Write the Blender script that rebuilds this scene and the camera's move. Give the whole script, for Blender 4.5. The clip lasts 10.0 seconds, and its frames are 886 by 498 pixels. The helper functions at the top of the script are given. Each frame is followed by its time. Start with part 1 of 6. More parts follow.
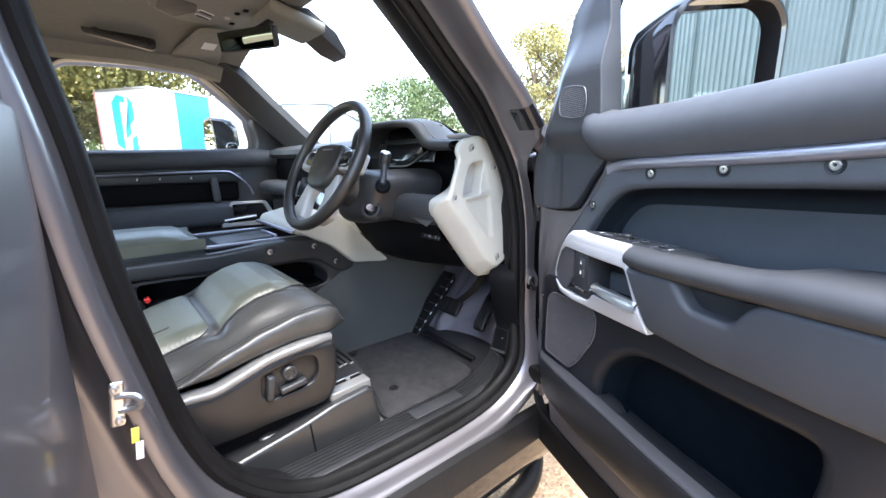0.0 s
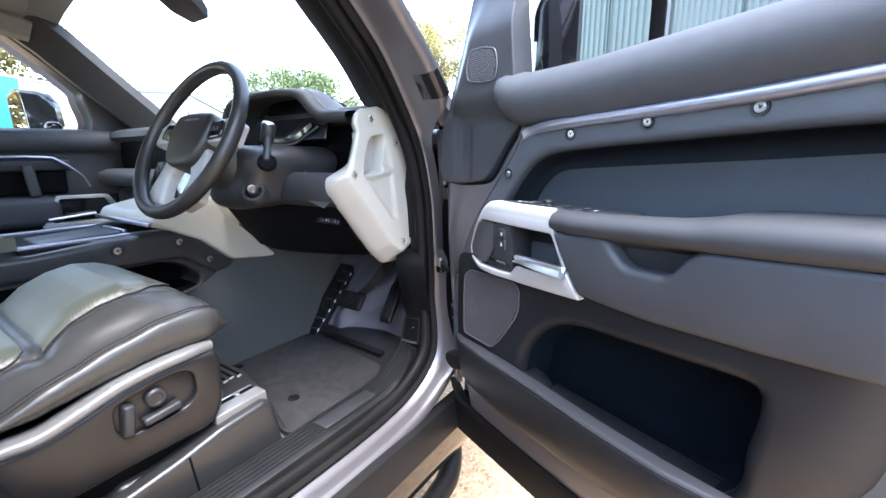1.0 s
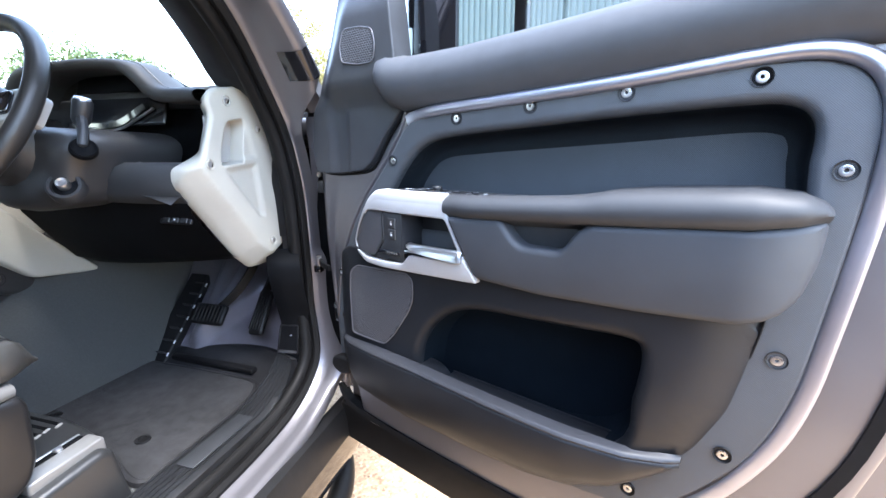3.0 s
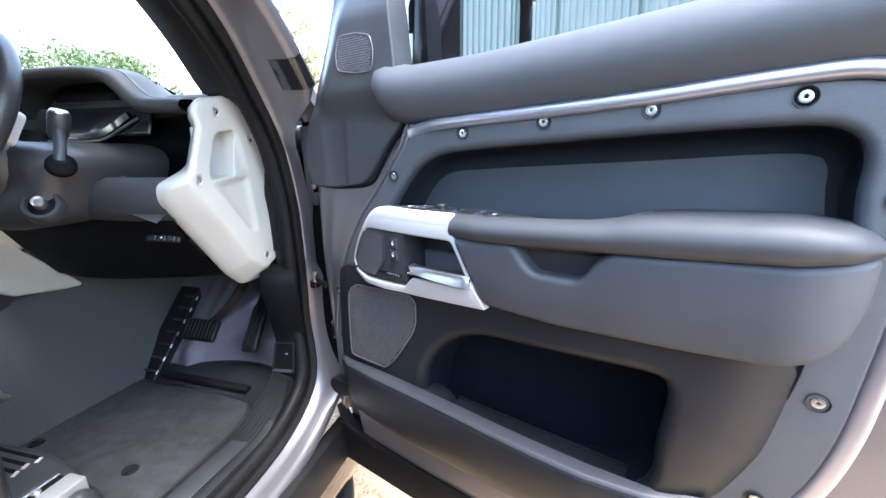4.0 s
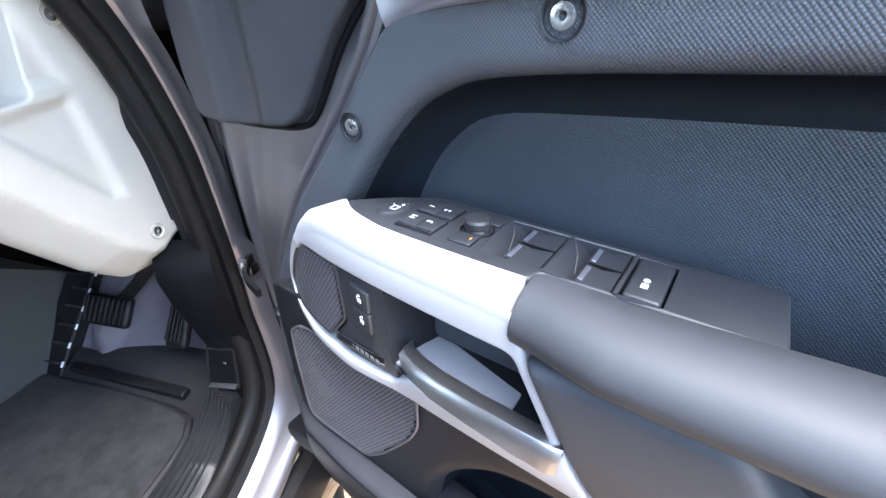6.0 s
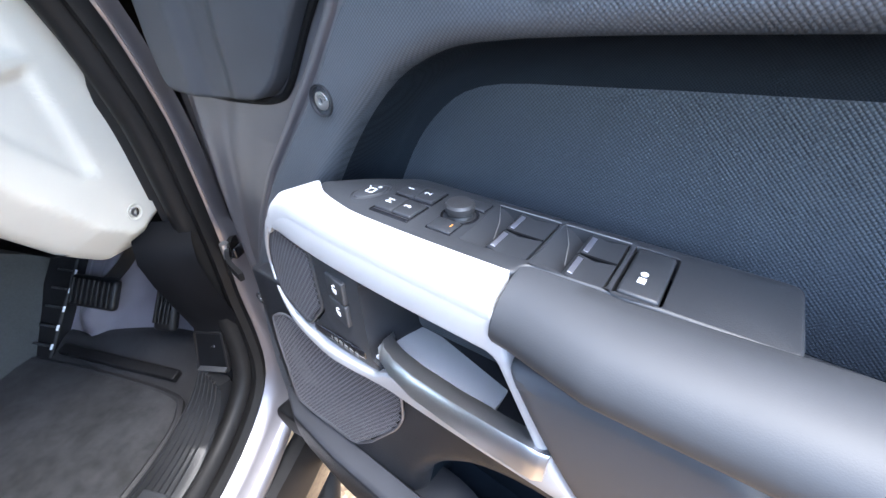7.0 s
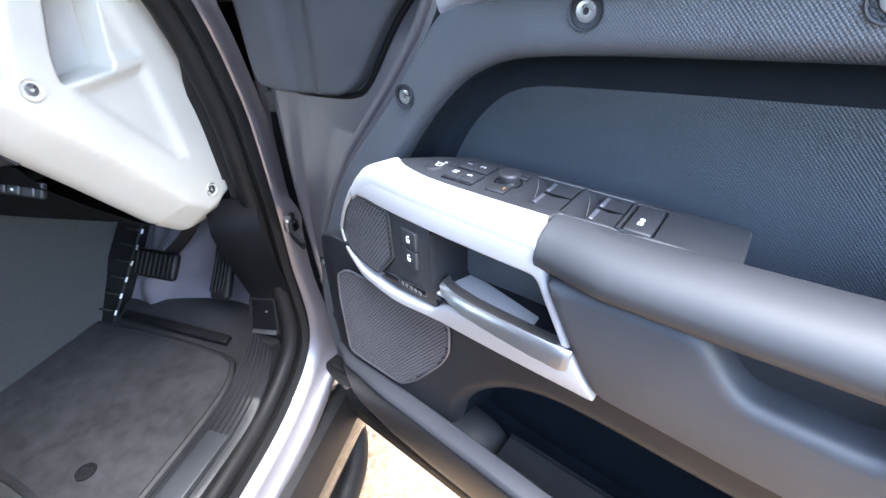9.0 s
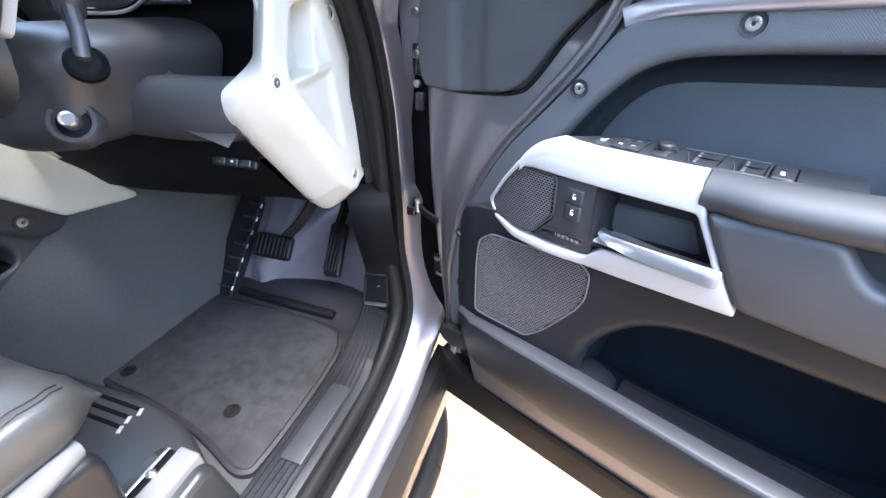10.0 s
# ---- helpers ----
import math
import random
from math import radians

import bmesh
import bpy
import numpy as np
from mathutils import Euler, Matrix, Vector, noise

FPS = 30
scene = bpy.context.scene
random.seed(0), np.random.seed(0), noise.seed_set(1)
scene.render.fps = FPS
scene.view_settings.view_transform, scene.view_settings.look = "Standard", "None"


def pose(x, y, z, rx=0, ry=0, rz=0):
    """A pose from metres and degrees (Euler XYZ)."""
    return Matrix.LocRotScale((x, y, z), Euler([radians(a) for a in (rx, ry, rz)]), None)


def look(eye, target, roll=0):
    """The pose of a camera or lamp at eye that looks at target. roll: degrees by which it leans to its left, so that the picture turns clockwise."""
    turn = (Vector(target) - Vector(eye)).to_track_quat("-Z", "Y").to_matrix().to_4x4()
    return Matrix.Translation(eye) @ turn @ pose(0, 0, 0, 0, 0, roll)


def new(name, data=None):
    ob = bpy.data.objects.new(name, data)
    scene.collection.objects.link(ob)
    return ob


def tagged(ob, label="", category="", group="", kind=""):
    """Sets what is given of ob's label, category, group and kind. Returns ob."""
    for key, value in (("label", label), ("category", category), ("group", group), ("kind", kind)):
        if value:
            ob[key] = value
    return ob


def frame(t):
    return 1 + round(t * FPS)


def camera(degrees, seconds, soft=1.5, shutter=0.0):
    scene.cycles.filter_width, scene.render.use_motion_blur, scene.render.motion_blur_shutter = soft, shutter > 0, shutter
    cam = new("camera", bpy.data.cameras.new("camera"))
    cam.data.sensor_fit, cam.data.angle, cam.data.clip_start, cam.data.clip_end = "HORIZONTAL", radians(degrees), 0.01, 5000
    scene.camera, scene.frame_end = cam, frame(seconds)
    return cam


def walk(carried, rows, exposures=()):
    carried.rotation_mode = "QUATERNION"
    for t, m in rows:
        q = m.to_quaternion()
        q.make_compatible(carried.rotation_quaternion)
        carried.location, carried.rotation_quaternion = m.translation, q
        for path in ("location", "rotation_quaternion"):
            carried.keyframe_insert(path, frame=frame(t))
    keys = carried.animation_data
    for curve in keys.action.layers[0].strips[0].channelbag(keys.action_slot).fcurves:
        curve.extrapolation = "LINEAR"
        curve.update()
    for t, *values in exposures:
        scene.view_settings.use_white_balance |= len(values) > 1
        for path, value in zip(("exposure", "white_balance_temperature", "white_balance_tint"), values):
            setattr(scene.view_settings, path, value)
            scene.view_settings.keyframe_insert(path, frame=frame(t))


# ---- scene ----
cam = camera(93.4, 10.0)
PATH = [
    (0, (1.661, 0.096, 1.215), (0.166, 1.355, 0.79), -0.5),
    (0.5, (1.623, 0.115, 1.195), (0.296, 1.547, 0.765), -0.5),
    (1, (1.564, 0.126, 1.154), (0.465, 1.739, 0.716), -0.4),
    (1.5, (1.535, 0.128, 1.137), (0.705, 1.892, 0.69), -0.5),
    (2, (1.528, 0.124, 1.132), (0.901, 1.969, 0.683), -0.4),
    (2.5, (1.513, 0.13, 1.131), (0.971, 2.002, 0.681), -0.3),
    (2.7, (1.511, 0.133, 1.127), (1.034, 1.824, 0.734), -0.15),
    (3.8, (1.487, 0.158, 1.133), (1.036, 1.857, 0.742), -0.1),
    (4, (1.477, 0.18, 1.157), (0.985, 2.066, 0.71), -0.3),
    (4.5, (1.445, 0.285, 1.19), (0.965, 2.157, 0.673), -0.3),
    (5, (1.408, 0.43, 1.216), (0.948, 2.24, 0.501), -0.6),
    (5.2, (1.382, 0.484, 1.211), (0.97, 2.095, 0.521), -0.6),
    (6.3, (1.336, 0.623, 1.188), (0.976, 2.105, 0.233), -1.1),
    (6.5, (1.341, 0.628, 1.186), (0.938, 2.271, 0.118), -1.1),
    (7, (1.343, 0.633, 1.186), (0.949, 2.249, 0.076), -1.2),
    (7.5, (1.345, 0.632, 1.188), (0.956, 2.236, 0.058), -1.2),
    (8, (1.348, 0.629, 1.188), (0.95, 2.231, 0.059), -1.1),
    (8.5, (1.345, 0.599, 1.193), (0.928, 2.202, 0.071), -0.9),
    (9, (1.332, 0.535, 1.208), (0.893, 2.137, 0.095), -0.6),
    (9.5, (1.295, 0.454, 1.204), (0.829, 2.055, 0.098), -0.5),
    (10, (1.218, 0.357, 1.203), (0.666, 1.988, 0.185), -0.1),
]
walk(cam, [(t, look(eye, target, roll)) for t, eye, target, roll in PATH],
     [(0, 3.76, 6800, 9), (1, 3.83, 6650, 10), (2.5, 3.91, 6450, 9), (4.5, 4.02, 6450, 8), (6.5, 4.15, 6450, 9), (8.5, 4.19, 6400, 9), (10, 4.40, 6400, 10)])

# ---- world and light ----
world = bpy.data.worlds.new("sky")
scene.world = world
world.use_nodes = True
wn = world.node_tree
sky = wn.nodes.new("ShaderNodeTexSky")
sky.sky_type, sky.sun_disc = "NISHITA", False
sky.sun_elevation, sky.sun_rotation = radians(71), radians(116)
sky.air_density, sky.dust_density, sky.ozone_density = 1.0, 1.0, 1.5
haze = wn.nodes.new("ShaderNodeHueSaturation")
haze.inputs["Saturation"].default_value = 0.85
haze.inputs["Value"].default_value = 1.0
wn.links.new(sky.outputs[0], haze.inputs["Color"])
wn.links.new(haze.outputs[0], wn.nodes["Background"].inputs["Color"])
wn.nodes["Background"].inputs["Strength"].default_value = 0.170
sun = new("sun", bpy.data.lights.new("sun", "SUN"))
sun.data.energy, sun.data.angle, sun.data.color = 1.0, radians(34), (1.0, 0.98, 0.96)
sun.matrix_world = look((0, 0, 20), (-4.6, 2.2, 5.3))


# ---- materials ----
def mat(name, color, rough=0.5, metal=0.0, vary=0.12, scale=30.0, bump=0.0, bump_scale=400.0, grid=False,
        coat=0.0, rough_vary=0.1, spec=0.5, color2=None, detail=4.0, sheen=0.0):
    m = bpy.data.materials.new(name)
    m.use_nodes = True
    t = m.node_tree
    b = t.nodes["Principled BSDF"]
    b.inputs["Metallic"].default_value = metal
    b.inputs["Coat Weight"].default_value = coat
    b.inputs["Coat Roughness"].default_value = 0.06
    b.inputs["Specular IOR Level"].default_value = spec
    b.inputs["Sheen Weight"].default_value = sheen
    co = t.nodes.new("ShaderNodeTexCoord")
    n1 = t.nodes.new("ShaderNodeTexNoise")
    n1.inputs["Scale"].default_value, n1.inputs["Detail"].default_value = scale, detail
    t.links.new(co.outputs["Object"], n1.inputs["Vector"])
    n2 = t.nodes.new("ShaderNodeTexNoise")
    n2.inputs["Scale"].default_value, n2.inputs["Detail"].default_value = scale / 9.0, 5.0
    t.links.new(co.outputs["Object"], n2.inputs["Vector"])
    mixf = t.nodes.new("ShaderNodeMath")
    mixf.operation = "MULTIPLY_ADD"
    mixf.inputs[1].default_value = 0.5
    t.links.new(n1.outputs["Fac"], mixf.inputs[0])
    half = t.nodes.new("ShaderNodeMath")
    half.operation = "MULTIPLY"
    half.inputs[1].default_value = 0.5
    t.links.new(n2.outputs["Fac"], half.inputs[0])
    t.links.new(half.outputs[0], mixf.inputs[2])
    ramp = t.nodes.new("ShaderNodeValToRGB")
    lo = [max(c * (1 - vary * 2), 0) for c in color]
    hi = [min(c * (1 + vary * 2), 1) for c in (color2 or color)]
    ramp.color_ramp.elements[0].position, ramp.color_ramp.elements[1].position = 0.3, 0.7
    ramp.color_ramp.elements[0].color, ramp.color_ramp.elements[1].color = (*lo, 1), (*hi, 1)
    t.links.new(mixf.outputs[0], ramp.inputs[0])
    t.links.new(ramp.outputs[0], b.inputs["Base Color"])
    mr = t.nodes.new("ShaderNodeMapRange")
    mr.inputs["To Min"].default_value = max(rough - rough_vary, 0.02)
    mr.inputs["To Max"].default_value = min(rough + rough_vary, 1.0)
    mr.inputs["From Min"].default_value, mr.inputs["From Max"].default_value = 0.3, 0.7
    t.links.new(n2.outputs["Fac"], mr.inputs["Value"])
    t.links.new(mr.outputs[0], b.inputs["Roughness"])
    if bump:
        bp = t.nodes.new("ShaderNodeBump")
        bp.inputs["Strength"].default_value = bump
        bp.inputs["Distance"].default_value = 0.001
        if grid:
            mp = t.nodes.new("ShaderNodeMapping")
            mp.inputs["Rotation"].default_value = (0, radians(45), 0)
            flat = t.nodes.new("ShaderNodeVectorMath")
            flat.operation, flat.inputs[1].default_value = "MULTIPLY", (1, 0, 1)
            t.links.new(co.outputs["Object"], flat.inputs[0])
            t.links.new(flat.outputs[0], mp.inputs["Vector"])
            v = t.nodes.new("ShaderNodeTexVoronoi")
            v.inputs["Scale"].default_value, v.inputs["Randomness"].default_value = bump_scale, 0.0
            t.links.new(mp.outputs[0], v.inputs["Vector"])
            bp.invert = True
            t.links.new(v.outputs["Distance"], bp.inputs["Height"])
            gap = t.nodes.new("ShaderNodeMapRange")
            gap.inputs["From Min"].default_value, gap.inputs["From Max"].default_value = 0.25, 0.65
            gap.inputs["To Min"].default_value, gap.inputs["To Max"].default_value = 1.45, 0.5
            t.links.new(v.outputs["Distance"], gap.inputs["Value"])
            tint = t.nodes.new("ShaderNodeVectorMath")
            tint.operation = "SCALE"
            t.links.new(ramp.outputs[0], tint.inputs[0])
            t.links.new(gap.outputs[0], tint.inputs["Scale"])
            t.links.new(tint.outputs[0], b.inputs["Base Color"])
        else:
            v = t.nodes.new("ShaderNodeTexNoise")
            v.inputs["Scale"].default_value, v.inputs["Detail"].default_value = bump_scale, 3.0
            t.links.new(co.outputs["Object"], v.inputs["Vector"])
            t.links.new(v.outputs["Fac"], bp.inputs["Height"])
        t.links.new(bp.outputs[0], b.inputs["Normal"])
    return m


def glass(name, tint, rough=0.0):
    m = bpy.data.materials.new(name)
    m.use_nodes = True
    t = m.node_tree
    t.nodes.remove(t.nodes["Principled BSDF"])
    tr = t.nodes.new("ShaderNodeBsdfTransparent")
    tr.inputs[0].default_value = (*tint, 1)
    gl = t.nodes.new("ShaderNodeBsdfGlossy")
    gl.inputs["Roughness"].default_value = 0.02
    lw = t.nodes.new("ShaderNodeLayerWeight")
    pw = t.nodes.new("ShaderNodeMath")
    pw.operation, pw.inputs[1].default_value = "POWER", 5.0
    t.links.new(lw.outputs["Facing"], pw.inputs[0])
    ad = t.nodes.new("ShaderNodeMath")
    ad.operation, ad.inputs[1].default_value, ad.inputs[2].default_value = "MULTIPLY_ADD", 0.9, 0.05
    t.links.new(pw.outputs[0], ad.inputs[0])
    mx = t.nodes.new("ShaderNodeMixShader")
    t.links.new(ad.outputs[0], mx.inputs[0])
    t.links.new(tr.outputs[0], mx.inputs[1])
    t.links.new(gl.outputs[0], mx.inputs[2])
    t.links.new(mx.outputs[0], t.nodes["Material Output"].inputs[0])
    return m


PAINT = mat("grey_metallic_paint", (0.172, 0.166, 0.181), 0.40, 0.74, 0.02, 12, coat=0.30, rough_vary=0.03)
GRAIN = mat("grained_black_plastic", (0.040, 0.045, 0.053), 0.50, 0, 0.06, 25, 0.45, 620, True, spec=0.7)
PANEL = mat("satin_black_plastic", (0.021, 0.0225, 0.0255), 0.44, 0, 0.12, 20, 0.15, 1500)
SOFT = mat("dark_leatherette", (0.046, 0.049, 0.056), 0.60, 0, 0.07, 40, 0.10, 1500, spec=0.38)
DASHMAT = mat("black_dash_leatherette", (0.024, 0.025, 0.027), 0.60, 0, 0.07, 40, 0.10, 1500, spec=0.35)
RUBBER = mat("black_rubber", (0.007, 0.007, 0.0078), 0.5, 0, 0.15, 60, 0.2, 900, spec=0.2)
# near-black: shade of gaps, recesses and under-dash parts is put into the colour
DARK = mat("shade_dark_plastic", (0.003, 0.0033, 0.0042), 0.65, 0, 0.15, 30, 0.2, 900, spec=0.08)
GLOSS = mat("gloss_black", (0.008, 0.008, 0.010), 0.1, 0, 0.05, 20, coat=0.5, rough_vary=0.03)
WHITE = mat("white_satin_trim", (0.365, 0.367, 0.375), 0.42, 0, 0.02, 20, rough_vary=0.05)
SILVER = mat("silver_trim", (0.40, 0.405, 0.47), 0.36, 0.9, 0.03, 40, rough_vary=0.05)
CHROME = mat("satin_chrome", (0.62, 0.615, 0.62), 0.33, 1.0, 0.03, 40, rough_vary=0.05)
BOLT = mat("bolt_steel", (0.55, 0.55, 0.56), 0.30, 0.95, 0.06, 300)
STONE = mat("light_stone_plastic", (0.368, 0.356, 0.314), 0.45, 0, 0.03, 20, 0.12, 1300, rough_vary=0.06)
LEATHER = mat("ebony_seat_leather", (0.046, 0.0455, 0.0435), 0.36, 0, 0.14, 18, 0.5, 70)
PERF = mat("perforated_seat_leather", (0.080, 0.083, 0.064), 0.38, 0, 0.2, 9, 0.12, 520, True)
CARPET = mat("grey_carpet", (0.037, 0.0395, 0.039), 0.9, 0, 0.13, 220, 0.6, 1400, sheen=0.12)
MAT_PILE = mat("black_mat_pile", (0.0042, 0.0042, 0.0048), 0.95, 0, 0.5, 40, 1.0, 900, sheen=0.02, color2=(0.0155, 0.0155, 0.0172), detail=12.0)
TREAD = mat("sill_tread_plastic", (0.0125, 0.013, 0.0145), 0.40, 0, 0.15, 30, 0.2, 900, spec=0.4)
TOEPAINT = mat("glossy_footwell_liner", (0.19, 0.178, 0.21), 0.27, 0.45, 0.08, 12, 0.08, 300)
LINING = mat("light_grey_headliner", (0.225, 0.228, 0.208), 0.9, 0, 0.05, 60, 0.3, 900)
GRILLE = mat("grey_speaker_mesh", (0.15, 0.15, 0.166), 0.40, 0.6, 0.05, 60)
RIM = mat("black_rim_leather", (0.020, 0.019, 0.018), 0.40, 0, 0.08, 40, 0.10, 1500)
SCREEN = mat("dark_display", (0.010, 0.011, 0.014), 0.12, 0, 0.3, 12, coat=0.4)
SPOKE = mat("satin_grey_plastic", (0.34, 0.335, 0.325), 0.42, 0.15, 0.04, 30)
DIM_MIRROR = mat("dimmed_mirror", (0.13, 0.155, 0.135), 0.04, 1.0, 0.01, 10, rough_vary=0.0)
MARK = mat("pale_marking", (0.72, 0.73, 0.76), 0.5, 0, 0.03, 50)
CABIN = mat("charcoal_cabin_plastic", (0.023, 0.0235, 0.0245), 0.38, 0, 0.08, 14, 0.12, 1300)
COWL = mat("dark_column_plastic", (0.025, 0.025, 0.0265), 0.42, 0, 0.06, 14, 0.1, 1300)
HEEL = mat("dark_heel_carpet", (0.015, 0.015, 0.017), 0.55, 0, 0.2, 60, 0.5, 900, spec=0.4)
CARDMAT = mat("black_card_plastic", (0.0105, 0.0115, 0.0142), 0.46, 0, 0.12, 20, 0.15, 1500, spec=0.30)
# pocket interior: matt blue-black, darker than the card around it
POCKETMAT = mat("blue_black_pocket", (0.0040, 0.0066, 0.0100), 0.9, 0, 0.12, 30, 0.2, 900, spec=0.05)
ARM = mat("grey_armrest_leatherette", (0.031, 0.033, 0.037), 0.60, 0, 0.05, 30, 0.06, 1500, spec=0.40)
SEATSIDE = mat("black_seat_side_plastic", (0.0135, 0.0135, 0.0145), 0.40, 0, 0.08, 14, 0.12, 1300, spec=0.4)
SEATTRIM = mat("satin_graphite_trim", (0.17, 0.168, 0.165), 0.38, 0.2, 0.04, 30)
VALANCE = mat("dark_valance_plastic", (0.023, 0.0235, 0.025), 0.40, 0, 0.08, 14, 0.12, 1300)
PILLARMAT = mat("grey_pillar_trim", (0.036, 0.037, 0.037), 0.7, 0, 0.06, 40, 0.3, 900)
SEALMAT = mat("black_door_seal", (0.006, 0.0058, 0.006), 0.55, 0, 0.15, 60, 0.2, 900, spec=0.15)
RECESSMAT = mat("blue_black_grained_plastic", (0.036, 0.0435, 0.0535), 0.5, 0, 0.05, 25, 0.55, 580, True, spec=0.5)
SAILMAT = mat("black_sail_plastic", (0.035, 0.037, 0.042), 0.42, 0, 0.1, 20, 0.10, 1500, spec=0.30)
ARMBODY = mat("charcoal_armrest_plastic", (0.034, 0.0375, 0.0440), 0.55, 0, 0.06, 25, 0.1, 1500)
LIPMAT = mat("satin_black_rim", (0.030, 0.031, 0.036), 0.48, 0, 0.08, 20, 0.08, 1500, spec=0.4)
# darker copy of the recess plastic; the rim's shade is put into the colour
WALLSHADE = mat("shade_dark_recess_wall", (0.0100, 0.0130, 0.0175), 0.6, 0, 0.06, 25, 0.2, 880, True, spec=0.12)
GLASS = glass("clear_glass", (0.93, 0.96, 0.95))
MIRROR = mat("mirror_silvering", (0.86, 0.9, 0.89), 0.02, 1.0, 0.01, 10, rough_vary=0.0)


# ---- shape tools ----
def part(name, bm, material, parent=None, label="", smooth=35.0):
    me = bpy.data.meshes.new(name)
    bmesh.ops.recalc_face_normals(bm, faces=bm.faces)
    bm.to_mesh(me)
    bm.free()
    if smooth:
        for p in me.polygons:
            p.use_smooth = True
        me.set_sharp_from_angle(angle=radians(smooth))
    me.materials.append(material)
    ob = new(name, me)
    if parent:
        ob.parent = parent
    if label:
        tagged(ob, label)
    return ob


def thing(name, label, category, m=None, group="", kind=""):
    ob = new(name)
    if m is not None:
        ob.matrix_basis = m
    return tagged(ob, label, category, group, kind)


def hub(name, bm, material, label, m=None):
    """A part of the car that carries smaller parts of its own."""
    ob = part(name, bm, material, car, label)
    if m is not None:
        ob.matrix_basis = m
    return ob


def spline(pts, n=6, closed=False):
    """Catmull-Rom through the points, n steps a span."""
    p = [Vector(q) for q in pts]
    out = []
    k = len(p)
    for i in range(k if closed else k - 1):
        a, b, c, d = ((p[(i - 1) % k], p[i], p[(i + 1) % k], p[(i + 2) % k]) if closed else
                      (p[max(i - 1, 0)], p[i], p[i + 1], p[min(i + 2, k - 1)]))
        for j in range(n):
            t = j / n
            out.append(0.5 * (2 * b + (c - a) * t + (2 * a - 5 * b + 4 * c - d) * t * t + (3 * b - a - 3 * c + d) * t ** 3))
    if not closed:
        out.append(p[-1].copy())
    return out


def rounded(pts, r, seg=5, dense=0.0):
    """A closed outline with filleted corners; dense: the longest step along straight runs."""
    p = [Vector(q) for q in pts]
    out = []
    k = len(p)
    for i in range(k):
        a, b, c = p[i - 1], p[i], p[(i + 1) % k]
        d1, d2 = (a - b), (c - b)
        rr = min(r, d1.length * 0.45, d2.length * 0.45)
        s, e = b + d1.normalized() * rr, b + d2.normalized() * rr
        for j in range(seg + 1):
            t = j / seg
            out.append((1 - t) ** 2 * s + 2 * t * (1 - t) * b + t * t * e)
    if dense:
        res = []
        for i, q in enumerate(out):
            w = out[(i + 1) % len(out)]
            m = max(1, int((w - q).length / dense))
            res += [q.lerp(w, j / m) for j in range(m)]
        out = res
    return out


def area(loop):
    return sum(a[0] * b[1] - b[0] * a[1] for a, b in zip(loop, loop[1:] + loop[:1])) / 2


def inset(loop, d):
    """The outline moved inwards by d."""
    s = 1 if area(loop) > 0 else -1
    out = []
    k = len(loop)
    for i in range(k):
        e1 = (loop[i] - loop[i - 1])
        e2 = (loop[(i + 1) % k] - loop[i])
        e1 = e1.normalized() if e1.length > 1e-9 else e2.normalized()
        e2 = e2.normalized() if e2.length > 1e-9 else e1
        n = Vector((-e1[1] - e2[1], e1[0] + e2[0]))
        n = n.normalized() if n.length > 1e-6 else Vector((-e1[1], e1[0]))
        c = max(0.5, n.dot(Vector((-e1[1], e1[0]))))
        out.append(loop[i] + n * (s * d / c))
    return out


def in_door(a, b, d):
    return Vector((a, d, b))


def in_x(a, b, d):
    return Vector((d, a, b))


def in_y(a, b, d):
    return Vector((a, d, b))


def in_z(a, b, d):
    return Vector((a, b, d))


def ring_faces(bm, r1, r2, closed=True):
    k = len(r1)
    for i in range(k if closed else k - 1):
        j = (i + 1) % k
        try:
            bm.faces.new((r1[i], r1[j], r2[j], r2[i]))
        except ValueError:
            pass


def plate(outline, back, front, put, bevel=0.003, holes=(), seg=3, closed_back=False, bm=None, steep=1.0, rim=None):
    """A slab: outline filled at depth front with rounded rims, walls to depth back; holes go through."""
    bm = bm or bmesh.new()
    s = 1 if front > back else -1
    edges = []
    backs = []
    for n, lp in enumerate([outline, *holes]):
        lp = [Vector(q) for q in lp]
        sign = 1 if n == 0 else -1
        bev = bevel if n == 0 or rim is None else rim
        rings = [[bm.verts.new(put(q[0], q[1], back)) for q in lp]]
        for j in range(seg + 1):
            a = j / seg * math.pi / 2 if bev else 0
            q2 = inset(lp, sign * bev * (1 - math.cos(a))) if bev and j else lp
            rings.append([bm.verts.new(put(q[0], q[1], front - s * bev * steep * (1 - math.sin(a)))) for q in q2])
            if not bev:
                break
        for r1, r2 in zip(rings, rings[1:]):
            ring_faces(bm, r1, r2)
        last = rings[-1]
        for i in range(len(last)):
            edges.append(bm.edges.get((last[i], last[(i + 1) % len(last)])) or bm.edges.new((last[i], last[(i + 1) % len(last)])))
        backs += [bm.edges.get((rings[0][i], rings[0][(i + 1) % len(rings[0])])) for i in range(len(rings[0]))]
    bmesh.ops.triangle_fill(bm, use_beauty=True, edges=edges)
    if closed_back:
        bmesh.ops.triangle_fill(bm, use_beauty=True, edges=[e for e in backs if e])
    return bm


def warp(bm, f):
    for v in bm.verts:
        v.co = f(v.co)
    return bm


def sliced(bm, us=(), vs=(), axes=(0, 2)):
    """Cuts the faces along lines of constant u and v, so that a flat slab can be bent smoothly."""
    for axis, values in zip(axes, (us, vs)):
        n = Vector([1.0 if k == axis else 0.0 for k in range(3)])
        for c in values:
            bmesh.ops.bisect_plane(bm, geom=bm.verts[:] + bm.edges[:] + bm.faces[:], dist=1e-6, plane_co=n * c, plane_no=n)
    return bm


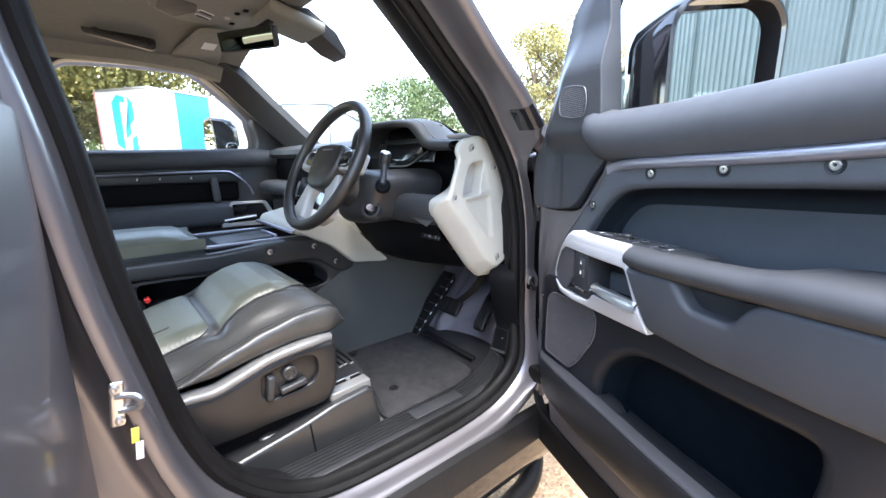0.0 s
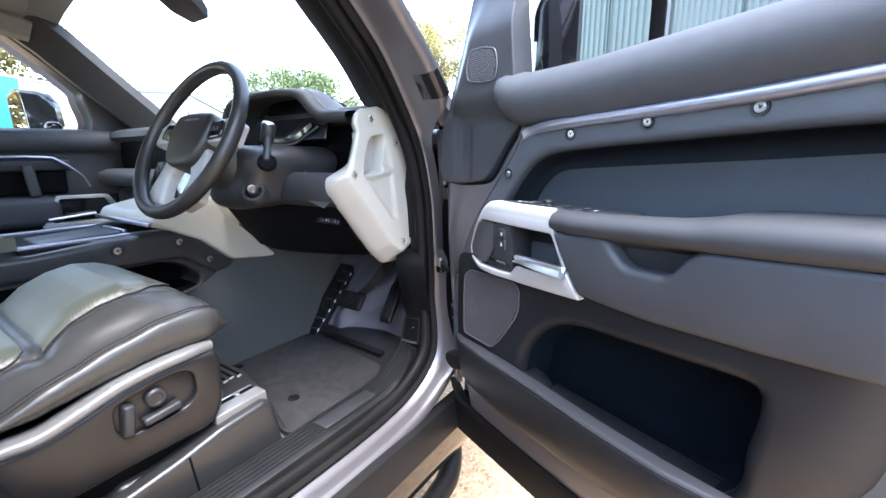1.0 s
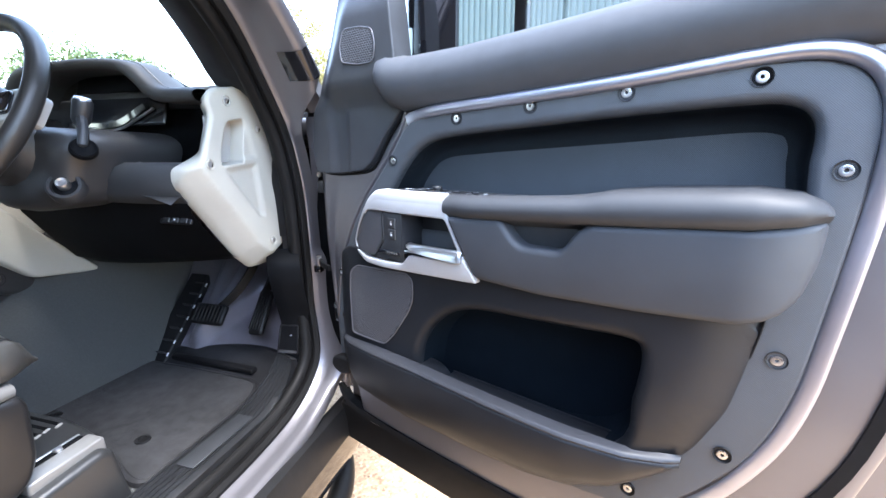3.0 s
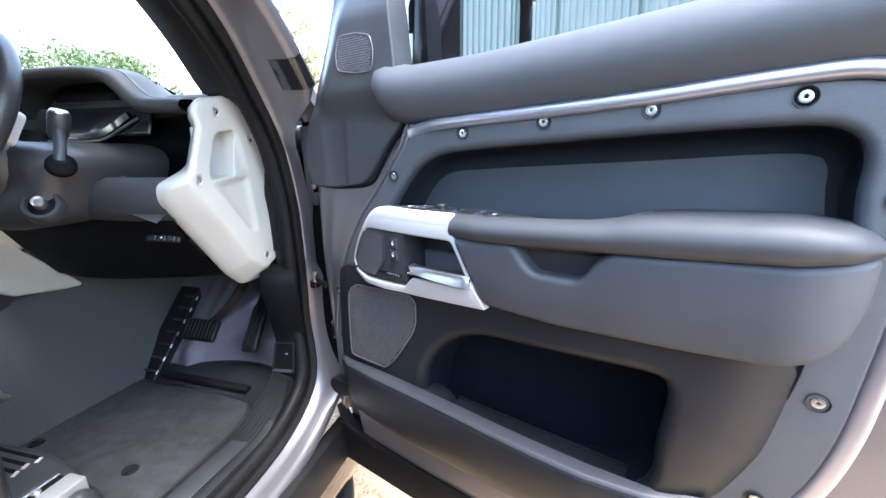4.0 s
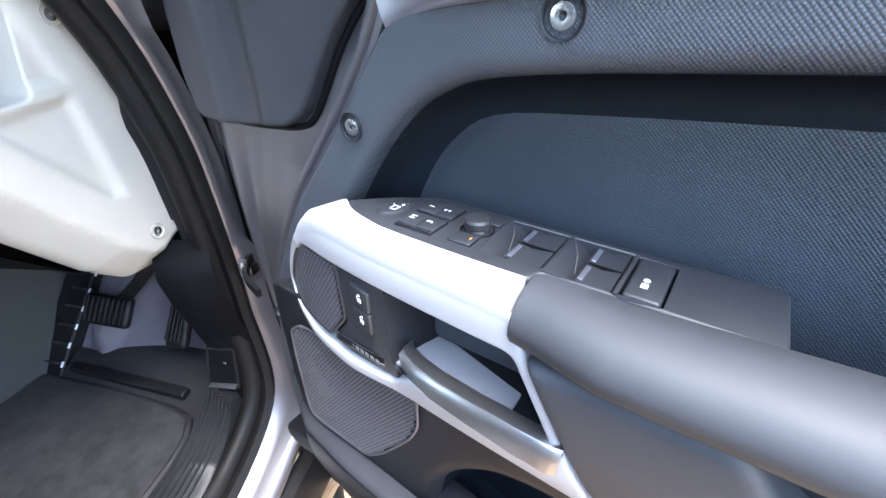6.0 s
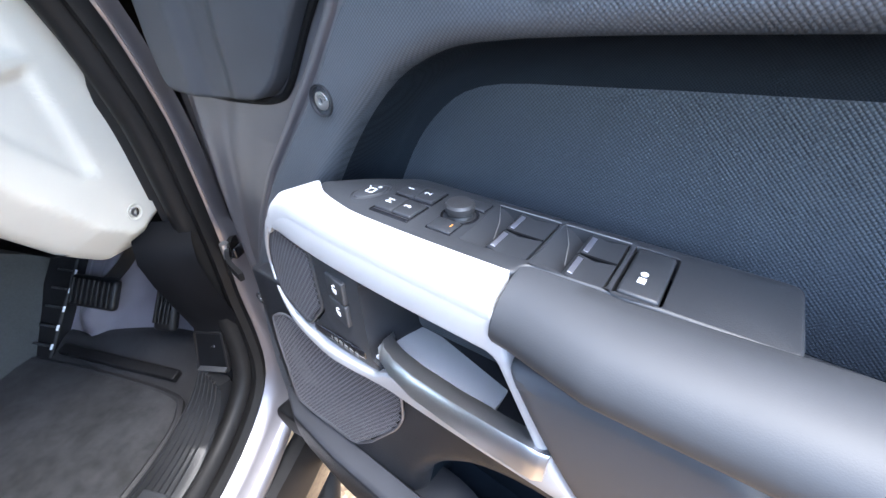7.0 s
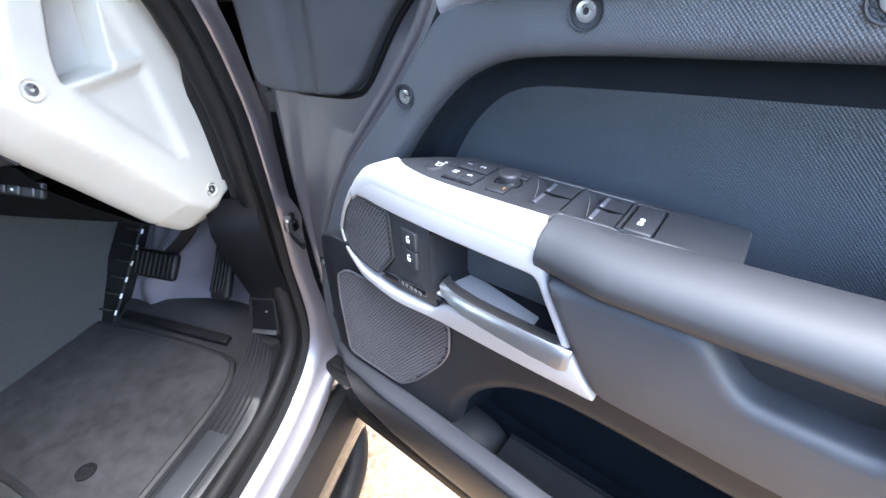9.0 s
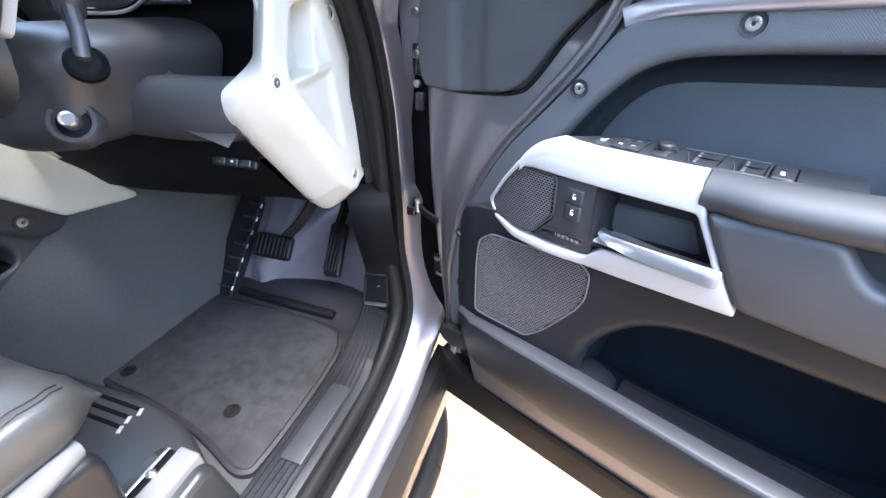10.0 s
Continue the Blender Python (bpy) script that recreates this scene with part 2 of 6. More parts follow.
def steps(a, b, d):
    n = max(1, round((b - a) / d))
    return [a + (b - a) * i / n for i in range(n + 1)]


def lerps(x, table):
    """Piecewise linear value of a table of (x, y)."""
    if x <= table[0][0]:
        return table[0][1]
    for (x0, y0), (x1, y1) in zip(table, table[1:]):
        if x <= x1:
            return y0 + (y1 - y0) * (x - x0) / (x1 - x0)
    return table[-1][1]


def gap_to(line, u, z):
    """Distance from a point to an open outline."""
    best = 9.0
    for a, b in zip(line, line[1:]):
        dx, dz = b[0] - a[0], b[1] - a[1]
        k = max(0.0, min(1.0, ((u - a[0]) * dx + (z - a[1]) * dz) / (dx * dx + dz * dz + 1e-12)))
        best = min(best, (u - a[0] - k * dx) ** 2 + (z - a[1] - k * dz) ** 2)
    return math.sqrt(best)


def loft(rings, closed=True, caps=True, bm=None):
    bm = bm or bmesh.new()
    vs = [[bm.verts.new(q) for q in rg] for rg in rings]
    for r1, r2 in zip(vs, vs[1:]):
        ring_faces(bm, r1, r2, closed)
    if caps and closed:
        for r in (vs[0], vs[-1]):
            try:
                bm.faces.new(r)
            except ValueError:
                pass
    return bm


def sweep(path, section, normal, closed=False, closed_section=True, caps=True, bm=None):
    """A section of (along the normal, along tangent x normal) carried along a path; normal: a vector or one a point."""
    pts = [Vector(p) for p in path]
    k = len(pts)
    rings = []
    for i, p in enumerate(pts):
        t = (pts[(i + 1) % k] - pts[i - 1]) if closed else (pts[min(i + 1, k - 1)] - pts[max(i - 1, 0)])
        t.normalize()
        n = Vector(normal[i]) if isinstance(normal, list) else Vector(normal)
        n = (n - t * n.dot(t)).normalized()
        b = t.cross(n)
        rings.append([p + n * s[0] + b * s[1] for s in section])
    if closed:
        rings.append(rings[0])
    bm = loft(rings, closed_section, caps and not closed, bm)
    if closed:
        bmesh.ops.remove_doubles(bm, verts=bm.verts, dist=1e-6)
    return bm


def circle(r, n=10, flat=1.0):
    return [(r * math.cos(2 * math.pi * i / n), r * flat * math.sin(2 * math.pi * i / n)) for i in range(n)]


def tube(path, r, n=10, normal=(0.013, 0.021, 1), closed=False, bm=None):
    return sweep(path, circle(r, n), normal, closed, bm=bm)


def lathe(profile, m=None, seg=20, bm=None):
    """A profile of (radius, height) turned round z, put by m."""
    bm = bm or bmesh.new()
    m = m or Matrix.Identity(4)
    rings = []
    for r, h in profile:
        rings.append([bm.verts.new(m @ Vector((r * math.cos(2 * math.pi * i / seg), r * math.sin(2 * math.pi * i / seg), h))) for i in range(seg)])
    for r1, r2 in zip(rings, rings[1:]):
        ring_faces(bm, r1, r2)
    for r in (rings[0], rings[-1]):
        try:
            bm.faces.new(r)
        except ValueError:
            pass
    return bm


def hex_mesh(outline, pu, pz, wu, wz, y, thick, f=None):
    """A pressed grille: staggered rows of six-sided slots cut in a thin sheet, inside an outline of the door's plane."""
    poly = [Vector(q) for q in outline]
    us, zs = [q[0] for q in poly], [q[1] for q in poly]
    f = f or (lambda co: co)

    def inside(u, z):
        c = False
        for a, b in zip(poly, poly[1:] + poly[:1]):
            if (a[1] > z) != (b[1] > z) and u < (b[0] - a[0]) * (z - a[1]) / (b[1] - a[1]) + a[0]:
                c = not c
        return c

    verts, faces = [], []
    for r in range(int((max(zs) - min(zs)) / pz) + 1):
        z = min(zs) + (r + 0.5) * pz
        for c in range(int((max(us) - min(us)) / pu) + 2):
            u = min(us) + (c + (0.5 if r % 2 else 0.0)) * pu
            if not all(inside(u + a * pu * 0.5, z + b * pz * 0.5) for a, b in ((-1, 0), (1, 0), (0, 1), (0, -1))):
                continue
            n = len(verts)
            cell = [(-pu / 2, -pz / 3), (0, -pz * 2 / 3), (pu / 2, -pz / 3), (pu / 2, pz / 3), (0, pz * 2 / 3), (-pu / 2, pz / 3)]
            hole = [(-wu / 2, -wz / 3), (0, -wz / 2), (wu / 2, -wz / 3), (wu / 2, wz / 3), (0, wz / 2), (-wu / 2, wz / 3)]
            verts += [f(in_door(u + a, z + b, y)) for a, b in cell]
            verts += [f(in_door(u + a, z + b, y + 0.0002)) for a, b in hole]
            verts += [f(in_door(u + a * 0.92, z + b * 0.92, y + thick)) for a, b in hole]
            for k in range(6):
                m = (k + 1) % 6
                faces += [(n + k, n + m, n + 6 + m, n + 6 + k), (n + 6 + k, n + 6 + m, n + 12 + m, n + 12 + k)]
    bm = bmesh.new()
    vs = [bm.verts.new(v) for v in verts]
    for q in faces:
        bm.faces.new([vs[k] for k in q])
    return bm


def rbox(size, m=None, bevel=0.004, seg=3, bm=None):
    """A box with rounded edges, centred, put by m."""
    tmp = bmesh.new()
    bmesh.ops.create_cube(tmp, size=1.0)
    for v in tmp.verts:
        v.co = Vector((v.co[0] * size[0], v.co[1] * size[1], v.co[2] * size[2]))
    b = min(bevel, min(size) * 0.48)
    if b > 0:
        bmesh.ops.bevel(tmp, geom=tmp.edges[:], offset=b, segments=seg, profile=0.5, affect="EDGES", clamp_overlap=True)
    bmesh.ops.transform(tmp, matrix=m or Matrix.Identity(4), verts=tmp.verts)
    if bm is None:
        return tmp
    me = bpy.data.meshes.new("tmp")
    tmp.to_mesh(me)
    tmp.free()
    bm.from_mesh(me)
    bpy.data.meshes.remove(me)
    return bm


def at(x, y, z, rx=0, ry=0, rz=0):
    return pose(x, y, z, rx, ry, rz)


TO_CAM = pose(0, 0, 0, 90, 0, 0)     # turns z to -y: faces the inner side of the door
SCREW = {}


def screw(parent, x, y, z, r=0.0085, m=None, cup_mat=None):
    """A flanged bolt with a recessed star drive in a moulded cup."""
    key = (r, (cup_mat or CARDMAT).name)
    if key not in SCREW:
        c = lathe([(r * 1.62, -0.001), (r * 1.6, 0.0008), (r * 1.45, 0.0003), (r * 1.3, -0.004), (r * 1.2, -0.006), (0.0005, -0.006)], seg=24)
        h = lathe([(r, -0.006), (r, -0.0015), (r * 0.9, 0.0), (r * 0.42, 0.0006), (r * 0.32, 0.0004), (r * 0.30, -0.0025), (0.0004, -0.003)], seg=24)
        a = part("cup", c, cup_mat or CARDMAT, None)
        b = part("bolt_head", h, BOLT, None)
        SCREW[key] = (a.data, b.data)
        bpy.data.objects.remove(a)
        bpy.data.objects.remove(b)
    m = at(x, y, z) @ (m or TO_CAM)
    for d, nm in zip(SCREW[key], ("screw_cup", "screw")):
        o = new(nm, d)
        o.parent, o.matrix_basis = parent, m
    return o


# ---- ground ----
def ground_material():
    m = mat("gravelly_asphalt", (0.23, 0.145, 0.085), 0.9, 0, 0.35, 25, 0.9, 120, color2=(0.34, 0.235, 0.14))
    t = m.node_tree
    v = t.nodes.new("ShaderNodeTexVoronoi")
    v.inputs["Scale"].default_value = 95
    co = t.nodes.new("ShaderNodeTexCoord")
    t.links.new(co.outputs["Object"], v.inputs["Vector"])
    r = t.nodes.new("ShaderNodeValToRGB")
    els = r.color_ramp.elements
    els[0].color, els[1].color = (0.08, 0.045, 0.025, 1), (0.58, 0.42, 0.26, 1)
    els.new(0.35).color = (0.27, 0.165, 0.09, 1)
    els.new(0.7).color = (0.38, 0.255, 0.145, 1)
    t.links.new(v.outputs["Color"], r.inputs[0])
    mx = t.nodes.new("ShaderNodeMixRGB")
    mx.inputs[0].default_value = 0.6
    old = t.nodes["Principled BSDF"].inputs["Base Color"].links[0].from_socket
    t.links.new(old, mx.inputs[1])
    t.links.new(r.outputs[0], mx.inputs[2])
    t.links.new(mx.outputs[0], t.nodes["Principled BSDF"].inputs["Base Color"])
    return m


GROUND = ground_material()
bm = bmesh.new()
bmesh.ops.create_grid(bm, x_segments=40, y_segments=40, size=400)
tagged(part("ground", bm, GROUND, smooth=0), "pale tan gravel-topped yard surface", "ground", kind="structure")

# ---- car shell ----
car = thing("car", "grey metallic off-road car with driver's door open", "car")
AP = [(0.057, 1.412), (0.085, 1.242), (0.107, 1.054), (0.136, 0.897), (0.167, 0.759), (0.218, 0.645), (0.314, 0.552), (0.42, 0.512),
      (0.6, 0.502), (0.8, 0.505), (0.93, 0.528), (1.02, 0.585), (1.055, 0.68), (1.062, 0.8), (1.057, 0.95), (1.045, 1.06), (1.0, 1.195),
      (0.9, 1.315), (0.77, 1.425), (0.647, 1.535), (0.5, 1.655), (0.4, 1.70), (0.28, 1.72), (0.14, 1.71), (0.07, 1.66), (0.048, 1.56)]
LOOP = spline(AP, 5, True)


def ease(t):
    t = min(1.0, max(0.0, t))
    return t * t * (3 - 2 * t)


def shift(q, x):
    """The seal runs further inboard at the front; the jamb is shallower along the sill and stops short of the hinges."""
    front = -0.027 * ease((q[0] - 0.80) / 0.20) * ease((q[1] - 0.58) / 0.18) * (1.0 if x < 0.93 else max(0.0, (1.0 - x) / 0.07))
    sill = -0.036 * ease((0.68 - q[1]) / 0.18) * min(1.0, max(0.0, (x - 0.925) / 0.06))
    return front + sill - max(0.0, x - 0.916) * hinge_side(q)


def hinge_side(q):
    """One along the hinge side of the opening, where the jamb stops short."""
    return ease((q[0] - 0.96) / 0.07) * ease((q[1] - 0.80) / 0.08) * ease((1.30 - q[1]) / 0.06)


def around(rows, name, material, label="", closed_profile=False):
    """Bands that follow the door opening: rows of (outwards from the opening, x)."""
    rings = []
    for d, x in rows:
        ring = []
        for q, w in zip(inset(LOOP, -d), inset(LOOP, -min(d, 0.018))):
            q = Vector(q).lerp(Vector(w), hinge_side(q))
            ring.append(Vector((x + shift(q, x), q[0], q[1])))
        rings.append(ring)
    if closed_profile:
        rings.append(rings[0])
    bm = loft(rings, True, False)
    if closed_profile:
        bmesh.ops.remove_doubles(bm, verts=bm.verts, dist=1e-6)
    return part(name, bm, material, car, label, 50)


low = [i for i, q in enumerate(LOOP) if q[0] > 0.88 and q[1] < 0.93]
high = list(range(low[-1], len(LOOP))) + list(range(0, low[0] + 1))
for ids, name, material in ((low, "kick_trim", RUBBER), (high, "inner_opening_trim", RUBBER)):
    rings = []
    for off, x in ((0.020, 0.770), (0.012, 0.78), (0.0, 0.82), (-0.004, 0.845), (0.004, 0.862))[3 if name == "kick_trim" else 0:]:
        ring, wide = inset(LOOP, -off), inset(LOOP, -off - (0.042 if x < 0.84 else 0.020 if x < 0.86 else 0.0))
        ring = [Vector(q).lerp(Vector(w), ease((q[0] - 0.92) / 0.04) * ease((q[1] - 1.06) / 0.06) * ease((1.29 - q[1]) / 0.05)) for q, w in zip(ring, wide)]
        rings.append([Vector((x + shift(ring[i], x), ring[i][0], ring[i][1])) for i in ids])
    part(name, loft(rings, False, False), material, car, "", 50)
around([(0.004, 0.858), (-0.012, 0.868), (-0.016, 0.880), (-0.010, 0.892), (0.004, 0.896), (0.010, 0.885), (0.010, 0.865)], "door_seal", SEALMAT,
       "thick black rubber door seal", True)
around([(0.006, 0.893), (-0.004, 0.900), (-0.006, 0.910), (0.002, 0.918), (0.012, 0.915), (0.014, 0.9)], "outer_seal_lip", SEALMAT, "", True)
around([(0.008, 0.905), (0.016, 0.918), (0.02, 0.93), (0.022, 0.955), (0.02, 0.99), (0.025, 1.003), (0.036, 1.008), (0.044, 1.006), (0.047, 0.996), (0.048, 0.95)],
       "body_side_jamb", PAINT, "grey metallic painted door jamb")
# rocker under the sill
bm = sweep([(1.0, -1.2, 0.47), (1.0, 1.08, 0.47)], [(0.008, -0.04), (0.0, -0.014), (-0.03, -0.002), (-0.075, 0.002), (-0.075, -0.04)], (0, 0, 1))
part("sill_strip", bm, RUBBER, car, "black plastic sill moulding")
bm = sweep([(0.985, -1.2, 0.395), (0.985, 1.13, 0.395)], [(0.0, -0.05), (0.0, 0.012), (-0.05, 0.016), (-0.09, 0.006), (-0.12, -0.02), (-0.12, -0.05)], (0, 0, 1))
part("rocker_panel", bm, GLOSS, car, "dark glossy rocker panel")
path = spline([(0.89, 1.12, 0.34), (0.935, 1.085, 0.28), (0.97, 1.03, 0.24), (0.985, 0.94, 0.218), (0.985, 0.7, 0.212), (0.985, -1.1, 0.212)], 8)
bm = sweep(path, circle(0.032, 14, 1.0), (0.01, 0.02, 1))
part("side_step", bm, RUBBER, car, "black tubular side step bar")
# outer front wing, bonnet, windscreen pillar
bm = plate([(1.075, 0.52), (1.09, 0.7), (1.09, 1.0), (1.075, 1.22), (1.5, 1.2), (2.0, 1.15), (2.15, 1.0), (2.15, 0.55), (1.6, 0.5)], 0.9, 1.0, in_x, 0.01, seg=2)
part("front_wing", bm, PAINT, car)
pil = [(1.09, 1.24), (0.98, 1.325), (0.86, 1.425), (0.72, 1.545), (0.58, 1.66), (0.48, 1.715)]
bm = loft([[Vector((x, a + o, b + o * 0.75)) for x, o in ((0.86, 0.0), (0.915, -0.015), (0.95, 0.0), (0.945, 0.03), (0.90, 0.055), (0.84, 0.05))] for a, b in pil])
part("windscreen_pillar", bm, PAINT, car, "sloping grey painted windscreen pillar")
ids = [i for i, q in enumerate(LOOP) if q[0] > 0.86 and 1.255 < q[1] < 1.318]
rows = []
for d, x in ((0.0203, 0.957), (0.0183, 0.99), (0.0233, 1.0045), (0.0345, 1.0095)):
    ring, end = inset(LOOP, -d), inset(LOOP, -min(d, 0.018))
    rows.append([Vector((x + shift(ring[i], x), *Vector(ring[i]).lerp(Vector(end[i]), hinge_side(ring[i])))) for i in ids])
part("pillar_patch", loft(rows, False, False), GLOSS, car, "dark film patch on the pillar", 60)
bm = rbox((1.9, 0.9, 0.06), at(0, 1.62, 1.17, -4), 0.02)
part("bonnet", bm, PAINT, car)

# ---- driver's door, standing open ----
OUTER = rounded([(-0.03, 0.44), (0.72, 0.42), (0.93, 0.55), (1.03, 0.85), (1.05, 1.29), (-0.02, 1.29)], 0.06, 6)
door = hub("driver_door", plate(OUTER, 0.125, 0.092, in_door, 0.008, closed_back=True), PAINT, "open grey metallic driver's door", pose(0.98, 0.976, 0, 0, 0, -22.5))


ORANGE_MARK = mat("amber_mark", (0.6, 0.22, 0.04), 0.5)
# painted shell: raised inner face and outer skin behind it
INNER = rounded([(0.09, 0.56), (0.11, 0.50), (0.75, 0.50), (0.9, 0.62), (0.955, 0.85), (0.965, 1.15), (0.96, 1.27), (0.30, 1.27), (0.282, 1.17), (0.208, 1.08), (0.135, 0.98), (0.093, 0.88), (0.07, 0.77), (0.075, 0.62)], 0.03, 6)
BOT = rounded([(-0.03, 0.385), (0.70, 0.385), (0.80, 0.45), (0.70, 0.50), (-0.03, 0.49)], 0.02, 4)
part("lower_cladding", plate(BOT, 0.12, 0.05, in_door, 0.008), RUBBER, door)
seal = spline([(0.028, 0.575), (0.045, 0.545), (0.10, 0.525), (0.35, 0.515), (0.62, 0.525), (0.80, 0.60), (0.905, 0.75), (0.945, 0.95), (0.95, 1.2)], 6)
part("door_edge_seal", sweep([in_door(q[0], q[1], 0.022) for q in seal], [(-0.012, -0.006), (-0.010, 0.006), (0.008, 0.008), (0.008, -0.008)], (0, 1, 0)), RUBBER, door)

# trim panel: frame with the upper recess and the lower pocket left open
FRAME = spline([(0.270, 1.172), (0.236, 1.127), (0.193, 1.078), (0.155, 1.035), (0.118, 0.978), (0.075, 0.888), (0.054, 0.77), (0.057, 0.66), (0.10, 0.625), (0.20, 0.608), (0.35, 0.605), (0.50, 0.607), (0.64, 0.612),
                (0.735, 0.640), (0.81, 0.73), (0.845, 0.80), (0.862, 0.867), (0.871, 0.94), (0.879, 1.028), (0.885, 1.11), (0.885, 1.165), (0.872, 1.198), (0.85, 1.214), (0.808, 1.222),
                (0.70, 1.218), (0.53, 1.206), (0.40, 1.199), (0.33, 1.195), (0.294, 1.188)], 3, True)
RECESS = spline([(0.215, 1.02), (0.229, 1.057), (0.272, 1.114), (0.314, 1.146), (0.375, 1.160), (0.53, 1.170), (0.65, 1.177), (0.77, 1.182), (0.815, 1.179), (0.836, 1.16), (0.838, 1.12), (0.828, 1.04),
                 (0.70, 1.0), (0.40, 1.0), (0.27, 1.0)], 4, True)
POCKET = spline([(0.300, 0.728), (0.303, 0.765), (0.322, 0.806), (0.348, 0.838), (0.385, 0.866), (0.44, 0.885), (0.53, 0.895), (0.62, 0.903), (0.69, 0.907), (0.714, 0.895), (0.720, 0.865), (0.714, 0.81), (0.703, 0.748), (0.60, 0.722), (0.40, 0.718)], 4, True)
SINK = lambda q, d: Vector((q[0], q[1] - d * ease((0.775 - q[1]) / 0.05)))
PHOLE = [SINK(q, 0.055) for q in inset(POCKET, -0.006)]
PMOUTH = [SINK(q, 0.050) for q in inset(POCKET, 0.014)]
part("door_shell", plate(INNER, 0.09, 0.016, in_door, 0.012, holes=[inset(RECESS, -0.004), PHOLE]), PAINT, door, "grey painted inner door shell")
# leading part of the shell: a flat face set back, a double fold up to the trim panel, a turned leading edge
EDGE_Z = ((0.58, 0.060), (0.66, 0.055), (0.77, 0.051), (0.888, 0.072), (0.978, 0.115), (1.035, 0.152), (1.078, 0.190), (1.127, 0.233), (1.172, 0.267), (1.22, 0.29))
LEAD_Z = ((0.58, 0.012), (0.66, 0.004), (0.75, -0.008), (0.83, -0.020), (0.94, -0.031), (1.07, -0.034), (1.22, -0.034))
rs = []
for z in steps(0.575, 1.215, 0.016):
    e, l = lerps(z, EDGE_Z), lerps(z, LEAD_Z)
    w = min(0.036, 0.55 * (e - l))
    f = min(1.0, w / 0.036)
    row = [(e + 0.006, 0.020), (e - 0.0015, 0.020), (e - 0.0025, 0.0135), (e - 0.0035 * f, 0.0122), (e - 0.009 * f, 0.0120), (e - 0.0105 * f, 0.0135), (e - 0.0115 * f, 0.0180), (e - 0.0135 * f, 0.0188),
           (e - 0.0155 * f, 0.0180), (e - 0.0165 * f, 0.0155), (e - 0.0180 * f, 0.0148), (e - 0.0245 * f, 0.0160), (e - 0.0270 * f, 0.0180), (e - 0.0330 * f, 0.0345), (e - 0.0345 * f, 0.0370), (e - w, 0.0385)]
    a = e - w
    row += [(a + (l - a) * k, 0.040 + d) for k, d in ((0.3, 0.0), (0.55, 0.0005), (0.60, 0.003), (0.72, 0.0035), (0.78, 0.0005), (0.90, 0.0))]
    row += [(l + 0.004, 0.0405), (l + 0.0008, 0.0435), (l, 0.049), (l + 0.004, 0.075)]
    rs.append([in_door(u, z, y) for u, y in row])
part("shell_front", loft(rs, False, False), PAINT, door, "grey painted leading face of the door", 50)
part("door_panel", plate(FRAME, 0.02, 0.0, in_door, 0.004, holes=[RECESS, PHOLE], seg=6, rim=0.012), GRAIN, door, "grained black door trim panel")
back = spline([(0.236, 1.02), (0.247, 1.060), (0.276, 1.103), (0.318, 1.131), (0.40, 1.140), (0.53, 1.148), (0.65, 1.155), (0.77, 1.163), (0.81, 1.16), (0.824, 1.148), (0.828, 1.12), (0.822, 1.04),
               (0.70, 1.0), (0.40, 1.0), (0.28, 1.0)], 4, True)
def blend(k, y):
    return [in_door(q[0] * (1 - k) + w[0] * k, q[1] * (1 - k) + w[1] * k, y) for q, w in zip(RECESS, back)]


# recess wall, coloured dark for the shade under the rim
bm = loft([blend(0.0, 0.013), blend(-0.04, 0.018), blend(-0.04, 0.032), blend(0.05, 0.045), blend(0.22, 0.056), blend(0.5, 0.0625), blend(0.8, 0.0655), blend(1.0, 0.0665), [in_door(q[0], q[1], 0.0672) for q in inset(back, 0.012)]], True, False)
part("recess_wall", bm, WALLSHADE, door, "", 60)
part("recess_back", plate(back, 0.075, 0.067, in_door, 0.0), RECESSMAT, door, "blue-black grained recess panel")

for u, z in ((0.243, 1.118), (0.390, 1.187), (0.521, 1.197), (0.652, 1.204), (0.787, 1.208), (0.866, 1.113), (0.841, 0.901), (0.806, 0.761), (0.703, 0.654)):
    screw(door, u, -0.001, z, 0.0065 if u > 0.3 else 0.0064)
for u, z in ((0.078, 0.772), (0.073, 0.872)):
    screw(door, u, -0.001, z, 0.005)

# leather roll under the window and its silver strip
secs = []
for u, s, z0 in ((0.205, 0.45, 1.235), (0.21, 0.75, 1.228), (0.23, 0.95, 1.215), (0.27, 1.0, 1.205), (0.40, 1.0, 1.205), (0.53, 1.0, 1.212), (0.70, 1.0, 1.222), (0.80, 1.0, 1.228), (0.90, 1.0, 1.232), (1.0, 1.0, 1.235)):
    c = Vector((0.02, 1.255 + 0.012 * u))
    prof = [(0.01, z0), (-0.008, z0 + 0.012), (-0.022, z0 + 0.032), (-0.026, z0 + 0.052), (-0.018, z0 + 0.075), (0.0, z0 + 0.09), (0.025, z0 + 0.097), (0.06, z0 + 0.096), (0.06, z0)]
    secs.append([Vector((u, c[0] + (y - c[0]) * s, c[1] + (z - c[1]) * s)) for y, z in prof])
rs = []
for i in range(len(secs) - 1):
    for j in range(3):
        rs.append([a.lerp(b, j / 3) for a, b in zip(secs[i], secs[i + 1])])
rs.append(secs[-1])
part("upper_roll", loft(rs), SOFT, door, "padded dark leatherette roll under the window", 60)
strip = spline([(0.278, 1.189), (0.30, 1.196), (0.36, 1.203), (0.53, 1.211), (0.65, 1.218), (0.77, 1.228), (0.83, 1.229), (0.868, 1.215), (0.888, 1.185), (0.8945, 1.14), (0.893, 1.08), (0.888, 1.02), (0.880, 0.94), (0.871, 0.865), (0.853, 0.795), (0.818, 0.722), (0.782, 0.672), (0.742, 0.636)], 6)
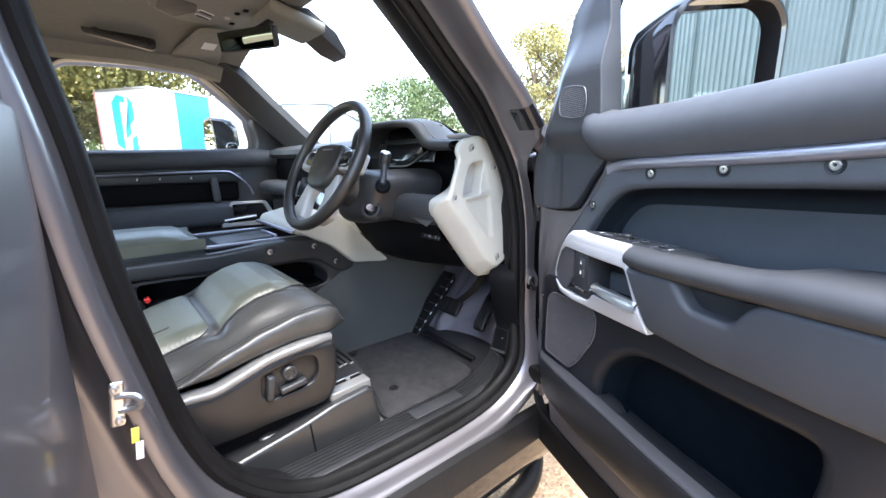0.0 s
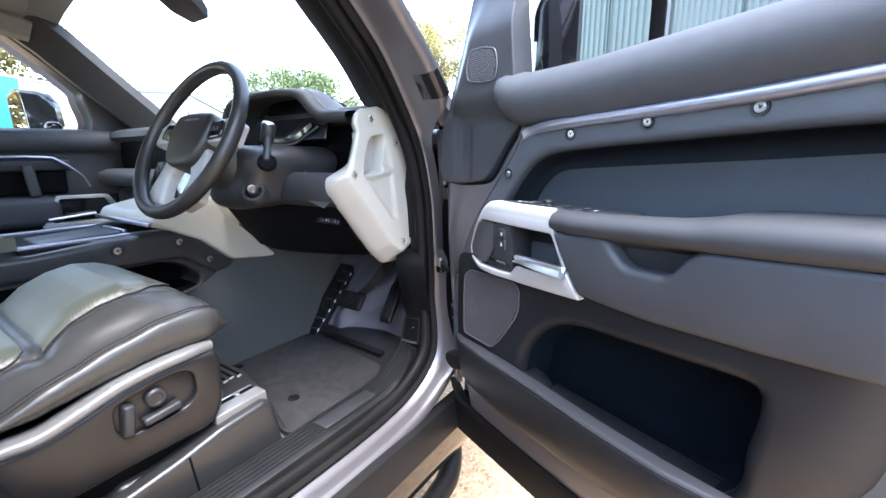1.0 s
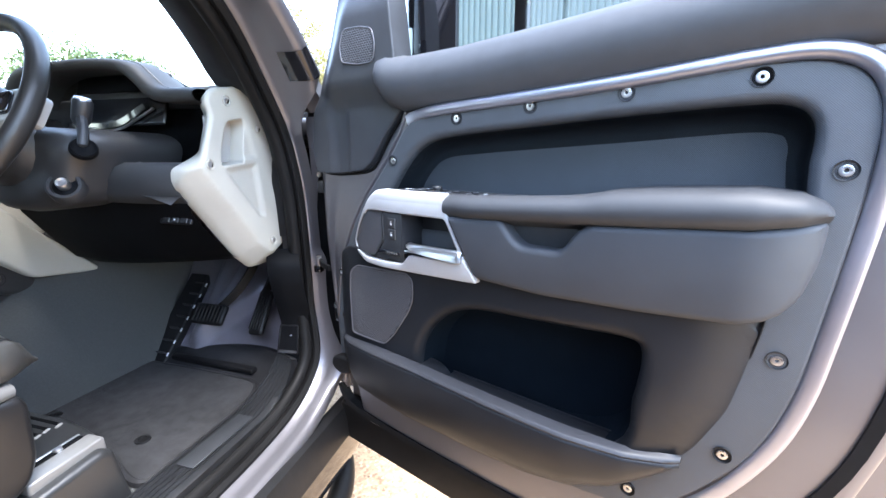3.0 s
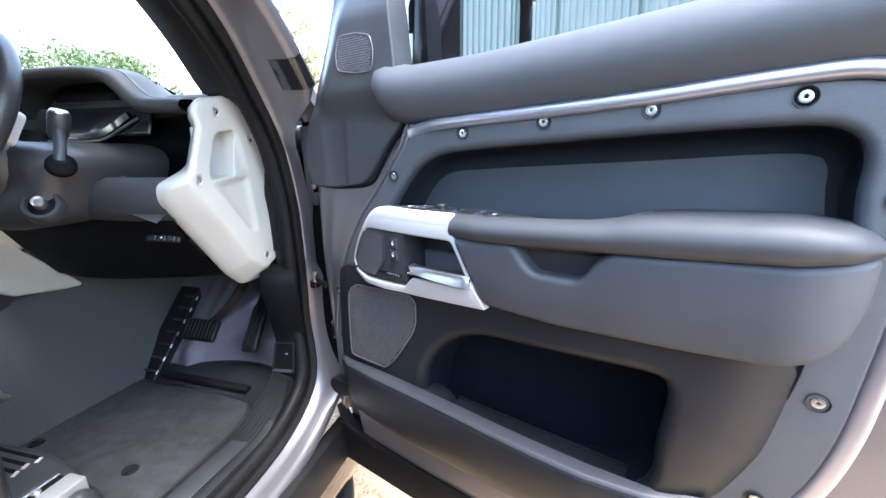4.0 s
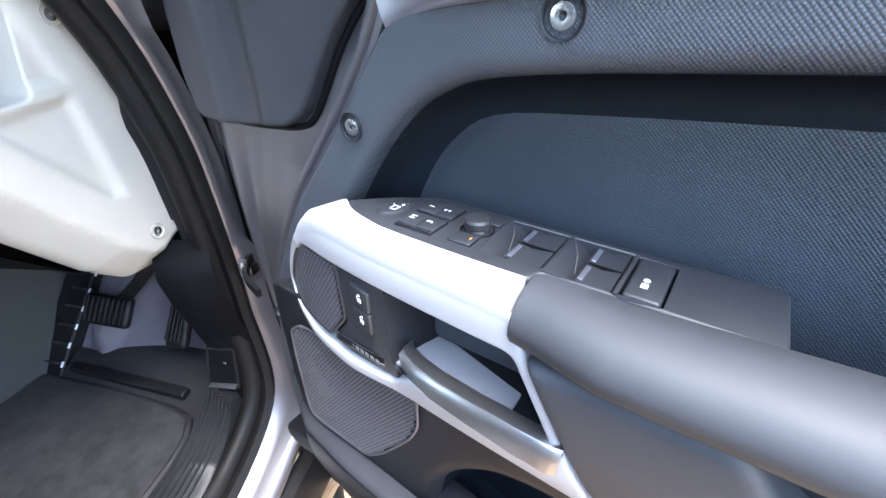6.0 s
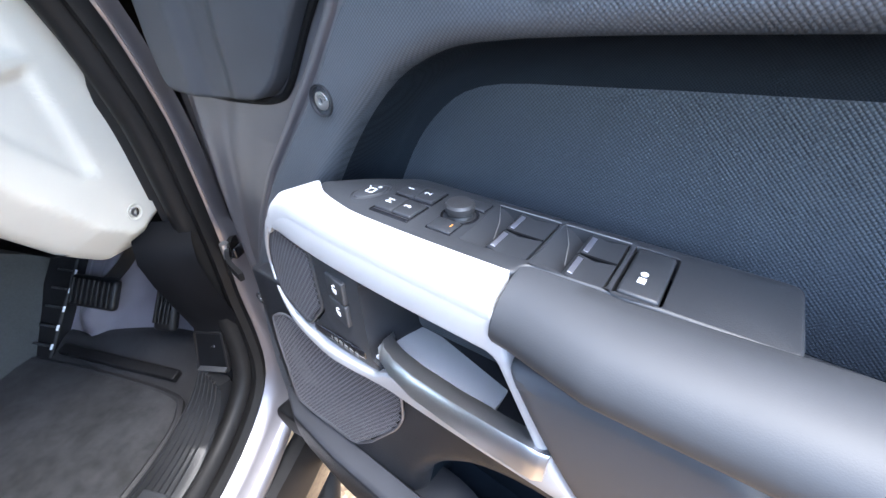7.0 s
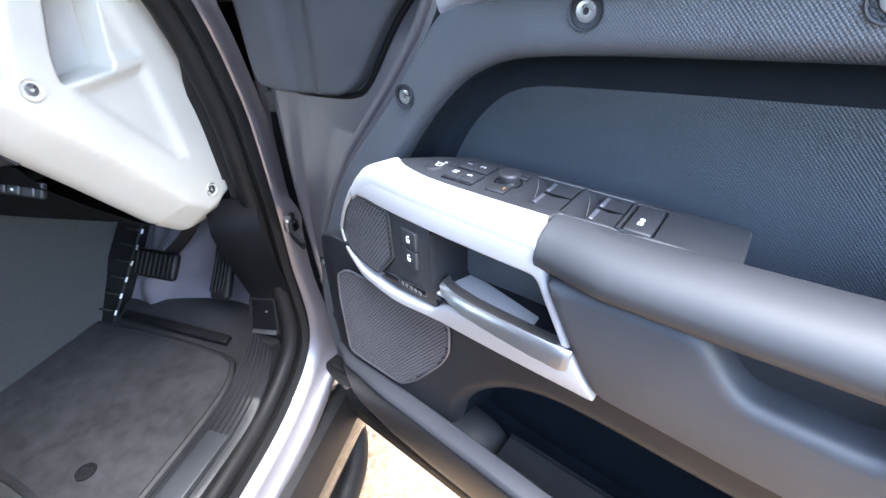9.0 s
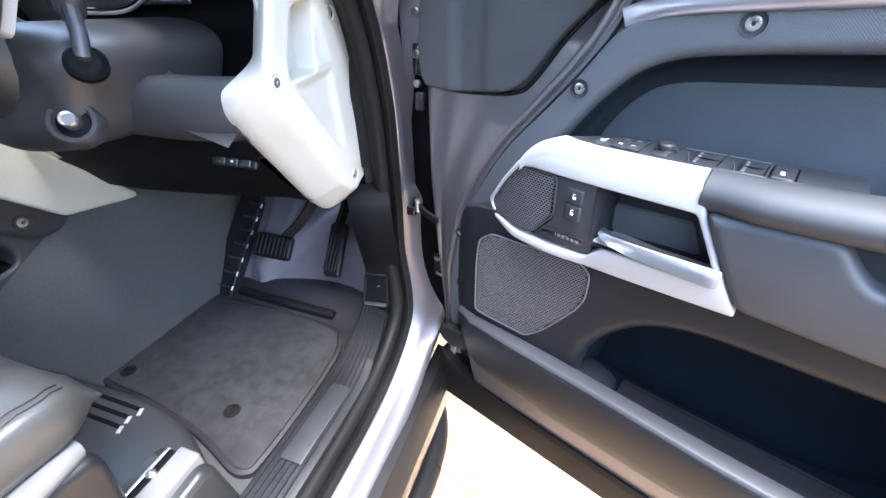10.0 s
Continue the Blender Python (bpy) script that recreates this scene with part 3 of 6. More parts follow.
bm = sweep([in_door(q[0], q[1], -0.003) for q in strip], [(0.006, 0.0092), (-0.001, 0.0086), (-0.0048, 0.0055), (-0.0064, 0.0015), (-0.0062, -0.0030), (-0.0040, -0.0070), (0.0005, -0.0090), (0.006, -0.0092)], (0, 1, 0))


def taper(co):
    k = max(0.15, ease((co.x - 0.27) / 0.08)) * (1.0 if co.z > 1.15 else 0.25 + 0.75 * ease((co.z - 1.05) / 0.10))
    return Vector((co.x, 0.002 + (co.y - 0.002) * k, co.z))


part("silver_strip", warp(bm, taper), SILVER, door, "satin silver trim strip", 60)

# sail panel with tweeter, window frame and glass
SAIL = rounded([(-0.022, 1.090), (0.05, 1.088), (0.130, 1.097), (0.156, 1.114), (0.201, 1.172), (0.250, 1.217), (0.252, 1.30), (0.238, 1.42), (0.224, 1.53), (0.205, 1.60), (0.150, 1.565), (0.100, 1.515), (0.066, 1.425), (0.038, 1.355), (0.002, 1.280), (-0.028, 1.20), (-0.032, 1.13)], 0.014, 4, 0.012)
SAIL_L = ((1.08, -0.030), (1.20, -0.030), (1.28, 0.0), (1.355, 0.036), (1.425, 0.064), (1.515, 0.098), (1.56, 0.14))


def sail_face(co):
    """Lower part set back in a soft step, upper part swelling out to carry the tweeter."""
    u, z = co.x, co.z
    a = ease((u - lerps(z, SAIL_L)) / 0.075)
    swell = 0.030 * a * ease((z - 1.215) / 0.06) * (1 - 0.8 * ease((z - 1.38) / 0.10))
    strip_ = 0.009 * (1 - ease((u - 0.024) / 0.030)) * (1 - ease((z - 1.22) / 0.04))
    crease = 0.004 * ease((u - 0.078) / 0.02) * (1 - ease((z - 1.20) / 0.05))
    k = 1.0 if co.y < 0.036 else 0.0
    return Vector((u, co.y - k * (swell + strip_ + crease), z))


bm = sliced(plate(SAIL, 0.046, 0.028, in_door, 0.0035, seg=3), steps(-0.03, 0.25, 0.005), steps(1.095, 1.59, 0.010))
part("sail_panel", warp(bm, sail_face), SAILMAT, door, "black plastic sail panel", 60)
TW = rounded([(0.108, 1.335), (0.120, 1.364), (0.165, 1.362), (0.200, 1.354), (0.207, 1.327), (0.201, 1.297), (0.160, 1.297), (0.112, 1.306)], 0.010, 4)
part("sail_seal", tube([in_door(q[0], q[1], 0.0385) for q in spline([(-0.028, 1.116), (-0.016, 1.092), (0.03, 1.087), (0.09, 1.090), (0.134, 1.096), (0.160, 1.112), (0.204, 1.170), (0.250, 1.214)], 5)], 0.0032, 8, (0, 1, 0)), SEALMAT, door, "black rubber lip under the sail panel")
part("tweeter_grille", hex_mesh(TW, 0.0066, 0.0040, 0.0053, 0.0029, -0.0045, 0.0004), GRILLE, door, "fine mesh tweeter grille", 30)
part("tweeter_rim", tube([in_door(q[0], q[1], -0.0038) for q in TW], 0.0011, 8, (0, 1, 0), True), GRILLE, door)
part("tweeter_back", plate(TW, 0.012, -0.0005, in_door, 0.0), DARK, door)
post = [(0.10, 1.40), (0.165, 1.53), (0.25, 1.67), (0.30, 1.74), (0.36, 1.765), (0.60, 1.775), (0.9, 1.76), (0.99, 1.72), (1.01, 1.6), (1.02, 1.28)]
part("window_frame", sweep([in_door(q[0] + (0.012 if q[0] < 0.4 else 0.03), q[1], 0.06) for q in spline(post, 5)], [(-0.02, -0.018), (-0.015, 0.018), (0.02, 0.02), (0.02, -0.018)], (0, 1, 0)), RUBBER, door)
GL = [(0.20, 1.29), (0.22, 1.50), (0.30, 1.70), (0.36, 1.75), (0.9, 1.75), (0.98, 1.70), (1.0, 1.29)]
g = part("window_glass", plate([Vector(q) for q in GL], 0.0622, 0.062, in_door, 0.0), GLASS, door)
g.visible_shadow = False

# wing mirror
MIR = rounded([(0.055, 1.255), (0.31, 1.26), (0.335, 1.30), (0.335, 1.47), (0.30, 1.505), (0.10, 1.50), (0.055, 1.45)], 0.03, 6)
rings = [[Vector((u, 0.19 + (q[0] - 0.19) * k, 1.38 + (q[1] - 1.38) * k)) for q in MIR] for u, k in ((0.20, 0.55), (0.21, 0.80), (0.25, 0.94), (0.33, 1.0), (0.345, 0.99), (0.347, 0.94), (0.343, 0.90), (0.33, 0.875), (0.262, 0.86))]
housing = loft(rings, True, False)
housing.faces.new([housing.verts.new(v) for v in rings[0]])
housing.faces.new([housing.verts.new(v) for v in rings[-1]])
part("mirror_housing", housing, GLOSS, door, "gloss black wing mirror housing")
rings = [[Vector((0.300 + 0.36 * (q[0] - 0.19) * 0.70, 0.175 + (q[0] - 0.19) * 0.70, 1.378 + (q[1] - 1.38) * 0.84)) for q in MIR]]
rings.append([v + Vector((-0.003, 0, 0)) for v in rings[0]])
part("mirror_glass", loft(rings), MIRROR, door, "mirror glass", 0)

# armrest: pad and body with a pull notch
secs = []
for u, yb, zc, top in ((0.4015, -0.022, 1.034, 1.0665), (0.412, -0.021, 1.0345, 1.067), (0.428, -0.020, 1.0355, 1.0675), (0.45, -0.019, 1.037, 1.068), (0.52, -0.018, 1.040, 1.072), (0.558, -0.018, 1.042, 1.074), (0.60, -0.018, 1.044, 1.077), (0.622, -0.015, 1.045, 1.079), (0.634, -0.008, 1.0455, 1.081), (0.645, 0.010, 1.046, 1.0835), (0.654, 0.030, 1.0465, 1.085), (0.664, 0.041, 1.047, 1.086), (0.68, 0.045, 1.048, 1.0875), (0.70, 0.045, 1.049, 1.089), (0.80, 0.045, 1.056, 1.094), (0.838, 0.03, 1.062, 1.09), (0.855, 0.015, 1.065, 1.083), (0.862, 0.0, 1.068, 1.076)):
    e = 0.013 * (1 - ease((u - 0.395) / 0.065)) if u < 0.81 else (u - 0.81) ** 2 * 14
    back_y = yb if u < 0.665 else 0.046
    h = top - zc
    face = [(-0.048 + e, zc - 0.0045), (-0.0575 + e, zc - 0.002), (-0.0635 + e, zc + 0.004), (-0.0665 + e, zc + 0.30 * h), (-0.0660 + e, zc + 0.50 * h), (-0.0625 + e, zc + 0.70 * h), (-0.0560 + e, zc + 0.86 * h), (-0.0475 + e, zc + 0.96 * h), (-0.038 + e, zc + h)]
    secs.append([in_door(u, z, y) for y, z in [(back_y, zc - 0.02)] + face + [(max(yb - 0.004, -0.026 + e * 0.9), top - 0.0015 if u < 0.62 else top), (back_y, top - 0.006)]])
first = [Vector((v.x, 0.004 + (v.y - 0.004) * 0.99, 1.05 + (v.z - 1.05) * 0.98)) for v in secs[0]]
rs = [[v + Vector((-0.0012, 0, 0)) for v in first], [v.lerp(w, 0.75) + Vector((-0.0008, 0, 0)) for v, w in zip(first, secs[0])]]
for i in range(len(secs) - 1):
    for j in range(3):
        rs.append([a.lerp(b, j / 3) for a, b in zip(secs[i], secs[i + 1])])
rs.append(secs[-1])
part("armrest_pad", loft(rs), ARM, door, "dark padded armrest", 60)
BODY = rounded([(0.408, 1.034), (0.509, 1.039), (0.524, 1.018), (0.54, 1.003), (0.60, 1.003), (0.618, 1.030), (0.634, 1.043), (0.735, 1.050), (0.81, 1.055), (0.861, 1.066), (0.858, 1.02),
                (0.848, 0.982), (0.83, 0.958), (0.80, 0.947), (0.70, 0.938), (0.566, 0.932), (0.459, 0.937)], 0.012, 4, 0.01)


def bow(co):
    e = max(0.0, co.x - 0.79)
    low = max(0.0, 1.03 - co.z)
    return Vector((co.x, co.y + (e * e * 6.0 + low * low * 1.2) * (1 if co.y < 0.005 else 0), co.z))


part("armrest_body", warp(plate(BODY, 0.02, -0.058, in_door, 0.010, seg=4), bow), ARMBODY, door, "moulded armrest body with pull notch", 60)
part("pull_cup", rbox((0.125, 0.05, 0.05), at(0.57, -0.006, 1.02), 0.008), PANEL, door)

# white switch surround, bent round the front end
WB = lambda u: -0.004 - 0.048 * (1 - math.exp(-max(u - 0.125, 0) / 0.075))


def bend(co):
    return Vector((co.x, co.y + WB(co.x) + 0.25 * max(0.0, 0.957 - co.z) * ease((co.x - 0.24) / 0.08), co.z))


SUR = rounded([(0.134, 0.955), (0.165, 0.999), (0.190, 1.030), (0.207, 1.043), (0.235, 1.055), (0.40, 1.056), (0.411, 1.026), (0.463, 0.929), (0.321, 0.922), (0.192, 0.921), (0.148, 0.935)], 0.006, 4, 0.008)
HOLE = rounded([(0.143, 0.957), (0.168, 0.9945), (0.193, 1.023), (0.215, 1.028), (0.402, 1.028), (0.439, 0.960), (0.321, 0.956), (0.300, 0.936), (0.195, 0.932), (0.154, 0.941)], 0.006, 4, 0.008)
part("white_surround", warp(plate(SUR, 0.014, 0.0, in_door, 0.003, holes=[HOLE]), bend), WHITE, door, "white satin switch surround")
cap = []
CAPS = spline([(0.194, 0.004), (0.200, 0.002), (0.208, -0.001), (0.22, -0.006), (0.242, -0.013), (0.259, -0.024), (0.284, -0.031), (0.305, -0.0335), (0.351, -0.034), (0.399, -0.033)], 3)
ztop = lambda u: 1.0675 - 12.0 * max(0.0, 0.245 - u) ** 2
for u, yb in CAPS:
    f, zt = WB(u), ztop(u)
    cap.append([in_door(u, zt - 0.018, f), in_door(u, zt - 0.008, f - 0.0003), in_door(u, zt - 0.003, f + 0.002), in_door(u, zt, f + 0.007), in_door(u, zt + 0.0008 - 0.015 * min(1.0, max(0.0, (0.25 - u) / 0.05)) ** 1.5, max(yb, f + 0.010)), in_door(u, zt - 0.015, max(yb, f + 0.011))])
part("white_cap", loft(cap), WHITE, door, "", 60)

# what sits in the surround
SPT = rounded([(0.144, 0.956), (0.169, 0.9935), (0.197, 1.026), (0.250, 1.026), (0.252, 0.975), (0.224, 0.942), (0.158, 0.940)], 0.006, 3, 0.01)
part("upper_speaker_grille", hex_mesh(SPT, 0.0046, 0.0029, 0.0037, 0.0020, 0.003, 0.0004, bend), GRILLE, door, "black mesh speaker grille", 30)
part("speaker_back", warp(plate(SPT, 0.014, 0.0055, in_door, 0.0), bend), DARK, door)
part("speaker_rim", tube([bend(in_door(q[0], q[1], 0.0036)) for q in SPT], 0.0014, 6, (0, 1, 0), True), PANEL, door)
LP = rounded([(0.250, 1.027), (0.301, 1.027), (0.307, 0.938), (0.225, 0.938), (0.252, 0.972)], 0.004, 3, 0.01)
part("lock_panel", warp(plate(LP, 0.014, 0.004, in_door, 0.002), bend), PANEL, door)
for z in (1.008, 0.988):
    part("lock_button", rbox((0.021, 0.004, 0.0185), at(0.277, WB(0.277) + 0.0035, z, 0, 0, -10), 0.0012), PANEL, door)
    lk = WB(0.277) + 0.0013
    part("lock_mark", rbox((0.0042, 0.0006, 0.0034), at(0.277, lk, z - 0.0012, 0, 0, -10), 0.0002), MARK, door)
    part("lock_mark", tube([(0.2755, lk, z + 0.0004), (0.2755, lk, z + 0.003), (0.277, lk, z + 0.0038), (0.2785, lk, z + 0.003)], 0.00035, 5), MARK, door)
part("emblem_plate", rbox((0.055, 0.002, 0.008), at(0.268, WB(0.268) + 0.003, 0.953), 0.001), GLOSS, door)
for i in range(8):
    k = -0.0215 + 0.0061 * i
    part("emblem_bar", rbox((0.0042, 0.0006, 0.0034), at(0.268 + k, WB(0.268 + k) + 0.0016, 0.953, 0, 0, -12), 0.0002), SEATTRIM, door)
# handle cup and lever
cup = [[in_door(q[0], q[1], WB(0.36) + d) for q in rounded([(0.303, 1.027), (0.4025, 1.027), (0.4385, 0.960), (0.306, 0.957)], 0.008, 4)] for d in (0.004,)]
cup.append([Vector((0.36 + (v.x - 0.36) * 0.95, v.y + 0.018, 0.99 + (v.z - 0.99) * 0.95)) for v in cup[0]])
cup.append([Vector((0.352 + (v.x - 0.36) * 0.72, v.y + 0.05, 0.99 + (v.z - 0.99) * 0.92)) for v in cup[0]])
bm = loft(cup, True, False)
bm.faces.new([bm.verts.new(v) for v in cup[-1]])
part("handle_cup", bm, CARDMAT, door, "", 60)
part("cup_floor", rbox((0.090, 0.044, 0.003), at(0.353, WB(0.36) + 0.028, 0.9600, -4, 0), 0.001), WHITE, door)
# lever: rings from its pointed front tip to the blunt grip end
lev = []
for u, z0, z1, y0 in ((0.312, 0.972, 0.976, 0.004), (0.318, 0.9685, 0.9765, -0.001), (0.330, 0.966, 0.977, -0.005), (0.35, 0.964, 0.978, -0.008), (0.38, 0.9625, 0.9785, -0.009), (0.41, 0.961, 0.979, -0.009), (0.434, 0.960, 0.979, -0.008), (0.439, 0.961, 0.978, -0.006)):
    w = WB(u) + y0
    lev.append([in_door(u, z0, w + 0.010), in_door(u, z0, w + 0.0012), in_door(u, z0 + 0.0012, w), in_door(u, z0 + 0.5 * (z1 - z0), w + 0.0016), in_door(u, z1 - 0.0015, w + 0.0040), in_door(u, z1, w + 0.0056), in_door(u, z1 - 0.0006, w + 0.016), in_door(u, z1 - 0.005, w + 0.017)])
rs = []
for i in range(len(lev) - 1):
    for j in range(3):
        rs.append([p.lerp(q, j / 3) for p, q in zip(lev[i], lev[i + 1])])
rs.append(lev[-1])
part("door_lever", loft(rs), CHROME, door, "satin chrome inner door lever", 40)

# lower body: one swelling panel that carries the speaker, cut by the pocket, with a proud lip across its foot
LOWEDGE = [Vector(q) for q in ((0.075, 0.94), (0.071, 0.77), (0.078, 0.68), (0.10, 0.630), (0.13, 0.605), (0.28, 0.592), (0.45, 0.597), (0.55, 0.606), (0.62, 0.622), (0.68, 0.652), (0.735, 0.698), (0.775, 0.755), (0.803, 0.82), (0.815, 0.88), (0.820, 0.97))]


def low(co):
    u, z = co.x, co.z
    e = min(1.0, gap_to(LOWEDGE, u, z) / 0.085)
    k = 1 - (1 - e) ** 2.4
    deep = 0.019 + 0.017 * ease((u - 0.34) / 0.30)
    return Vector((u, co.y - k * deep, z))


CARD = spline([(0.075, 0.90), (0.071, 0.77), (0.078, 0.69), (0.10, 0.64), (0.135, 0.618), (0.28, 0.606), (0.45, 0.61), (0.62, 0.632), (0.68, 0.658), (0.735, 0.70), (0.775, 0.756), (0.803, 0.82), (0.815, 0.88), (0.825, 0.955), (0.80, 0.97), (0.46, 0.955), (0.30, 0.945), (0.16, 0.945), (0.105, 0.935)], 5, True)
CARD = rounded(CARD, 0.0001, 1, 0.012)
bm = sliced(plate(CARD, 0.022, 0.0, in_door, 0.003, holes=[PMOUTH], seg=6, rim=0.019), steps(0.08, 0.82, 0.012), steps(0.62, 0.96, 0.012))
part("lower_card", warp(bm, low), CARDMAT, door, "moulded black lower door panel", 50)
deepp = inset(PMOUTH, 0.010)
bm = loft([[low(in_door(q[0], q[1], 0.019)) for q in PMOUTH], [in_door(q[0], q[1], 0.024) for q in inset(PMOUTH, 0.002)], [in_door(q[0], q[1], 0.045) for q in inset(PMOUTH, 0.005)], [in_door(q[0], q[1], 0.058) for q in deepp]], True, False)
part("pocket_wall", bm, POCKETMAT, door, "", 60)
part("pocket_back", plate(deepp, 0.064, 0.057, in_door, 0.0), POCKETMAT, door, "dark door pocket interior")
SPL = rounded([(0.124, 0.845), (0.128, 0.888), (0.152, 0.906), (0.292, 0.912), (0.306, 0.900), (0.306, 0.862), (0.296, 0.838), (0.254, 0.778), (0.226, 0.750), (0.126, 0.750)], 0.010, 4, 0.01)
part("lower_speaker_grille", hex_mesh(SPL, 0.0046, 0.0029, 0.0037, 0.0020, -0.0035, 0.0004, low), GRILLE, door, "black mesh speaker grille", 30)
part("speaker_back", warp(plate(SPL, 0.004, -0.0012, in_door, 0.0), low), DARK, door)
part("speaker_rim", tube([low(in_door(q[0], q[1], -0.0028)) for q in SPL], 0.0014, 6, (0, 1, 0), True), GRILLE, door)
LIP = [(0.082, 0.728), (0.12, 0.734), (0.17, 0.737), (0.30, 0.738), (0.405, 0.738), (0.57, 0.738), (0.66, 0.740), (0.71, 0.742), (0.742, 0.744), (0.764, 0.747)]
LIP_IN = ((0.08, -0.004), (0.14, -0.016), (0.30, -0.020), (0.50, -0.028), (0.62, -0.030), (0.70, -0.028), (0.775, -0.008))
LIP_OUT = ((0.08, -0.010), (0.12, -0.030), (0.20, -0.040), (0.35, -0.045), (0.50, -0.052), (0.62, -0.053), (0.70, -0.043), (0.75, -0.024), (0.775, -0.010))
LIP_BOT = ((0.08, 0.68), (0.10, 0.630), (0.13, 0.606), (0.28, 0.592), (0.45, 0.597), (0.55, 0.606), (0.62, 0.622), (0.68, 0.652), (0.735, 0.698), (0.775, 0.744))
rs, tops = [], []
for u, z in spline(LIP, 6):
    a, b, f = lerps(u, LIP_IN), lerps(u, LIP_OUT), lerps(u, LIP_BOT)
    h = max(0.001, z - 0.010 - f)
    rs.append([in_door(u, z - 0.010, b + 0.004), in_door(u, z - 0.0115, b - 0.0002), in_door(u, z - 0.016, b - 0.0016), in_door(u, z - 0.010 - 0.30 * h, b - 0.001), in_door(u, z - 0.010 - 0.55 * h, b * 0.93), in_door(u, z - 0.010 - 0.75 * h, b * 0.76), in_door(u, z - 0.010 - 0.90 * h, b * 0.48), in_door(u, f + 0.002, b * 0.16), in_door(u, f, 0.008)])
    tops.append([in_door(u, z - 0.016, a + 0.001), in_door(u, z - 0.002, a + 0.0005), in_door(u, z, a - 0.0015), in_door(u, z - 0.003, b + 0.004), in_door(u, z - 0.0048, b + 0.0008), in_door(u, z - 0.008, b - 0.0012), in_door(u, z - 0.0105, b - 0.0002)])
part("pocket_lip", loft(rs, False, False), CARDMAT, door, "swelling pocket front", 60)
part("lip_edge", loft(tops), LIPMAT, door, "satin black pocket rim", 50)
# liner of the pocket: a ledge behind the lip and a raised tray end
rs = []
for u in steps(0.372, 0.700, 0.012):
    a = lerps(u, LIP_IN)
    rs.append([in_door(u, 0.726, a + 0.001), in_door(u, 0.722, a + 0.006), in_door(u, 0.7175, 0.006), in_door(u, 0.7195, 0.0165), in_door(u, 0.7180, 0.0170), in_door(u, 0.7180, 0.0185), in_door(u, 0.7215, 0.0195), in_door(u, 0.7215, 0.0225), in_door(u, 0.716, 0.0240), in_door(u, 0.66, 0.025)])
part("pocket_liner", loft(rs, False, False), CARDMAT, door, "black pocket liner", 40)
tr = []
for u, zt in ((0.280, 0.724), (0.300, 0.727), (0.322, 0.729), (0.338, 0.727), (0.352, 0.721), (0.362, 0.713), (0.368, 0.704)):
    a = lerps(u, LIP_IN)
    tr.append([in_door(u, zt - 0.012, a), in_door(u, zt - 0.001, a + 0.003), in_door(u, zt, a + 0.006), in_door(u, zt + 0.001, 0.010), in_door(u, zt + 0.0025, 0.018), in_door(u, zt + 0.0015, 0.0215), in_door(u, zt - 0.05, 0.023)])
part("tray_end", loft(tr, False, False), CARDMAT, door, "", 30)

# switch plate
SP = rounded([(0.242, -0.013), (0.262, -0.0255), (0.288, -0.0320), (0.31, -0.0335), (0.40, -0.0330), (0.402, -0.022), (0.512, -0.020), (0.512, 0.031), (0.30, 0.030), (0.27, 0.012)], 0.006, 4)
WELLS = [rounded([(a, -0.021), (b, -0.019), (b, 0.023), (a, 0.024)], 0.002, 2) for a, b in ((0.362, 0.4015), (0.4035, 0.4395), (0.442, 0.463))]
part("switch_plate", plate(SP, 1.03, 1.067, in_z, 0.002, holes=WELLS, rim=0.0006), PANEL, door, "black window switch panel")
part("well_floor", rbox((0.104, 0.045, 0.003), at(0.412, 0.002, 1.0525), 0.001), GLOSS, door)
for y in (0.009, -0.0135):
    part("button_well", rbox((0.0295, 0.0185 if y > 0 else 0.0215, 0.001), at(0.314, y, 1.0673), 0.0003), GLOSS, door)
for u, y in ((0.307, 0.009), (0.3212, 0.009), (0.307, -0.0122), (0.3212, -0.0122)):
    part("memory_button", rbox((0.0136, 0.0165, 0.004), at(u, y, 1.0672), 0.0009), PANEL, door)
part("button_edge", rbox((0.0275, 0.0005, 0.0008), at(0.314, -0.0216, 1.0676), 0.0002), COWL, door)
for ch, u, y in (("1", 0.306, 0.009), ("2", 0.3195, 0.009), ("M", 0.3055, -0.0112), ("3", 0.3195, -0.0112)):
    fc = bpy.data.curves.new("digit", "FONT")
    fc.body, fc.size, fc.extrude, fc.align_x, fc.align_y = ch, 0.0065, 0.0001, "CENTER", "CENTER"
    fc.materials.append(MARK)
    fo = new("button_digit", fc)
    fo.parent = door
    fo.matrix_basis = Matrix(((0, -1, 0, u), (1, 0, 0, y), (0, 0, 1, 1.0694), (0, 0, 0, 1)))
OV = [(0.284 + 0.009 * math.cos(a) + 0.008 * math.sin(a) * 0.2, -0.006 + 0.0125 * math.sin(a) + 0.004 * math.cos(a)) for a in [math.pi * i / 12 for i in range(24)]]
part("boot_bezel", tube([(q[0], q[1], 1.0672) for q in OV], 0.0005, 6, (0, 0, 1), True), PANEL, door)
part("boot_button", plate([Vector((0.284 + (q[0] - 0.284) * 0.85, -0.006 + (q[1] + 0.006) * 0.85)) for q in OV], 1.064, 1.0682, in_z, 0.0006), PANEL, door)
for pts in (((0.2815, -0.0085), (0.2815, -0.003), (0.2865, -0.003), (0.2865, -0.0085), (0.2815, -0.0085)), ((0.2815, -0.004), (0.279, -0.001)), ((0.2855, 0.0), (0.287, 0.0015))):
    part("boot_mark", tube([(q[0], q[1], 1.0684) for q in pts], 0.0004, 5), MARK, door)
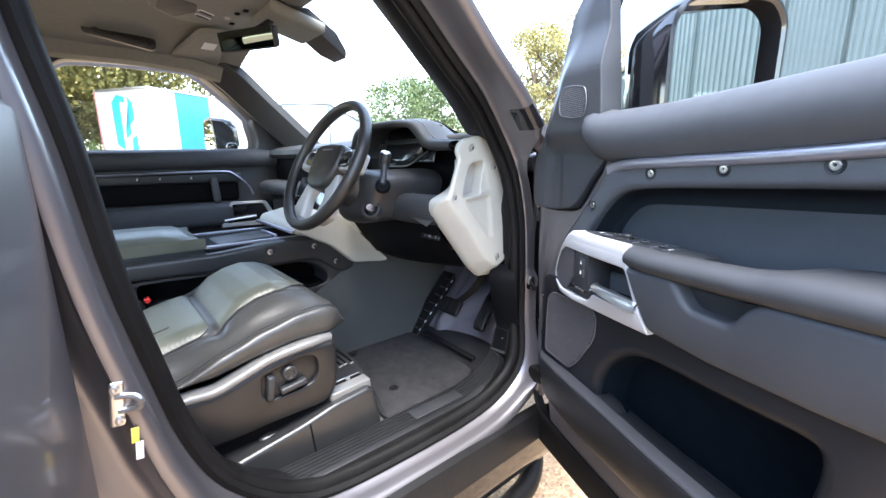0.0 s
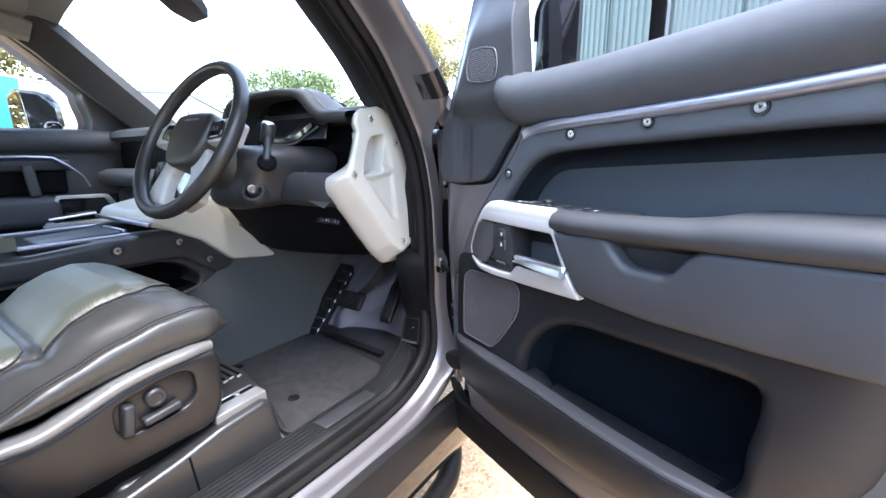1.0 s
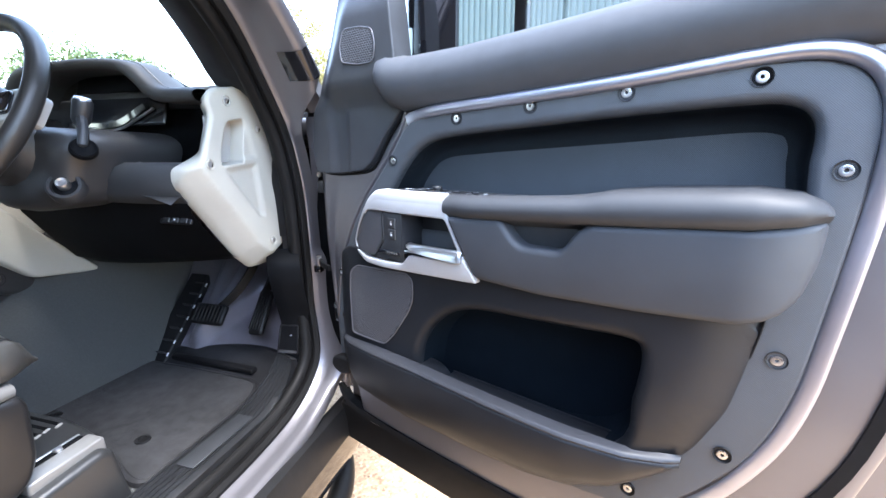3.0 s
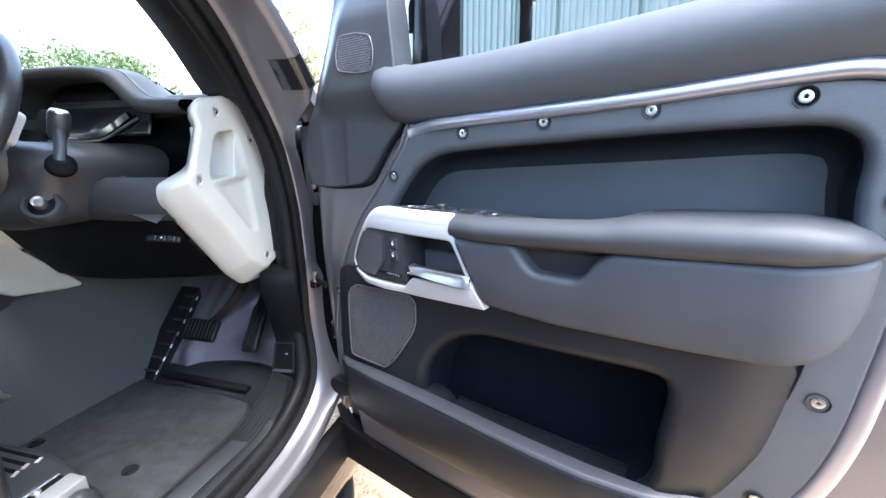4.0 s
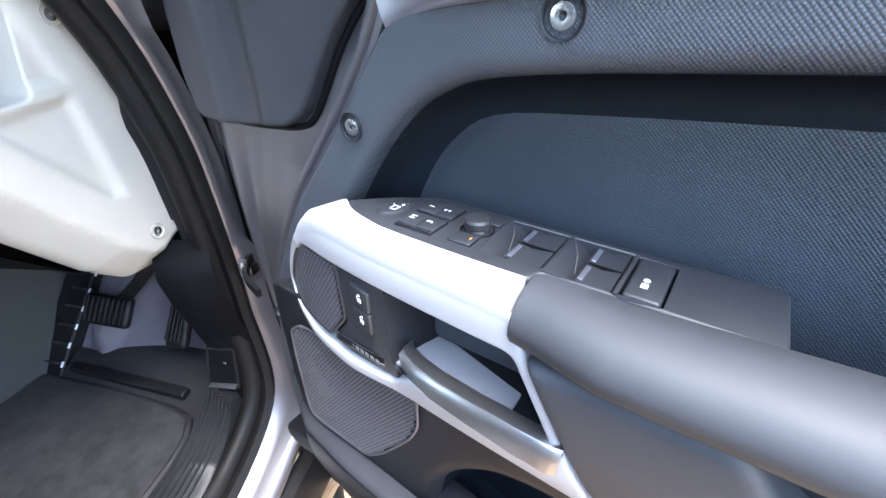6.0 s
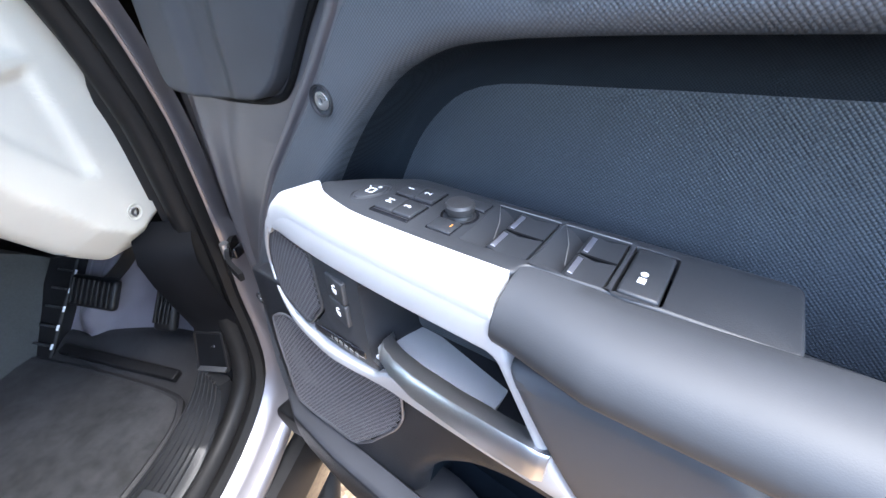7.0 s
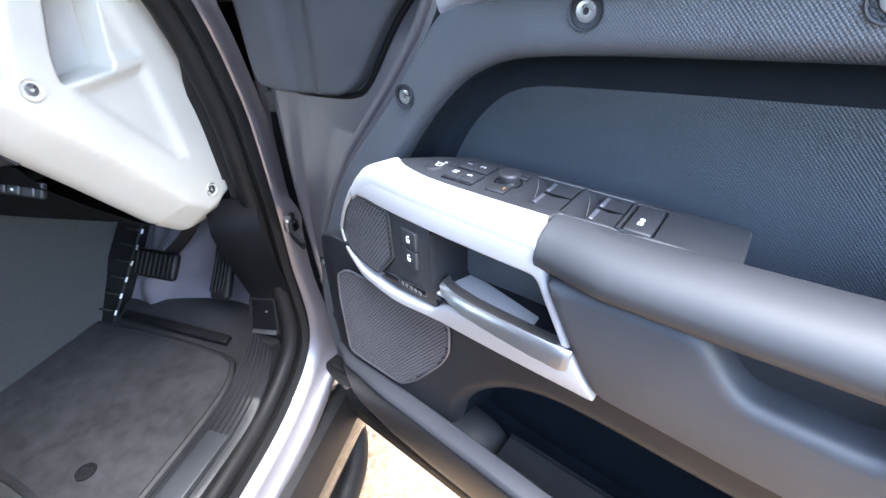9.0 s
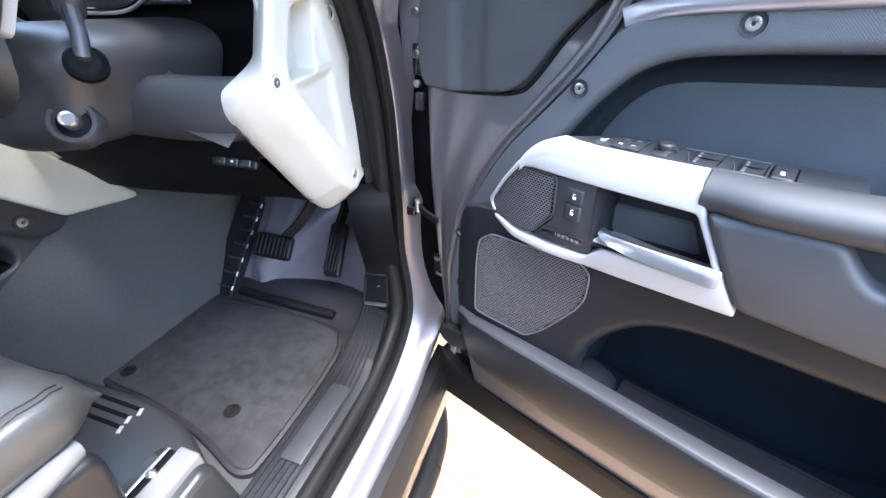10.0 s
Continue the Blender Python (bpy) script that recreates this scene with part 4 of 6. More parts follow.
part("knob_well", lathe([(0.0118, -0.002), (0.0115, 0.0006), (0.010, 0.0008), (0.0095, -0.001), (0.0005, -0.001)], at(0.349, 0.000, 1.0668), 28), GLOSS, door)
part("mirror_knob", lathe([(0.0075, -0.001), (0.0075, 0.0015), (0.0072, 0.002), (0.0074, 0.0035), (0.0086, 0.0042), (0.0088, 0.0075), (0.0078, 0.0090), (0.0055, 0.0095), (0.0005, 0.0095)], at(0.349, 0.000, 1.0668), 28), COWL, door, "round mirror adjuster knob")
for cu, cy, w, hh in ((0.3485, -0.0152, 0.0155, 0.0125), (0.352, 0.0150, 0.0145, 0.0100)):
    part("flap_well", rbox((w + 0.0012, hh + 0.0012, 0.001), at(cu, cy, 1.0672), 0.0003), GLOSS, door)
    part("mirror_flap", rbox((w, hh, 0.003), at(cu, cy, 1.0670), 0.0009), PANEL, door)
part("flap_mark", rbox((0.0007, 0.003, 0.0004), at(0.353, -0.0145, 1.0686), 0.0002), ORANGE_MARK, door)
for u0, u1 in ((0.362, 0.4015), (0.4035, 0.4395)):
    sc_ = [[Vector((u0 + a, y, z)) for a, z in ((0.0, 1.0665), (0.006, 1.0645), (0.012, 1.059), (0.017, 1.054))] for y in (-0.0205, 0.0235)]
    part("finger_scoop", loft(sc_, False, False), PANEL, door, "", 60)
    for y, yy in ((-0.0095, 0.0195), (0.0120, 0.0195)):
        sw = [[Vector((u, y + s * yy / 2, z)) for u, z in ((u0 + 0.016, 1.053), (u0 + 0.015, 1.0655), (u0 + 0.017, 1.0672), (u0 + 0.025, 1.0655), (u1 - 0.001, 1.0672), (u1 - 0.001, 1.053))] for s in (-1, 1)]
        part("window_switch", loft(sw), PANEL, door)
        part("switch_mark", rbox((0.0028, 0.0150, 0.0006), at(u0 + 0.0185, y, 1.0669, 0, 12), 0.0002), SILVER, door)
for u0, u1 in ((0.362, 0.4015), (0.4035, 0.4395)):
    part("well_edge", tube([(u0 + 0.012, -0.004, 1.0605), (u0 + 0.008, 0.010, 1.0645), (u0 + 0.001, 0.0235, 1.0675), (u1, 0.0235, 1.0675)], 0.00035, 5), SEATTRIM, door)
    part("switch_gap", rbox((u1 - u0 - 0.018, 0.0016, 0.001), at((u0 + u1) / 2 + 0.008, 0.0012, 1.0668), 0.0003), DARK, door)
part("child_lock", rbox((0.018, 0.040, 0.012), at(0.4525, 0.002, 1.0618), 0.0018), PANEL, door)
part("lock_mark", rbox((0.0035, 0.0042, 0.0005), at(0.4515, -0.006, 1.0679), 0.0002), MARK, door)
part("lock_mark", lathe([(0.0017, 0.0), (0.0017, 0.0004), (0.0002, 0.0005)], at(0.4515, -0.0005, 1.0677), 14), MARK, door)
# check strap, hinges and rubber stop at the leading edge
STOP = rounded([(0.040, 0.646), (0.044, 0.662), (0.056, 0.671), (0.107, 0.676), (0.107, 0.640), (0.075, 0.628), (0.052, 0.634)], 0.006, 4)
part("door_stop", plate(STOP, 0.02, -0.020, in_door, 0.006, seg=4), RUBBER, door, "black rubber door stop")
part("shell_tab", rbox((0.010, 0.012, 0.030), at(0.070, -0.002, 0.615, 0, 8), 0.003), PAINT, door)
# added dark plate that stands for the shade in the hinge gap
GAP = spline([(-0.125, 1.24), (-0.06, 1.25), (-0.006, 1.20), (-0.002, 0.85), (0.0, 0.65), (-0.015, 0.57), (-0.06, 0.60), (-0.10, 0.70), (-0.125, 0.88), (-0.13, 1.05)], 4, True)
part("hinge_gap_shade", plate(GAP, 0.11, 0.077, in_door, 0.003), DARK, door)
part("hinge", rbox((0.016, 0.014, 0.030), at(-0.080, 0.072, 1.052, 0, 0, 20), 0.003), COWL, door)
part("hinge", rbox((0.020, 0.010, 0.050), at(-0.082, 0.073, 1.120, 0, 0, 20), 0.003), GLOSS, door)
for z in (1.082, 1.128, 1.19):
    part("hinge_bolt", lathe([(0.0065, 0.0), (0.0065, 0.005), (0.0035, 0.006), (0.0005, 0.0055)], at(-0.082, 0.070, z, 90), 12), BOLT, door)
for u, z in ((-0.030, 0.735),):
    part("hinge", rbox((0.03, 0.02, 0.05), at(u, 0.070, z), 0.005), GLOSS, door)
    part("hinge_bolt", lathe([(0.007, 0.0), (0.007, 0.005), (0.0035, 0.006), (0.0005, 0.0055)], at(u, 0.060, z + 0.018, 90), 12), BOLT, door)
    part("hinge_edge", rbox((0.020, 0.004, 0.005), at(u + 0.004, 0.060, z - 0.022), 0.001), BOLT, door)
part("check_strap", sweep(spline([(0.012, 0.012, 0.868), (-0.03, 0.02, 0.872), (-0.075, 0.05, 0.868), (-0.11, 0.075, 0.85)], 4), [(-0.006, -0.003), (-0.006, 0.003), (0.006, 0.003), (0.006, -0.003)], (0, 0, 1)), RUBBER, door, "black door check strap")
part("strap_pin", lathe([(0.006, -0.012), (0.006, 0.012), (0.0005, 0.0125)], at(-0.055, 0.032, 0.872), 12), BOLT, door)

# ---- cabin floor ----
part("floor_carpet", rbox((1.66, 2.3, 0.03), at(0.0, -0.05, 0.485), 0.005), CARPET, car, "dark grey cabin carpet")
TOE = spline([(1.04, 0.498), (1.08, 0.515), (1.16, 0.60), (1.28, 0.74), (1.36, 0.86), (1.37, 1.0)], 8)


def toe(x, q):
    """Moulded liner: a raised shoulder behind the brake, a hollow under the accelerator."""
    y, z = q[0], q[1]
    t = (y - 1.05) / 0.31
    shoulder = 0.034 * ease((t - 0.15 - 0.9 * max(0.0, (x - 0.44) / 0.4)) / 0.10) * ease((x - 0.395) / 0.03) * (1 - 0.7 * ease((x - 0.58) / 0.10))
    hollow = -0.018 * math.exp(-((x - 0.66) / 0.09) ** 2 - ((t - 0.22) / 0.13) ** 2)
    rib = 0.012 * math.exp(-((x - 0.43 - 0.10 * t) / 0.016) ** 2) * ease(t / 0.2)
    return Vector((x, y - 0.7 * (shoulder + hollow + rib), z + 0.7 * (shoulder + hollow + rib)))


part("toe_board", loft([[toe(x, q) for x in steps(0.20, 0.86, 0.011)] for q in TOE], False, False), TOEPAINT, car, "shiny dark footwell liner", 60)
secs = [[Vector((x, y, z)) for x, z in ((a, b), (0.245, b - 0.06), (0.285, 0.66), (0.315, 0.58), (0.335, 0.51), (0.34, 0.49))] for y, a, b in ((-0.6, 0.19, 0.70), (0.3, 0.19, 0.70), (0.7, 0.19, 0.72), (0.80, 0.195, 0.78), (0.90, 0.20, 0.84), (1.15, 0.20, 0.88), (1.4, 0.20, 0.90))]
part("tunnel_carpet", loft(secs, False, False), CARPET, car, "grey carpeted tunnel side", 60)
foot = plate(rounded([(1.03, 0.50), (1.25, 0.735), (1.25, 0.62), (1.10, 0.49)], 0.01, 3), 0.30, 0.372, in_x, 0.006)
part("foot_rest", foot, RUBBER, car)
for i in range(7):
    t = i / 6
    part("rest_rib", rbox((0.034, 0.004, 0.012), at(0.352, 1.05 + 0.175 * t, 0.535 + 0.17 * t, 45), 0.001), PANEL, car)
    part("rest_stud", rbox((0.003, 0.012, 0.004), at(0.374, 1.052 + 0.175 * t, 0.53 + 0.17 * t, 45), 0.0005), MARK, car)
part("heel_bar", rbox((0.30, 0.022, 0.014), at(0.545, 1.052, 0.525, 8, 0, -2), 0.003), RUBBER, car)
hc = []
for i in range(33):
    x = 0.375 + 0.43 * i / 32
    k = 0.15 + 0.85 * math.sin(math.pi * min(1.0, max(0.0, (x - 0.42) / 0.42)))
    hc.append([Vector((x, 0.97, 0.502)), Vector((x, 1.02, 0.504)), Vector((x, 1.045, 0.512)), Vector((x, 1.075, 0.53)), Vector((x, 1.085 + 0.022 * k, 0.532 + 0.024 * k)), Vector((x, 1.095 + 0.03 * k, 0.532 + 0.028 * k)), Vector((x, 1.13 + 0.03 * k, 0.525 + 0.02 * k))])
part("heel_carpet", loft(hc, False, False), HEEL, car, "dark moulded heel carpet", 60)
for x, y, z, w, h, nm in ((0.49, 1.115, 0.650, 0.115, 0.065, "brake_pedal"), (0.682, 1.115, 0.675, 0.045, 0.135, "accelerator_pedal")):
    o = part(nm, rbox((w, 0.02, h), at(x, y, z, -38, 0, 0 if w > 0.1 else 6), 0.009), RUBBER, car, "black ribbed rubber pedal")
    for i in range(8 if w > 0.1 else 4):
        k = (i - (3.5 if w > 0.1 else 1.5)) / (9 if w > 0.1 else 5)
        part("rib", rbox((0.006, 0.006, h * 0.8), at(x, y, z, -38, 0, 0) @ at(k * w, -0.011, 0), 0.002), RUBBER, o)
part("pedal_arm", sweep(spline([(0.50, 1.13, 0.655), (0.56, 1.17, 0.72), (0.60, 1.22, 0.82), (0.62, 1.24, 0.95)], 4), [(-0.012, -0.006), (-0.012, 0.006), (0.012, 0.006), (0.012, -0.006)], (0, 0, 1)), RUBBER, car)
part("pedal_arm", sweep(spline([(0.685, 1.125, 0.72), (0.70, 1.17, 0.80), (0.71, 1.22, 0.95)], 4), [(-0.01, -0.006), (-0.01, 0.006), (0.01, 0.006), (0.01, -0.006)], (0, 0, 1)), RUBBER, car)
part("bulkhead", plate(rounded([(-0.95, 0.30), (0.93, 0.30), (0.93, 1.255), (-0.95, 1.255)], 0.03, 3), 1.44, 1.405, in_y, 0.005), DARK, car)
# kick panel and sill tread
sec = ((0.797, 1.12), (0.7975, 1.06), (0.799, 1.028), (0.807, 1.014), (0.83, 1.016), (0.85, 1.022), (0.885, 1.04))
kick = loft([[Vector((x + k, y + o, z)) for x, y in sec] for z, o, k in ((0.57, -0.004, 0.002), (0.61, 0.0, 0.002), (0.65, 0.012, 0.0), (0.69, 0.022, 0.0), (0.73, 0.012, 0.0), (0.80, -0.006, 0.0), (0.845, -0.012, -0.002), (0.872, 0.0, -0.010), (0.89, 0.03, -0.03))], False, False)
# near-black plastic, footwell shade included in the colour
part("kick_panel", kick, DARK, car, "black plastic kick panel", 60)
lm = Matrix.Translation((0.832, 1.028, 0.650)) @ pose(0, 0, 0, -17, 0, 8)
FRM = rounded([(-0.030, -0.041), (0.030, -0.041), (0.026, 0.036), (-0.026, 0.036)], 0.006, 3)
bm = plate(FRM, 0.01, -0.002, in_y, 0.001, holes=[inset(FRM, 0.004)])
bm.transform(lm)
part("latch_frame", bm, RUBBER, car)
bm = plate(inset(FRM, 0.003), 0.012, 0.0005, in_y, 0.0)
bm.transform(lm)
part("kick_latch", bm, DARK, car)
part("latch_shelf", rbox((0.05, 0.012, 0.004), lm @ at(0, -0.002, -0.035, 25), 0.001), PANEL, car)
part("latch_mark", rbox((0.010, 0.002, 0.005), lm @ at(0.004, 0.0015, 0.008), 0.0005), MARK, car)
tp = spline([(0.82, -0.5, 0.53), (0.82, 0.3, 0.53), (0.82, 0.75, 0.531), (0.818, 0.88, 0.534), (0.817, 0.95, 0.550), (0.821, 0.985, 0.574), (0.825, 1.004, 0.600), (0.827, 1.010, 0.612)], 5)
part("sill_tread", warp(sweep(tp, [(0.0, -0.026), (0.004, -0.022), (0.004, 0.05), (0.0, 0.058), (-0.03, 0.058), (-0.03, -0.026)], (0, 0, 1)), lambda co: Vector((min(co.x, 0.880 - 0.016 * ease((co.y - 0.82) / 0.18)), co.y, co.z))), TREAD, car, "black ribbed plastic sill tread", 40)
for i in range(6):
    d = -0.015 + 0.0115 * i
    part("tread_rib", warp(sweep([Vector(p) + Vector((0, 0, 0.004)) for p in tp], [(0.0025, d - 0.0015), (0.0025, d + 0.0015), (-0.002, d + 0.0028), (-0.002, d - 0.0028)], (0, 0, 1)), lambda co: Vector((co.x - 0.010 * ease((co.y - 0.82) / 0.18) * (co.x - 0.79) / 0.06, co.y, co.z))), TREAD, car)
part("tread_badge", rbox((0.042, 0.17, 0.004), at(0.838, 0.76, 0.538), 0.003), PANEL, car)
# seat plinth cover beside the sill, slide rail
box = plate(rounded([(-0.5, 0.50), (-0.5, 0.545), (0.20, 0.578), (0.40, 0.612), (0.48, 0.632), (0.575, 0.642), (0.592, 0.630), (0.608, 0.53), (0.615, 0.50)], 0.012, 5), 0.70, 0.795, in_x, 0.012, seg=5)
part("plinth_cover", box, CABIN, car, "charcoal moulded seat plinth cover")
part("plinth_joint", rbox((0.002, 0.004, 0.10), at(0.7955, 0.42, 0.560, 6), 0.0005), DARK, car)
part("plinth_front", plate(rounded([(0.30, 0.30), (0.30, 0.660), (0.56, 0.666), (0.66, 0.650), (0.735, 0.615), (0.772, 0.56), (0.772, 0.30)], 0.03, 5), 0.50, 0.606, in_z, 0.018, seg=5), CABIN, car, "charcoal plinth front with air slots")
for y, x0, x1 in ((0.640, 0.44, 0.580), (0.622, 0.46, 0.575), (0.604, 0.48, 0.580)):
    part("air_slot", rbox((x1 - x0, 0.007, 0.002), at((x0 + x1) / 2, y, 0.6065), 0.0005), DARK, car)
    part("slot_edge", rbox((0.006, 0.014, 0.003), at(x1 + 0.002, y - 0.004, 0.6068, 0, 0, 24), 0.0008), SPOKE, car)
part("rail_well", rbox((0.060, 1.0, 0.03), at(0.725, 0.06, 0.612), 0.004), DARK, car)
part("seat_rail", rbox((0.018, 1.0, 0.016), at(0.722, 0.060, 0.634), 0.003), RUBBER, car, "black seat slide rail")
part("rail_edge", rbox((0.003, 0.98, 0.004), at(0.733, 0.080, 0.640), 0.001), CHROME, car)
part("rail_end_cap", rbox((0.036, 0.112, 0.036), at(0.758, 0.535, 0.634, 3), 0.004), SEATTRIM, car, "grey rail end cap")
part("rail_slot", rbox((0.010, 0.095, 0.006), at(0.736, 0.533, 0.650, 3), 0.001), DARK, car)
part("rail_trim", rbox((0.005, 0.105, 0.006), at(0.728, 0.530, 0.650, 3), 0.001), CHROME, car)
part("rail_bolt", lathe([(0.007, 0), (0.007, 0.005), (0.004, 0.007), (0.0005, 0.007)], at(0.736, 0.545, 0.650), 12), BOLT, car)

# ---- floor mat ----
MATO = spline([(0.323, 0.722), (0.316, 0.76), (0.318, 0.88), (0.332, 1.018), (0.36, 1.034), (0.55, 1.032), (0.705, 1.018), (0.745, 0.990), (0.768, 0.930), (0.777, 0.80), (0.776, 0.67), (0.765, 0.645), (0.735, 0.642), (0.67, 0.664), (0.60, 0.683), (0.47, 0.703), (0.37, 0.709)], 4, True)
mat_thing = thing("floor_mat", "black carpet floor mat with bound edge on footwell floor", "floor mat")
part("carpet_top", plate(inset(MATO, 0.008), 0.50, 0.5135, in_z, 0.003), MAT_PILE, mat_thing, "worn black carpet pile")
part("binding", sweep([(q[0], q[1], 0.508) for q in inset(MATO, 0.005)], [(-0.006, -0.008), (0.004, -0.007), (0.0065, 0.0), (0.004, 0.007), (-0.006, 0.008)], (0, 0, 1), True), HEEL, mat_thing)
part("fixing_stud", lathe([(0.016, 0.0), (0.015, 0.003), (0.009, 0.004), (0.008, 0.002), (0.0005, 0.002)], at(0.652, 0.739, 0.5135), 20), RUBBER, mat_thing)
part("fixing_stud", lathe([(0.016, 0.0), (0.015, 0.003), (0.009, 0.004), (0.008, 0.002), (0.0005, 0.002)], at(0.362, 0.751, 0.5135), 20), RUBBER, mat_thing)

# ---- driver's seat ----
seat = hub("driver_seat", rbox((0.40, 0.75, 0.10), at(0.52, 0.02, 0.69), 0.02), DARK, "black leather driver's seat")
X0, X1 = 0.27, 0.770
EDGE = ((-0.30, 0.765), (0.05, 0.770), (0.183, 0.792), (0.245, 0.819), (0.297, 0.838), (0.354, 0.857), (0.414, 0.872), (0.471, 0.877), (0.500, 0.872), (0.522, 0.855), (0.538, 0.825))
CROWN = ((-0.30, 0.815), (0.0, 0.818), (0.15, 0.838), (0.22, 0.856), (0.250, 0.860), (0.264, 0.854), (0.272, 0.854), (0.284, 0.868), (0.315, 0.896), (0.355, 0.916), (0.40, 0.925), (0.44, 0.920), (0.475, 0.904), (0.505, 0.880), (0.525, 0.856), (0.540, 0.826))
SEAM = ((-0.30, 0.755), (0.10, 0.765), (0.185, 0.784), (0.236, 0.785), (0.313, 0.801), (0.40, 0.816), (0.55, 0.817))
YS = steps(-0.30, 0.24, 0.02) + steps(0.250, 0.300, 0.0063) + steps(0.31, 0.50, 0.010) + [0.512, 0.522, 0.530, 0.536, 0.540]


def lift(x, y):
    """Height of the cushion's top: rolled bolsters along the sides, a raised thigh pad behind a deep fold."""
    w = (X1 - X0) / 2
    e = max(0.0, 1 - abs(x - (X0 + X1) / 2) / w)
    a, b = lerps(y, EDGE), lerps(y, CROWN)
    s_ = ease(e / 0.52)
    roll = 0.007 * math.exp(-((e - 0.20) / 0.09) ** 2)
    groove = -0.006 * math.exp(-((e - 0.36) / 0.025) ** 2) * (1 - ease((y - 0.45) / 0.04))
    rear = -0.006 * math.exp(-((e - 0.36) / 0.10) ** 2) * (1 - ease((y - 0.26) / 0.04))
    crease = 0.0016 * noise.noise(Vector((x * 9, y * 26, 3.0))) * (0.4 + 1.2 * math.exp(-((e - 0.1) / 0.12) ** 2))
    return a + (b - a) * s_ + roll + groove + rear + crease


def cushion_row(y):
    pull = 0.030 * ease((y - 0.47) / 0.07) ** 2
    xs = [X0 + pull + (X1 - X0 - 2 * pull) * i / 100 for i in range(101)]
    top = [Vector((x, y, lift(X0 + (X1 - X0) * i / 100, y))) for i, x in enumerate(xs)]
    a, b, m = lerps(y, EDGE), lerps(y, SEAM), X1 - pull
    h = max(0.002, a - b)
    out = []
    for k, o in ((0.10, 0.005), (0.30, 0.0085), (0.55, 0.0085), (0.80, 0.006), (1.0, 0.001)):
        out.append(Vector((m + o + 0.0012 * noise.noise(Vector((y * 60, k * 5, 7.0))), y, a - h * k)))
    return top + out + [Vector((m - 0.02, y, b - 0.012)), Vector((X0 + 0.02, y, b - 0.012)), Vector((X0 - 0.006, y, a - 0.02))]


part("cushion", loft([cushion_row(y) for y in YS]), LEATHER, seat, "creased black leather seat cushion", 70)


def insert(y0, y1, x0, x1, corner, name):
    """Centre panel that lies on the cushion between two rows."""
    out = []
    for i in range(49):
        y = y0 + (y1 - y0) * i / 48
        k = 1 - math.sqrt(max(0.0, 1 - (max(0.0, y - (y1 - corner)) / corner) ** 2))
        a, b = x0 + k * 0.55 * corner, x1 - k * 0.55 * corner
        out.append([Vector((a + (b - a) * j / 64, y, lift(a + (b - a) * j / 64, y) + 0.0030)) for j in range(65)])
    part(name, loft(out, False, False), PERF, seat, "pale perforated leather insert", 60)
    edge = [q[0] for q in out] + out[-1] + [q[-1] for q in reversed(out)]
    part("insert_piping", tube(edge, 0.0014, 6), LEATHER, seat)


insert(0.276, 0.488, 0.362, 0.678, 0.09, "cushion_insert")
insert(-0.28, 0.256, 0.362, 0.678, 0.03, "cushion_insert")
part("insert_slit", tube([(0.60, y, lift(0.60, y) + 0.0042) for y in steps(0.02, 0.19, 0.02)], 0.0016, 6), LEATHER, seat)
for d in (0.004, 0.013):
    part("stitch_line", tube([(X1 - d - 0.030 * ease((y - 0.47) / 0.07) ** 2, y, lift(X1 - d, y) + 0.0008) for y in YS[:-4]], 0.0012, 6), VALANCE, seat)
BASE = rounded([(-0.35, 0.615), (-0.35, 0.755), (0.10, 0.745), (0.187, 0.752), (0.232, 0.751), (0.283, 0.764), (0.339, 0.784), (0.397, 0.793), (0.46, 0.796), (0.493, 0.792), (0.501, 0.774), (0.498, 0.69), (0.485, 0.658), (0.462, 0.641), (0.326, 0.640), (0.22, 0.635)], 0.012, 4)
SWP = rounded([(0.322, 0.758), (0.322, 0.712), (0.337, 0.698), (0.40, 0.699), (0.435, 0.707), (0.449, 0.725), (0.448, 0.762), (0.430, 0.776), (0.395, 0.774)], 0.012, 4)
part("side_valance", plate(BASE, 0.70, 0.785, in_x, 0.012, holes=[SWP], rim=0.004), SEATSIDE, seat, "black plastic seat side valance")
stp = spline([(-0.35, 0.768), (0.10, 0.755), (0.186, 0.758), (0.233, 0.757), (0.284, 0.772), (0.34, 0.790), (0.398, 0.799), (0.460, 0.802), (0.492, 0.797)], 6)
bm = sweep([(0.779, q[0], q[1]) for q in stp], [(-0.008, -0.02), (-0.009, 0.006), (-0.006, 0.0105), (0.003, 0.0115), (0.008, 0.008), (0.010, 0.0), (0.010, -0.02)], (0, 0, 1))
part("valance_strip", warp(bm, lambda co: Vector((co.x - 4.0 * max(0.0, co.y - 0.43) ** 2, co.y, co.z))), SEATTRIM, seat, "satin grey trim strip", 60)
part("switch_recess", plate(inset(SWP, -0.004), 0.765, 0.775, in_x, 0.002), SEATSIDE, seat)
part("lumbar_knob", lathe([(0.0165, 0), (0.0165, 0.008), (0.014, 0.011), (0.010, 0.011), (0.009, 0.009), (0.0005, 0.009)], at(0.777, 0.383, 0.747, 0, 90), 24), PANEL, seat, "round black seat adjuster knob")
part("recline_switch", rbox((0.022, 0.018, 0.056), at(0.784, 0.338, 0.728, -8), 0.005), PANEL, seat)
part("slide_switch", rbox((0.020, 0.062, 0.015), at(0.785, 0.388, 0.716, 8), 0.005), PANEL, seat)
